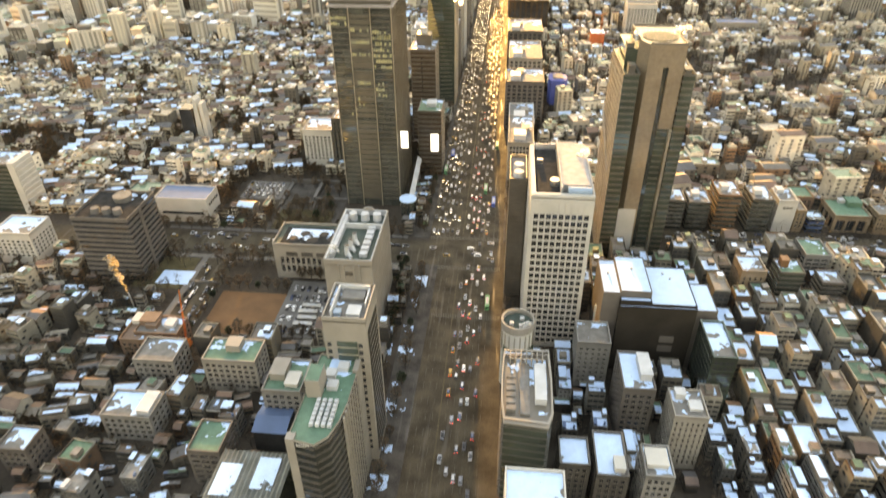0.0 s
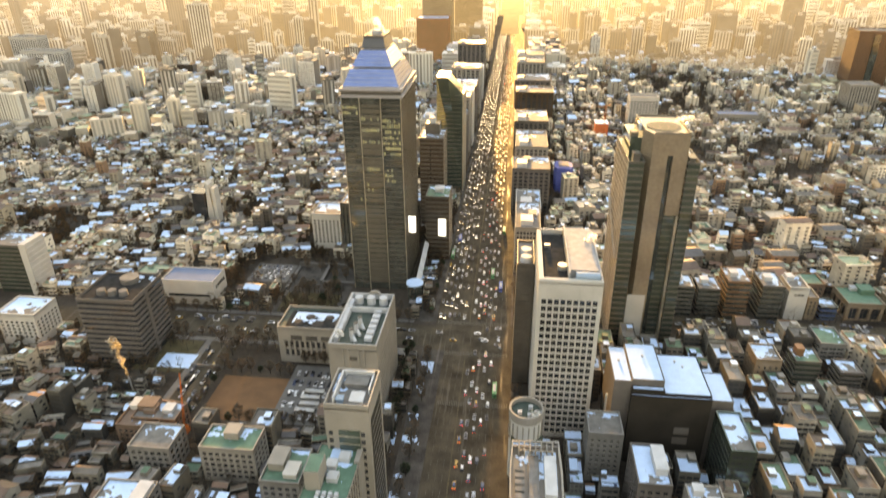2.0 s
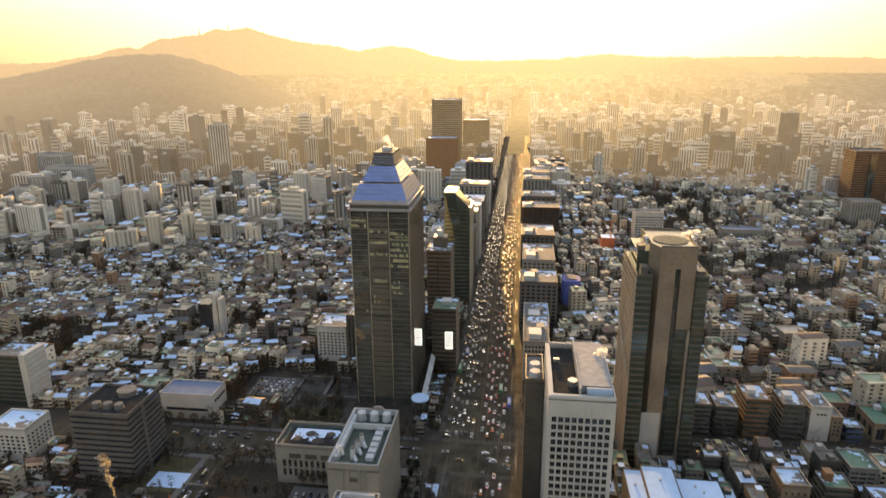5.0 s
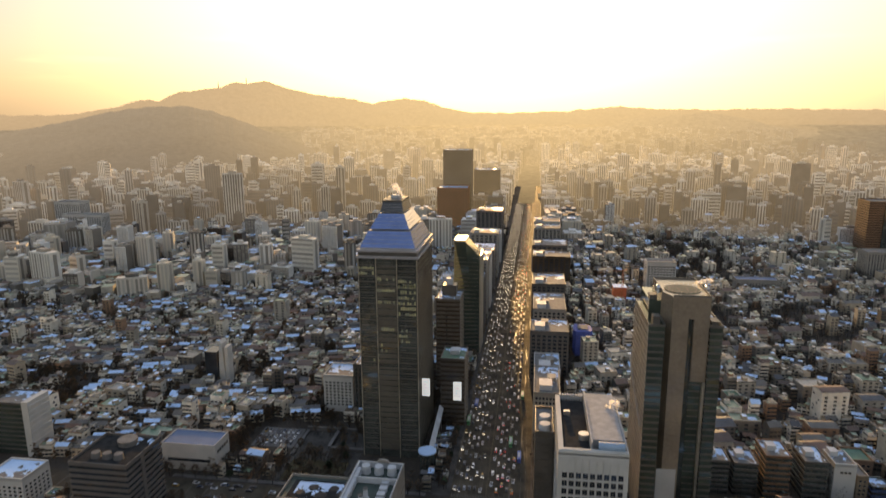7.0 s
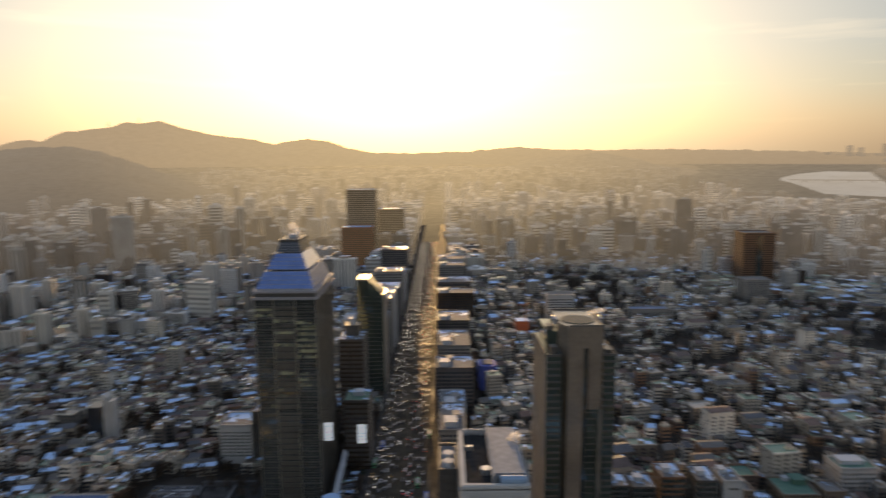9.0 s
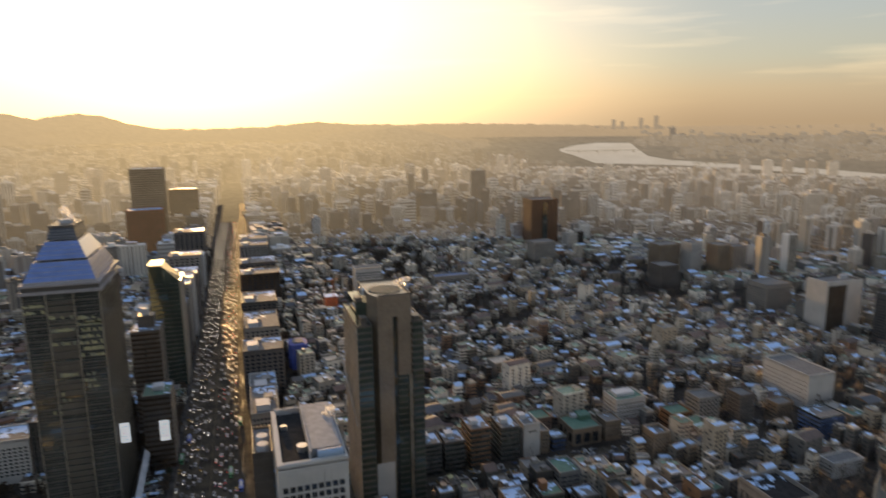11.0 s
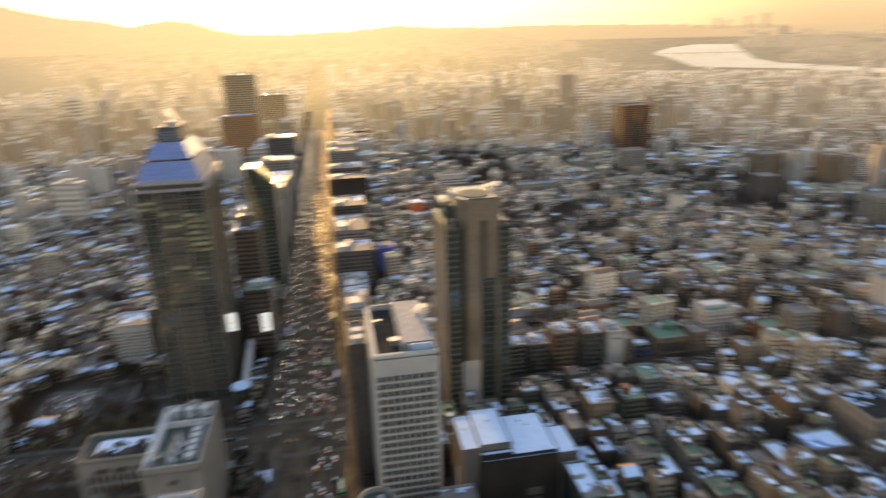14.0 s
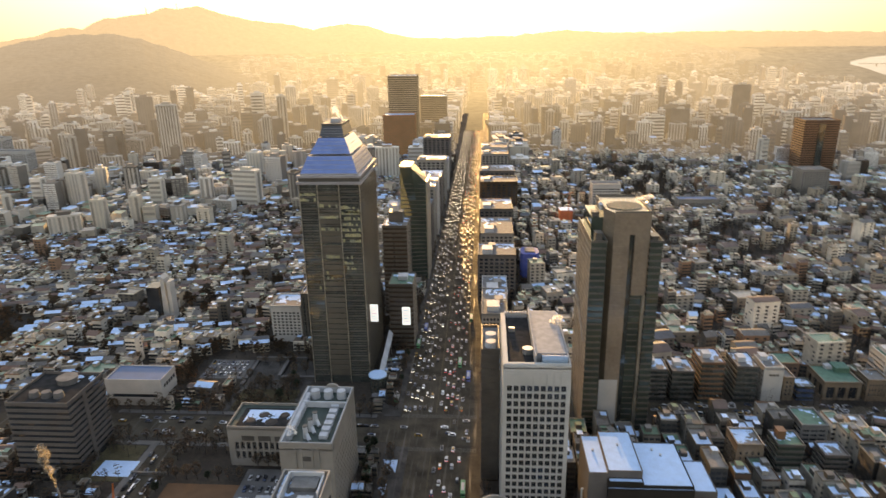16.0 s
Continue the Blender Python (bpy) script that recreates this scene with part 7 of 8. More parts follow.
                        PLOTS.append((x - off * math.sin(turn) + rnd.uniform(-2, 2), y + off * math.cos(turn), rnd.uniform(6.5, 10.5), rnd.uniform(4.2, 5.6), rnd.uniform(4.5, 8.5), turn))
                continue
            if east and not big:
                w, d = w * 0.8, d * 0.74
            if x < -60 and r < 1100 and rnd.random() < 0.6:      # terraces: two long low roofs, back to back
                turn = 0.26 + 0.3 * noise.noise((x * 0.004, y * 0.004, 3)) + rnd.uniform(-0.1, 0.1)
                for side in (-1, 1):
                    off = 3.2 * side
                    PLOTS.append((x - off * math.sin(turn) + rnd.uniform(-1, 1), y + off * math.cos(turn), rnd.uniform(8, 13), rnd.uniform(4.8, 5.8), rnd.uniform(4.5, 9.5), turn))
                continue
            PLOTS.append((x, y, w, d, pick_height(x, y, rnd) * (1.35 if big else 1), turn + rnd.uniform(-0.12, 0.12)))


def near_houses():
    kinds = [house_kind(k) for k in range(18)]
    rnd = random.Random(3)
    near = sorted(range(len(PLOTS)), key=lambda k: PLOTS[k][0] ** 2 + PLOTS[k][1] ** 2)
    near = [k for k in near if abs(math.degrees(math.atan2(PLOTS[k][0], PLOTS[k][1]))) < 52][:112]
    used = set()
    for n, k in enumerate(near):
        x, y, w, d, h, a = PLOTS[k]
        want = 0 if h < 11 else 1 if h < 14.5 else 2
        snowy = (x > 20 and rnd.random() < 0.82) or rnd.random() < 0.2
        kind = rnd.choice([q for q in range(15) if q % 3 == want and (q < 7) == snowy])
        if x < -60 and want < 2 and rnd.random() < 0.3:
            kind = 15 + k % 3
        ob, kw, kd, kh = kinds[kind]
        m = Matrix.Translation((x, y, 0)) @ Matrix.Rotation(a + (math.pi if rnd.random() < 0.15 else 0), 4, "Z") @ Matrix.Diagonal((w / kw, d / kd, h / kh, 1))
        if kind in used:
            copy_thing(ob, m)
        else:
            used.add(kind)
            ob.matrix_basis = m
    for q, (ob, *_) in enumerate(kinds):
        if q not in used:
            ob.location = (-400 - q * 20, 90, 0)
    return set(near)


def infill():
    """Sheds, lean-tos and small old houses squeezed between the nearer plots."""
    rnd = random.Random(64)
    cells = {}

    def enter(q):
        cells.setdefault((int(q[0] // 20), int(q[1] // 20)), []).append(q)

    for q in PLOTS:
        if math.hypot(q[0], q[1]) < 470:
            enter(q)
    for _ in range(9000):
        az, r = rnd.uniform(-52, 52), math.sqrt(rnd.uniform(120 ** 2, 440 ** 2))
        x, y = r * math.sin(radians(az)), r * math.cos(radians(az))
        w, d = rnd.uniform(3.2, 8.5), rnd.uniform(3.5, 9)
        if any(a - w / 2 - 0.5 < x < b + w / 2 + 0.5 and c - d / 2 - 0.5 < y < e + d / 2 + 0.5 for a, b, c, e in TAKEN):
            continue
        i, j = int(x // 20), int(y // 20)
        if any(abs(x - q[0]) < (w + q[2]) / 2 + 0.4 and abs(y - q[1]) < (d + q[3]) / 2 + 0.4 for u in (i - 1, i, i + 1) for v in (j - 1, j, j + 1) for q in cells.get((u, v), ())):
            continue
        q = (x, y, w, d, rnd.uniform(3.0, 7.5), rnd.uniform(-0.05, 0.05))
        PLOTS.append(q)
        enter(q)


def far_houses(skip):
    """The rest of the low quarters, joined: walls, roofs, snow, windows."""
    rnd = random.Random(21)
    near, close, hazy = Shape(), Shape(), Shape()
    for k, (x, y, w, d, h, a) in enumerate(PLOTS):
        if k in skip:
            continue
        o = (x, y)
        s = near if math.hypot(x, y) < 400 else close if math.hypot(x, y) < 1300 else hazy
        far = math.hypot(x, y) > 700
        terrace = w > 1.35 * d and (x < -60 or x > 95 and y > 400)
        small = w * d < 62 and math.hypot(x, y) < 470
        pitched = rnd.random() < (0.04 if 18 < x < 300 and y < 345 and not small else 0.5 if small else 0.6 if terrace else 0.25 if y > 420 else 0.1)
        hw, hd = w / 2, d / 2
        s.box(-hw, hw, -hd, hd, 0, h, 0, 1, a, o)
        cover = rnd.random() * (1.0 if 0 < x < 330 and y < 380 else 0.72)
        if pitched:
            c, sn = math.cos(a), math.sin(a)

            def at(px, py, pz):
                return (x + px * c - py * sn, y + px * sn + py * c, pz)
            e, top = (0.35, h + 1.3) if small else (0.5, h + 2.6) if not terrace else (0.4, h + 1.7)
            s.face([at(-hw - e, -hd - e, h), at(hw + e, -hd - e, h), at(hw + e, 0, top), at(-hw - e, 0, top)], 2 if rnd.random() < (0.5 if small else 0.26 if terrace else 0.2) else 3)
            s.face([at(hw + e, hd + e, h), at(-hw - e, hd + e, h), at(-hw - e, 0, top), at(hw + e, 0, top)], 3)
            s.face([at(-hw, -hd, h), at(-hw, 0, top), at(-hw, hd, h)], 0)
            s.face([at(hw, -hd, h), at(hw, hd, h), at(hw, 0, top)], 0)
        else:
            t = 0.3
            for x0, x1, y0, y1 in () if math.hypot(x, y) > 1000 else ((-hw, hw, -hd, -hd + t), (-hw, hw, hd - t, hd), (-hw, -hw + t, -hd + t, hd - t), (hw - t, hw, -hd + t, hd - t)):
                s.box(x0, x1, y0, y1, h, h + 0.9, 0, None, a, o)
            hx, hy = rnd.uniform(-hw + 0.5, max(hw - 4, -hw + 0.6)), rnd.uniform(-hd + 1, max(hd - 5, -hd + 1.1))
            None if small else s.box(hx, hx + 3.4, hy, hy + 4, h, h + 2.5, 0, 2 if rnd.random() < 0.4 else 1, a, o)
            if cover > (0.52 if x > 95 and y > 400 or far else 0.26 if 0 < x < 300 and y < 345 else 0.42):
                for _ in range(1 + (rnd.random() < 0.35)):
                    p0, p1 = sorted((rnd.uniform(-hw + 0.4, hw - 0.4), rnd.uniform(-hw + 0.4, hw - 0.4)))
                    q0, q1 = sorted((rnd.uniform(-hd + 0.4, hd - 0.4), rnd.uniform(-hd + 0.4, hd - 0.4)))
                    if cover > (0.45 if y < 345 else 0.62) and y < 420 and 0 < x < 340:
                        p0, p1, q0, q1 = -hw + 0.4, hw - 0.4, -hd + 0.4, rnd.uniform(0, hd - 0.4)
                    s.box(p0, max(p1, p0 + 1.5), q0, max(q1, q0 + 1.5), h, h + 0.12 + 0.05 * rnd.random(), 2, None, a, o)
        floors = max(2, int(h / 3.1))
        ca, sa = math.cos(a), math.sin(a)
        for f in range(floors):
            z = f * 3.1 + 1.0
            for c in range(2 if far else 3):
                u = -hw + w * (c + 0.5) / (2 if far else 3)
                if far:
                    s.face([(x + p * ca + (hd + 0.06) * sa, y + p * sa - (hd + 0.06) * ca, q) for p, q in ((u - 1.3, z), (u + 1.3, z), (u + 1.3, z + 1.5), (u - 1.3, z + 1.5))], 4)
                else:
                    s.box(u - 1.2, u + 1.2, -hd - 0.06, -hd, z, z + 1.5, 4, None, a, o)
            if far:
                continue
            v = rnd.uniform(-hd + 2, hd - 2)
            s.box(hw if x < 0 else -hw - 0.06, hw + 0.06 if x < 0 else -hw, v - 1, v + 1, z, z + 1.4, 4, None, a, o)
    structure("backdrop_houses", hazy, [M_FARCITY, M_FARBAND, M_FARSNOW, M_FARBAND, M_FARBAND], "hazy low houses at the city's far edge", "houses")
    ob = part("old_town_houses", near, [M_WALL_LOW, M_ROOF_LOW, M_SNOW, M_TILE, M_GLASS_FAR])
    tagged(ob, "crowded brick houses darkened for shade, with green roofs and blue-white snow", "houses", "", "stuff")
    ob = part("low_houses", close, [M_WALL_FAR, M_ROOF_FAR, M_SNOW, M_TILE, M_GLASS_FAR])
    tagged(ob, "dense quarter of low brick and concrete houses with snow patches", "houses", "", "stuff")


def apartments():
    """High-rise slabs and office blocks of the farther city, joined."""
    rnd = random.Random(31)
    near, mid, far, low = Shape(), Shape(), Shape(), Shape()
    made = [0]

    def tower(x, y, w, d, h, a):
        """One of the nearer high-rise blocks, with its lift hut and balcony strips."""
        t = thing("apartment_tower", rnd.choice(("pale concrete apartment tower with balcony strips", "weathered beige apartment tower among low houses")), "apartment tower", "apartment towers", at=(x, y, 0), turn=a)
        s = Shape()
        s.box(-w / 2, w / 2, -d / 2, d / 2, 0, h)
        wall = part("wall", s, M_TOWERPAINT, t)
        s = Shape()
        s.box(-w * 0.2, w * 0.2, -d * 0.3, d * 0.3, h, h + 4)
        part("lift_hut", s, M_TOWERPAINT, t)
        s = Shape()     # ribbed front: upright bays of balconies between pale piers
        n = max(3, int(w / 4.6))
        for k in range(n):
            u0, u1 = -w / 2 + k * w / n, -w / 2 + (k + 1) * w / n
            pts = [(u0, -0.02), (u0 + 0.9, -0.02), (u0 + 0.9, -0.9), (u1, -0.9), (u1, -0.02)]
            for (xa, ya), (xb, yb), m in zip(pts, pts[1:], (1, 0, 0, 0)):
                s.face([(xa, -d / 2 + ya, 2), (xb, -d / 2 + yb, 2), (xb, -d / 2 + yb, h - 1), (xa, -d / 2 + ya, h - 1)], m)
            s.face([(u0 + 0.9, -d / 2 - 0.9, h - 1), (u1, -d / 2 - 0.9, h - 1), (u1, -d / 2 - 0.02, h - 1), (u0 + 0.9, -d / 2 - 0.02, h - 1)])
            for f in range(int((h - 6) / 3)):
                s.face([(u0 + 1.1, -d / 2 - 0.94, 4.4 + f * 3), (u1 - 0.2, -d / 2 - 0.94, 4.4 + f * 3), (u1 - 0.2, -d / 2 - 0.94, 5.9 + f * 3), (u0 + 1.1, -d / 2 - 0.94, 5.9 + f * 3)], 2)
        dark = rnd.random() < 0.12
        part("ribbed_front", s, [M_BROWNGLASS, M_DARKBAND, M_GLASS_FAR] if dark else [M_TOWERPAINT, M_DARKBAND, M_BALCONY], wall)
        if dark:
            wall.data.materials[0] = M_TAUPE

    def slab(x, y, w, d, h, a, z=0.0):
        o = (x, y)
        r = math.hypot(x, y)
        if 900 < r < 1420 and made[0] < 150 and rnd.random() < 0.35 and abs(math.degrees(math.atan2(x, y))) < 56:
            made[0] += 1
            tower(x, y, w, d, h, a)
            return
        s = near if r < 1300 else mid if r < 2700 else far
        s.box(-w / 2, w / 2, -d / 2, d / 2, z, z + h, 1 if r > 1300 and rnd.random() < 0.22 else 0, None, a, o)
        s.box(-w * 0.2, w * 0.2, -d * 0.3, d * 0.3, z + h, z + h + 4, 0, 2 if rnd.random() < 0.5 else None, a, o)
        n = max(2, int(w / 5))
        style = rnd.random()
        if style < 0.7:         # upright strips of balconies
            for k in range(n):
                u = -w / 2 + (k + 0.5) * w / n
                s.box(u - w / n * 0.27, u + w / n * 0.27, -d / 2 - 0.12, -d / 2, z + 4, z + h - 2, 1, None, a, o)
        else:
            for k in range(int(h / 7)):
                s.box(-w / 2 + 1, w / 2 - 1, -d / 2 - 0.12, -d / 2, z + 4 + k * 7, z + 7.4 + k * 7, 1, None, a, o)
        sx = w / 2 if x < 0 else -w / 2
        s.box(min(sx, sx + math.copysign(0.12, sx)), max(sx, sx + math.copysign(0.12, sx)), -d * 0.18, d * 0.18, z + 4, z + h - 3, 1, None, a, o)

    # clusters of towers
    for i in range(-94, 95):
        for j in range(0, 80):
            x, y = i * 30 + rnd.uniform(-11, 11), 760 + j * 34 + rnd.uniform(-12, 12)
            r = math.hypot(x, y)
            az = math.degrees(math.atan2(x, y))
            if abs(az) > 62 or r > (3350 if az < 26 else 2950) or taken(x, y, 22):
                continue
            edge = 900 if az < -8 else (1350 if az < 22 else 1150 if az < 38 else 1000)
            dens = noise.noise((x * 0.0016, y * 0.0016, 9))
            if r < edge + 160 * noise.noise((x * 0.004, y * 0.004, 2)):
                continue
            if -42 < az < -19 and r > 1950 + (az + 42) * 30:
                continue
            if rnd.random() < (0.52 if r > 1400 else 0.34) + 0.7 * dens:
                tall = (36 + 44 * rnd.random()) if dens > -0.05 or r > 1700 else (16 + 30 * rnd.random())
                if az > 25:
                    tall = min(tall, max(18, 236 - r * math.tan(radians(4.25 if az > 42 else 3.8))))
                if r < 1380 and az < 25:
                    tall = rnd.choice((rnd.uniform(18, 34), rnd.uniform(26, 46), rnd.uniform(40, 58)))
                elif rnd.random() < 0.08 and az < 25:
                    tall *= 1.5
                wide = rnd.choice((13, 16, 20, 26, 36) if r > 1400 else (12, 14, 17, 20, 26, 38)) * rnd.uniform(0.85, 1.15)
                slab(x, y, wide, rnd.uniform(12, 17), tall, 0.25 * dens + rnd.choice((0, 0, 0.35, -0.3)))
            else:
                for _ in range(4):
                    hh = rnd.uniform(9, 20)
                    (low if r < 1300 else mid).box(-7, 7, -8, 8, 0, hh, 0 if r < 1300 else 1, rnd.choice((1, 2, 1)), rnd.uniform(-0.4, 0.4), (x + rnd.uniform(-20, 20), y + rnd.uniform(-20, 20)))
    # office rows that line the far avenue
    for y in range(1180, 2900, 38):
        for x, lo, hi in ((-78, 44, 74), (-118, 30, 60), (34, 28, 52), (70, 22, 45)):
            if not taken(x, y, 14) or -130 < x < -60 or 20 < x < 90:
                if any(a < x + 16 and x - 16 < b and c < y + 16 and y - 16 < d for a, b, c, d in TAKEN[8:]):
                    continue
                slab(x + rnd.uniform(-3, 3), y, rnd.uniform(26, 36), rnd.uniform(22, 32), rnd.uniform(lo, hi), 0.0)
    # tall rows before the river and beyond it
    for az in range(24, 64):
        for _ in range(4):
            a = az + rnd.random()
            r = rnd.uniform(2300, 3000) if a < 48 else rnd.uniform(2000, 2600)
            slab(r * math.sin(radians(a)), r * math.cos(radians(a)), rnd.choice((14, 18, 30)), 14, min(rnd.uniform(40, 80), max(18, 236 - r * math.tan(radians(4.25 if a > 42 else 3.75)))) + (25 if rnd.random() < 0.06 else 0), radians(-a) + rnd.uniform(-0.3, 0.3))
    for a0, a1, r, w, h, gap in ((26.6, 38.6, 1930, 27, 72, 1.02), (29.4, 37.0, 2140, 24, 66, 0.95), (18.0, 25.0, 2050, 22, 62, 0.9), (10.5, 16.5, 2250, 20, 62, 0.85), (41.0, 47.5, 1780, 24, 58, 1.1), (48.5, 55, 2000, 22, 60, 1.15)):
        a = a0
        while a < a1:       # rows of like slabs, side by side
            rr = r + rnd.uniform(-12, 12)
            slab(rr * math.sin(radians(a)), rr * math.cos(radians(a)), w, 14, h + rnd.choice((-6, 0, 0, 3)), radians(-a) + 0.25)
            a += gap
    for a in (42.3, 43.9, 45.3, 46.9, 48.3):     # five tall slabs on the river bank
        slab(2660 * math.sin(radians(a)), 2660 * math.cos(radians(a)), 33, 16, 92, radians(-a) + 0.2)
    for _ in range(1100):
        a = rnd.uniform(26, 66)
        r = rnd.uniform(4150, 4800) if a > 34 else rnd.uniform(4600, 4800)
        slab(r * math.sin(radians(a)), r * math.cos(radians(a)), rnd.uniform(18, 46), 20, (rnd.choice((12, 16, 24, 30, 45, 60)) if r < 4500 else rnd.choice((6, 8, 11, 14))) * rnd.uniform(0.7, 1.1), radians(-a), ground_z(r) - 4)
    for _ in range(700):
        a = rnd.uniform(37, 66)
        r = rnd.uniform(3680, 4500)
        slab(r * math.sin(radians(a)), r * math.cos(radians(a)), rnd.uniform(16, 40), 16, rnd.choice((8, 10, 14, 22, 34, 44)) * rnd.uniform(0.7, 1.1), radians(-a) + rnd.uniform(-0.4, 0.4), ground_z(r) - 3)
    for _ in range(1500):
        a = rnd.uniform(-20, 27)
        r = rnd.uniform(3000, 4200) if a < 20 else rnd.uniform(3000, 3250)
        slab(r * math.sin(radians(a)), r * math.cos(radians(a)), rnd.uniform(20, 50), 16, rnd.uniform(25, 60), radians(-a) + rnd.uniform(-0.4, 0.4), ground_z(r) - 3)
    # small houses climbing the foothill's lower slope
    for _ in range(1500):
        a = rnd.uniform(-45, -19)
        r = rnd.uniform(1950, 2500)
        up = max(0.0, (r - 2000) * 0.09) if -44 < a < -22 else 0.0
        far.box(-7, 7, -6, 6, up - 20, up + rnd.uniform(6, 16), 0, 0, rnd.uniform(-0.6, 0.6), (r * math.sin(radians(a)), r * math.cos(radians(a))))
    tall = Shape()
    for a, e, w in ((32.0, 0.2, 26), (32.7, 0.05, 24), (34.2, 0.3, 26), (35.4, 0.46, 30), (43.2, -0.6, 30), (45.6, -0.7, 36), (50.4, -0.8, 40)):
        r = 4700
        z = ground_z(r) - 4
        tall.box(-w / 2, w / 2, -12, 12, z, 240 + r * math.tan(radians(e)), 0, None, radians(-a), (r * math.sin(radians(a)), r * math.cos(radians(a))))
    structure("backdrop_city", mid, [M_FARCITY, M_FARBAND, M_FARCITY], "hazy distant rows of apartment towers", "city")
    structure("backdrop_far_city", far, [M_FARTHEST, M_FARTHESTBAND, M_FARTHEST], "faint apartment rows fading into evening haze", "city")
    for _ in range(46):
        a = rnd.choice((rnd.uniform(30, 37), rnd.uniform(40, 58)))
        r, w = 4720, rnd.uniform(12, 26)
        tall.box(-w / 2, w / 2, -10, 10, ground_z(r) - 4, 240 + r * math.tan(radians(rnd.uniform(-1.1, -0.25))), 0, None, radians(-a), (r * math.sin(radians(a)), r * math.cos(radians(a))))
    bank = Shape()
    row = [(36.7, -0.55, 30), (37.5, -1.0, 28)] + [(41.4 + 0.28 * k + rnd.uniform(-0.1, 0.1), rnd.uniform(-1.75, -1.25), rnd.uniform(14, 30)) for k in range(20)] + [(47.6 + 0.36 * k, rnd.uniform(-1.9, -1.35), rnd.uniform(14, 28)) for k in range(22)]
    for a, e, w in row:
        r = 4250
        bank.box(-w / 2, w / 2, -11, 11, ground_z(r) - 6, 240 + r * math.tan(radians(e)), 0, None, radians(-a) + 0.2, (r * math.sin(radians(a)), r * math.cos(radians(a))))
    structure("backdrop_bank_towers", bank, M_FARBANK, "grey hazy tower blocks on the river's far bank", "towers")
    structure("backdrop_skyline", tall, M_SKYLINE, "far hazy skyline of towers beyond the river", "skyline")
    ob = part("apartment_rows", near, [M_APART, M_BALCONY, M_SNOW])
    tagged(ob, "pale apartment towers crowding the hazy distance", "apartments", "", "stuff")
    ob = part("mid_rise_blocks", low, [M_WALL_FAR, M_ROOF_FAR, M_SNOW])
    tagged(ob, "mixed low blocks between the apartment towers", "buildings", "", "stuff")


lay_out()
near_set = near_houses()
infill()
far_houses(near_set)
apartments()


# ---- trees, cars, steam ----
def crown_mesh(name, seed, twigs, high, wide, mat_):
    """An uneven crown of many thin twigs and clumps."""
    rnd = random.Random(seed)
    s = Shape()
    for _ in range(twigs):
        a, e = rnd.uniform(0, 2 * math.pi), rnd.random()
        r = wide * (0.35 + 0.65 * rnd.random()) * math.sin(math.pi * (0.15 + 0.8 * e))
        p = Vector((r * math.cos(a), r * math.sin(a), high * (0.35 + 0.65 * e)))
        d = Vector((math.cos(a), math.sin(a), 0.9 + rnd.random())).normalized() * rnd.uniform(0.7, 1.5)
        w = Vector((rnd.uniform(-1, 1), rnd.uniform(-1, 1), rnd.uniform(-0.3, 0.3))).normalized() * rnd.uniform(0.2, 0.5)
        s.face([tuple(p - w), tuple(p + w), tuple(p + d + w * 0.5)])
        s.face([tuple(p - d * 0.3), tuple(p + d.cross(w).normalized() * 0.4), tuple(p + d * 0.8)])
    return s.mesh(name, [mat_])


def tree_kind(seed, pine=False):
    rnd = random.Random(seed)
    t = thing("tree", "dark evergreen street tree beside the road" if pine else "bare winter street tree with dry brown twigs", "tree", "street trees")
    high, wide = (6.5, 2.2) if pine else (8 + 2 * rnd.random(), 3.0)
    s = Shape()
    s.limb((0, 0, 0), (0.1, 0, high * 0.45), 0.28, 0.18, 7)
    for k in range(6):
        a = k * 1.05 + rnd.random()
        s.limb((0.1, 0, high * (0.3 + 0.03 * k)), (wide * 0.6 * math.cos(a), wide * 0.6 * math.sin(a), high * (0.65 + 0.05 * k)), 0.13, 0.03, 5)
    part("trunk", s, M_BARK, t)
    part("crown", crown_mesh("crown", seed, 170 if pine else 120, high, wide, M_PINE if pine else M_TWIG), None, t)
    return t


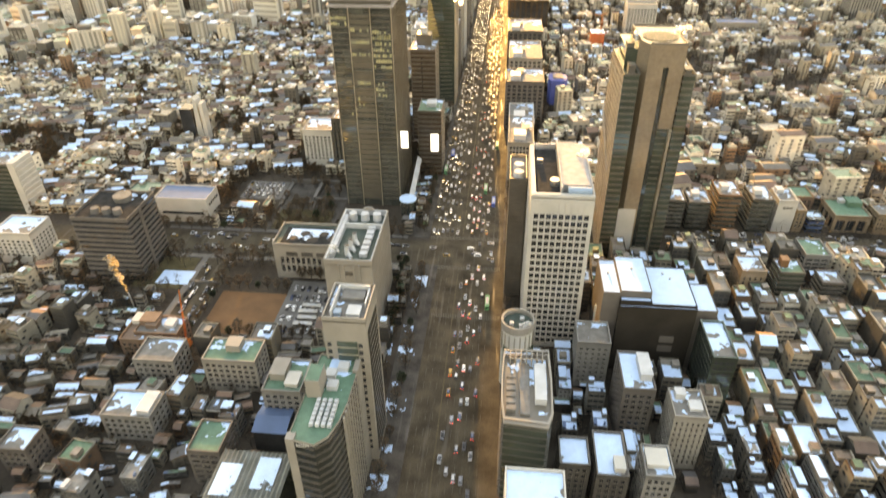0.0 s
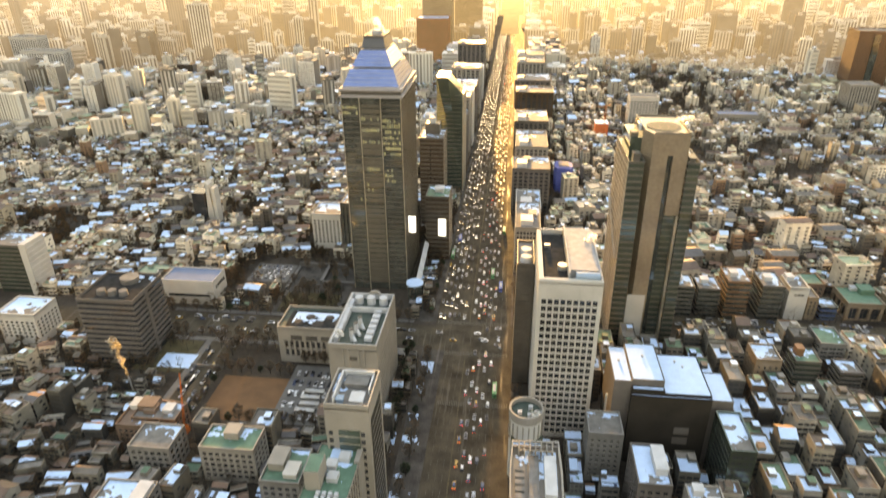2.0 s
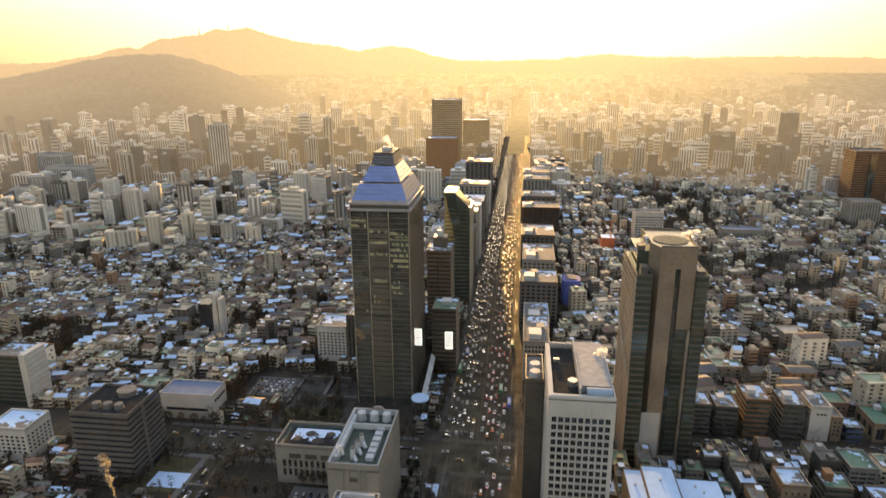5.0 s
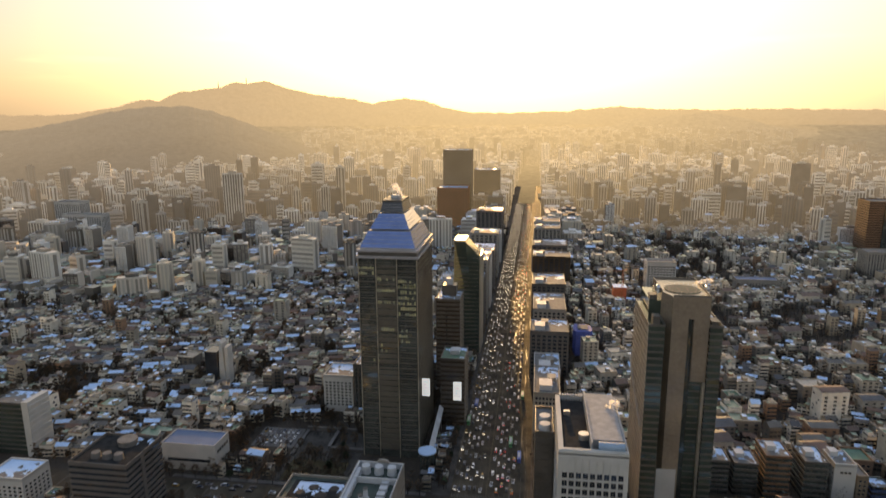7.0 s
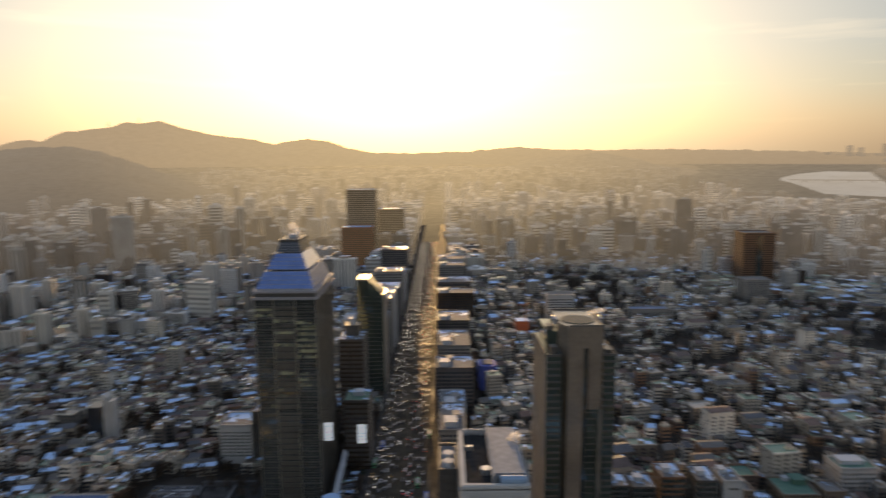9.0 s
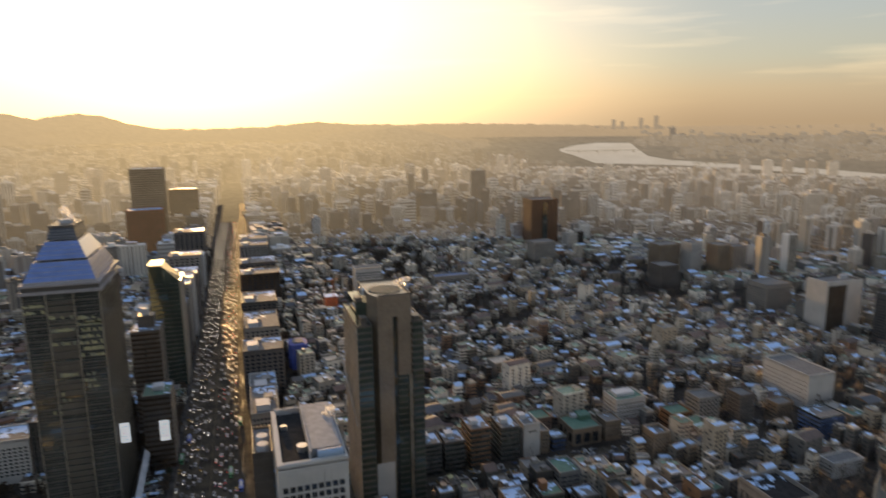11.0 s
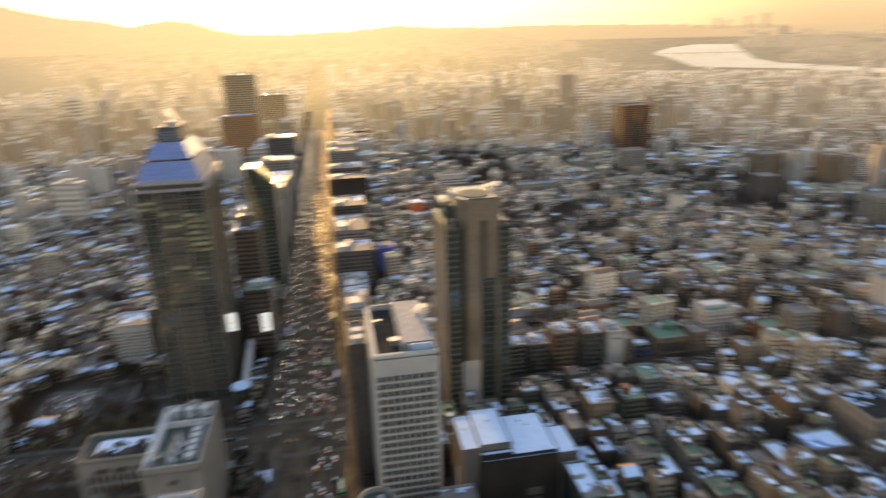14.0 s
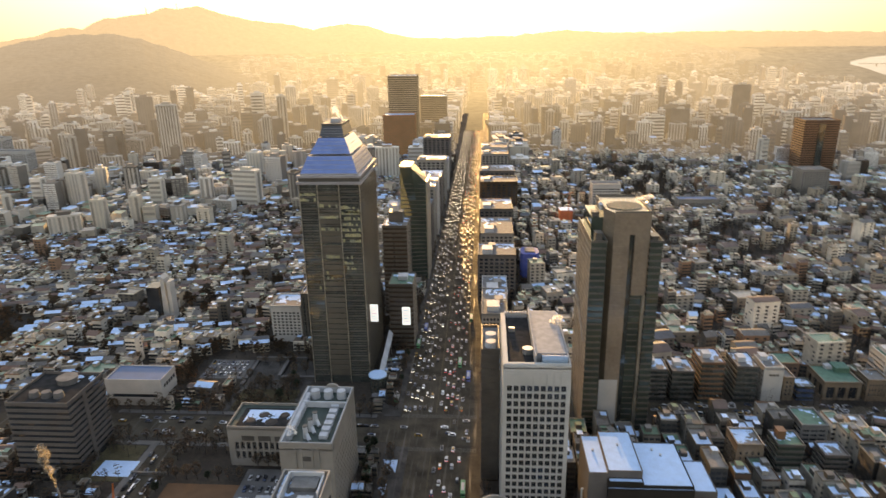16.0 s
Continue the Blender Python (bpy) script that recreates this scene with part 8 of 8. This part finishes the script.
def plant_trees():
    kinds = [tree_kind(1), tree_kind(2), tree_kind(3), tree_kind(4, True)]
    rnd = random.Random(8)
    spots = []
    for y in range(100, 335, 11):
        spots += [(-46.5 + rnd.uniform(-1, 1), y + rnd.uniform(-2, 2)), (6.2, y + rnd.uniform(-2, 2))]
    for y in range(378, 760, 12):
        spots += [(-51.5, y + rnd.uniform(-2, 2)), (7.0, y + rnd.uniform(-2, 2))]
    for _ in range(22):
        spots.append((rnd.uniform(-160, -118), rnd.uniform(374, 438)))
    for x in range(-235, -60, 9):
        spots += [(x + rnd.uniform(-2, 2), 339 + rnd.uniform(-1, 1)), (x + rnd.uniform(-2, 2), 368.5 + rnd.uniform(-0.6, 0.6))]
    for y in range(236, 336, 7):
        spots += [(-169.5 + rnd.uniform(-1, 1), y), (-58.5 + rnd.uniform(-1.5, 1.5), y + 2)]
    for x in range(-165, -98, 6):
        spots += [(x, 260.5), (x + 2, 303.5 if x < -128 else 315.6)]
    for k, (x, y) in enumerate(spots):
        if any(a < x < b and c < y < d for a, b, c, d in TAKEN[8:]):
            continue
        kd = kinds[3] if (-64 < x < -52 and y < 340) or rnd.random() < 0.12 else kinds[k % 3]
        z = rnd.uniform(0.8, 1.2)
        copy_thing(kd, Matrix.Translation((x, y, 0.1)) @ Matrix.Rotation(rnd.uniform(0, 6.3), 4, "Z") @ Matrix.Diagonal((z, z, z, 1)))
    for k, kd in enumerate(kinds):
        kd.location = (-150 + k * 9, 402, 0.1)
    # bare trees over the verges and the plaza, joined with the garden trees below
    verge = [(rnd.uniform(-228, -194), rnd.uniform(298, 334)) for _ in range(70)] + [(rnd.uniform(-190, -64), rnd.choice((rnd.uniform(325, 334), rnd.uniform(371, 380)))) for _ in range(70)]
    verge += [(rnd.uniform(-166, -114), rnd.uniform(372, 402)) for _ in range(26)] + [(rnd.uniform(-61, -53), rnd.uniform(120, 335)) for _ in range(70)] + [(rnd.uniform(-215, -192), rnd.uniform(400, 470)) for _ in range(50)]
    verge += [(rnd.uniform(290, 317), rnd.uniform(206, 262)) for _ in range(60)] + [(rnd.uniform(310, 390), rnd.uniform(260, 295)) for _ in range(140)] + [(rnd.uniform(105, 410), rnd.choice((377.6, 393.2)) + rnd.uniform(-1, 1)) for _ in range(70)]
    verge += [(rnd.uniform(5, 10), y + rnd.uniform(-3, 3)) for y in range(104, 1300, 6) if not 338 < y < 372] + [(rnd.uniform(-57, -49), y + rnd.uniform(-3, 3)) for y in range(376, 1300, 7)]
    verge = [(x, y) for x, y in verge if not (-213 < x < -170 and 301 < y < 321)]
    verge = [(x, y) for x, y in verge if 288 < x < 392 and 205 < y < 296 or not any(a < x < b and c < y < d for a, b, c, d in TAKEN[8:])]
    # garden trees between the houses, too many to tell apart
    s = Shape()
    cells = {}
    for p in PLOTS:
        for i in (-1, 0, 1):
            for j in (-1, 0, 1):
                cells.setdefault((int(p[0] // 16) + i, int(p[1] // 16) + j), []).append(p)
    for n in range(40000 + len(verge)):
        az, r = rnd.uniform(-52, 60), math.sqrt(rnd.uniform(160 ** 2, 1250 ** 2))
        x, y = r * math.sin(radians(az)), r * math.cos(radians(az))
        if n < len(verge):
            x, y = verge[n]
            r = 300
        elif taken(x, y, 1.5) or any(abs(x - p[0]) < p[2] / 2 and abs(y - p[1]) < p[3] / 2 for p in cells.get((int(x // 16), int(y // 16)), ())):
            continue
        grove = noise.noise((x * 0.006, y * 0.006, 7)) > 0.25
        if n >= len(verge) and not grove and rnd.random() < 0.25:
            continue
        h, w = rnd.uniform(6, 13), rnd.uniform(1.8, 3.6)
        s.limb((x, y, 0), (x, y, h * 0.6), 0.25, 0.1, 3, 1)
        near = math.hypot(x, y) < 480
        for _ in range(34 if near else 16 if r < 700 else 10):
            a, e = rnd.uniform(0, 6.28), rnd.random()
            q = w * math.sin(math.pi * (0.2 + 0.7 * e)) * rnd.uniform(0.3, 1)
            px, py, pz = x + q * math.cos(a), y + q * math.sin(a), h * (0.4 + 0.6 * e)
            b = rnd.uniform(0.35, 0.85) if near else rnd.uniform(0.7, 1.6)
            s.face([(px - b, py, pz), (px + b * rnd.random(), py + b, pz + b * 0.5), (px, py - b * 0.5, pz + b * 1.6)], 0)
    ob = part("garden_trees", s, [M_TWIG, M_BARK])
    tagged(ob, "bare brown garden trees between the houses", "trees", "", "stuff")


def car_kind(seed):
    rnd = random.Random(seed)
    t = thing("car", ("pale saloon car on the asphalt", "dark saloon car on the asphalt", "tall family car on the asphalt")[seed % 3], "car", "cars on the streets")
    ln, w, h = 4.6, 1.8, 1.45 if seed % 3 < 2 else 1.75
    s = Shape()
    side = [(-ln / 2, 0.35), (-ln / 2, 0.8), (-ln / 2 + 0.9, 0.92), (ln / 2 - 0.5, 0.98), (ln / 2, 0.8), (ln / 2, 0.35)]
    for k in range(len(side)):
        (ya, za), (yb, zb) = side[k], side[(k + 1) % len(side)]
        s.face([(-w / 2, ya, za), (-w / 2, yb, zb), (w / 2, yb, zb), (w / 2, ya, za)])
    s.face([(-w / 2, y, z) for y, z in side][::-1])
    s.face([(w / 2, y, z) for y, z in side])
    body = part("body", s, M_CARPAINT, t)
    s = Shape()
    s.box(-w / 2 + 0.08, w / 2 - 0.08, -ln / 2 + 1.0, ln / 2 - 0.6, 0.92, h, 0, 1, taper=0.22)
    part("cabin", s, [M_GLASS, M_CARPAINT], t)
    s = Shape()
    s.box(-w / 2 + 0.2, w / 2 - 0.2, -ln / 2 + 0.2, ln / 2 - 0.2, 0.2, 0.5, base=True)
    for y in (-ln / 2 + 0.85, ln / 2 - 0.9):        # both axles run through the chassis
        s.limb((-w / 2 - 0.02, y, 0.32), (w / 2 + 0.02, y, 0.32), 0.32, 0.32, 8)
    part("chassis", s, M_TYRE, t)
    return t


def bus_kind():
    t = thing("bus", "city bus with a dark window band", "bus", "buses on the avenue")
    s = Shape()
    s.box(-1.25, 1.25, -5.5, 5.5, 0.35, 1.5, base=True)
    s.box(-1.25, 1.25, -5.5, 5.5, 2.4, 3.1)
    part("body", s, M_BUSBLUE, t)
    s = Shape()
    s.box(-1.22, 1.22, -5.45, 5.45, 1.5, 2.4)
    part("window_band", s, M_GLASS, t)
    s = Shape()
    s.box(-0.8, 0.8, -3, 3, 3.1, 3.35)
    part("roof_unit", s, M_PLANT, t)
    for x in (-1.15, 1.15):
        for y in (-3.6, 3.4):
            s = Shape()
            s.limb((x - 0.15, y, 0.48), (x + 0.15, y, 0.48), 0.48, 0.48, 8)
            part("wheel", s, M_TYRE, t)
    return t


def traffic():
    rnd = random.Random(17)
    kinds = [car_kind(k) for k in range(3)]
    spots = []
    # towards the viewer: dense queue past the junction
    for x in (-45.0, -41.8, -38.4, -35.2, -31.9, -28.6):
        y = 376 + rnd.uniform(0, 5)
        while y < 760:
            spots.append((x + rnd.uniform(-0.3, 0.3), y, 0, "head"))
            y += rnd.uniform(8, 19) * (1 + max(0, y - 520) / 500) * (1.5 if x > -32 else 1)
    # away from the viewer
    for x in (-21.8, -18.4, -15.0, -11.6, -8.2):
        y = 150 + rnd.uniform(0, 14)
        while y < 430:
            if not 338 < y < 372:
                spots.append((x + rnd.uniform(-0.3, 0.3), y, math.pi, "tail"))
            y += rnd.uniform(9, 30) if y < 330 else rnd.uniform(9, 20)
    for _ in range(10):
        spots.append((rnd.uniform(-44, 0), rnd.uniform(343, 366), rnd.choice((0, math.pi / 2, -math.pi / 2)), ""))
    # parked on the cross streets and the car park
    for k in range(60):
        spots.append((rnd.uniform(-230, -55), rnd.choice((345, 348.5, 358, 362)), math.pi / 2, ""))
    for k in range(70):
        spots.append((108 + rnd.uniform(0, 300), rnd.choice((379.6, 382.8, 386, 388.4, 391.2)), math.pi / 2 + rnd.uniform(-0.1, 0.1), ""))
    for k in range(30):
        spots.append((118 + k * 5.2 + rnd.uniform(-1, 1), rnd.choice((379.8, 383, 388, 391)), math.pi / 2 if k % 2 else 0.2, ""))
    for k in range(40):
        spots.append((rnd.choice((-187.5, -183.5, -176.5, -172)) + rnd.uniform(-0.3, 0.3), 264 + rnd.uniform(0, 70), rnd.uniform(-0.1, 0.1), ""))
    for k in range(30):
        spots.append((-122 + (k % 6) * 4.2 + rnd.uniform(-0.3, 0.3), 268 + (k // 6) * 9.4, rnd.uniform(-0.05, 0.05), ""))
    for k in range(24):
        spots.append((-195 + (k % 8) * 3.6, 420 + (k // 8) * 8, 0.1, ""))
    for k in range(8):
        spots.append((-121 + (k % 2) * 16, 268 + k * 5, math.pi / 2, ""))
    spots = [(x, y, a, l) for x, y, a, l in spots if not any(p < x < q and r < y < v for p, q, r, v in TAKEN[11:])]
    rnd.shuffle(spots)
    for k, (x, y, a, light) in enumerate(spots[:235]):
        m = Matrix.Translation((x, y, 0.07)) @ Matrix.Rotation(a, 4, "Z")
        if k < 3:
            ob = kinds[k]
            ob.matrix_basis = m
        else:
            ob = copy_thing(kinds[k % 3], m)
    # lamps of the queue, joined: far too small to pick apart
    for key in ("head", "tail"):
        s = Shape()
        for x, y, a, light in spots[:235]:
            if light == key:
                for dx in (-0.62, 0.62):
                    s.box(x + dx - 0.2, x + dx + 0.2, y - 2.36, y - 2.3, 0.62, 0.82)
        ob = part("headlight_queue" if key == "head" else "taillight_queue", s, M_LAMP if key == "head" else M_TAIL)
        tagged(ob, "lit white headlights of the waiting traffic" if key == "head" else "red tail lights of the moving traffic", "car lights", "", "stuff")
    # the queue farther up the avenue and the rest of the parked cars, joined
    far, lights = Shape(), Shape()
    for x, y, a, light in spots[235:]:
        far.box(-0.9, 0.9, -2.2, 2.2, 0.3, 0.95, 0, None, a, (x, y), True)
        far.box(-0.8, 0.8, -1.3, 1.5, 0.95, 1.5, 1, 0, a, (x, y), False, 0.2)
    for x in (-45.0, -41.8, -38.4, -35.2, -31.9, -28.6, -21.8, -18.4, -15.0, -11.6, -8.2):
        y = 420 + rnd.uniform(0, 12)
        while y < 1690:
            if y > (760 if x < -25 else 430):
                far.box(x - 0.9, x + 0.9, y - 2.2, y + 2.2, 0.3, 0.95, 0, base=True)
                far.box(x - 0.8, x + 0.8, y - 1.3, y + 1.5, 0.95, 1.5, 1, 0, taper=0.2)
                for dx in (-0.62, 0.62):
                    lights.box(x + dx - 0.22, x + dx + 0.22, y - 2.28, y - 2.2, 0.55, 0.85, 0 if x < -25 else 1) if x < -25 or rnd.random() < 0.25 else None
            y += rnd.uniform(10, 30)
    tagged(part("far_traffic", far, [M_CARPAINT_FAR, M_GLASS_FAR]), "dense line of cars far up the avenue", "cars", "", "stuff")
    tagged(part("far_traffic_lights", lights, [M_LAMP, M_TAIL]), "small lit lamps of the far traffic", "car lights", "", "stuff")
    bus, coach = bus_kind(), bus_kind()
    tagged(coach, "white coach parked in the yard", "coach", "coaches in the yard")
    coach.children[0].data.materials[0] = M_WHITE
    for k in range(4):
        m = Matrix.Translation((-108 + (k % 2), 271 + k * 5.5, 0.1)) @ Matrix.Rotation(math.pi / 2, 4, "Z")
        if k == 0:
            coach.matrix_basis = m
        else:
            copy_thing(coach, m)
    places = [(-5.0, 300, math.pi), (-5.0, 420, math.pi), (-11.6, 440, math.pi), (-45, 470, 0), (-41.8, 500, 0), (-5, 520, math.pi)]
    for k, (x, y, a) in enumerate(places):
        m = Matrix.Translation((x, y, 0.1)) @ Matrix.Rotation(a, 4, "Z")
        if k == 0:
            bus.matrix_basis = m
        else:
            copy_thing(bus, m)
    t = thing("truck", "white box truck waiting beside the avenue", "truck")
    t.location = (-52, 391, 0.2)
    s = Shape()
    s.box(-1.6, 1.6, -4, 3.2, 0.9, 3.8, base=True)
    part("box_body", s, M_WHITE, t)
    s = Shape()
    s.box(-1.4, 1.4, -6, -4.1, 0.6, 2.6, base=True)
    part("cab", s, M_BUSBLUE, t)


def steam_material(name, colour):
    m, t, b = node_mat(name)
    n, l = t.nodes, t.links
    tr, tl, mx = n.new("ShaderNodeBsdfTransparent"), n.new("ShaderNodeBsdfTranslucent"), n.new("ShaderNodeMixShader")
    tl.inputs["Color"].default_value = colour + (1,)
    geo, no = n.new("ShaderNodeNewGeometry"), n.new("ShaderNodeTexNoise")
    no.inputs["Scale"].default_value = 0.5
    l.new(geo.outputs["Position"], no.inputs["Vector"])
    rg = n.new("ShaderNodeMapRange")
    rg.inputs["From Min"].default_value, rg.inputs["From Max"].default_value = 0.3, 0.7
    rg.inputs["To Min"].default_value, rg.inputs["To Max"].default_value = 0.06, 0.55
    l.new(no.outputs["Fac"], rg.inputs["Value"])
    l.new(rg.outputs[0], mx.inputs[0])
    l.new(tr.outputs[0], mx.inputs[1])
    l.new(tl.outputs[0], mx.inputs[2])
    l.new(mx.outputs[0], n["Material Output"].inputs["Surface"])
    return m


def steam(at, way, length, r0, r1, seed, label, mat_=None, n=22):
    """A drifting puff: lumps that grow along the way."""
    rnd = random.Random(seed)
    bm = bmesh.new()
    p, d = Vector(at), Vector(way).normalized()
    for k in range(n):
        u = k / (n - 1)
        r = r0 + (r1 - r0) * u
        c = p + d * (length * u) + Vector((rnd.uniform(-1, 1), rnd.uniform(-1, 1), rnd.uniform(-0.6, 0.6))) * r * 0.75
        made = bmesh.ops.create_icosphere(bm, subdivisions=2, radius=r * rnd.uniform(0.35, 0.95), matrix=Matrix.Translation(c))
        for v in made["verts"]:
            v.co += (v.co - c) * 0.5 * noise.noise(v.co * (0.9 / r) + Vector((seed, 0, 0)))
    me = bpy.data.meshes.new("steam_plume")
    bm.to_mesh(me)
    bm.free()
    for q in me.polygons:
        q.use_smooth = True
    me.materials.append(mat_ or M_STEAM)
    tagged(new("steam_plume", me), label, "steam", "", "stuff")


M_STEAM = steam_material("steam", (0.95, 0.95, 0.95))
M_SMOKE = steam_material("thin_smoke", (0.5, 0.46, 0.4))
plant_trees()
traffic()
steam((38, 306, 95.5), (0.35, -0.2, 0.25), 6, 1.0, 2.2, 1, "sunlit steam drifting off the white tower's roof")
steam((90, 374, 141), (1, 0.1, 0.12), 9, 1.0, 1.8, 2, "sunlit steam drifting off the helipad roof")
steam((-88, 444, 178), (-0.6, -0.1, 0.7), 10, 0.8, 2.2, 3, "sunlit steam rising from the pyramid top")
steam((-210.4, 276, 14.5), (-0.2, 0, 1), 24, 0.4, 2.7, 4, "yellowish smoke rising from a thin chimney", M_SMOKE, 46)
steam((13, 236, 39.5), (0.6, 0, 0.3), 4, 0.8, 1.6, 5, "sunlit steam on the drum roof")
steam((-83, 274, 51), (-0.5, 0.2, 0.3), 5, 0.8, 1.6, 6, "pale steam over the hall's roof plant")
ch = thing("chimney", "thin metal chimney above low roofs", "chimney")
s = Shape()
s.limb((-209.6, 276, 0), (-210.4, 276, 14.4), 0.5, 0.42, 10)
part("pipe", s, M_METAL, ch)
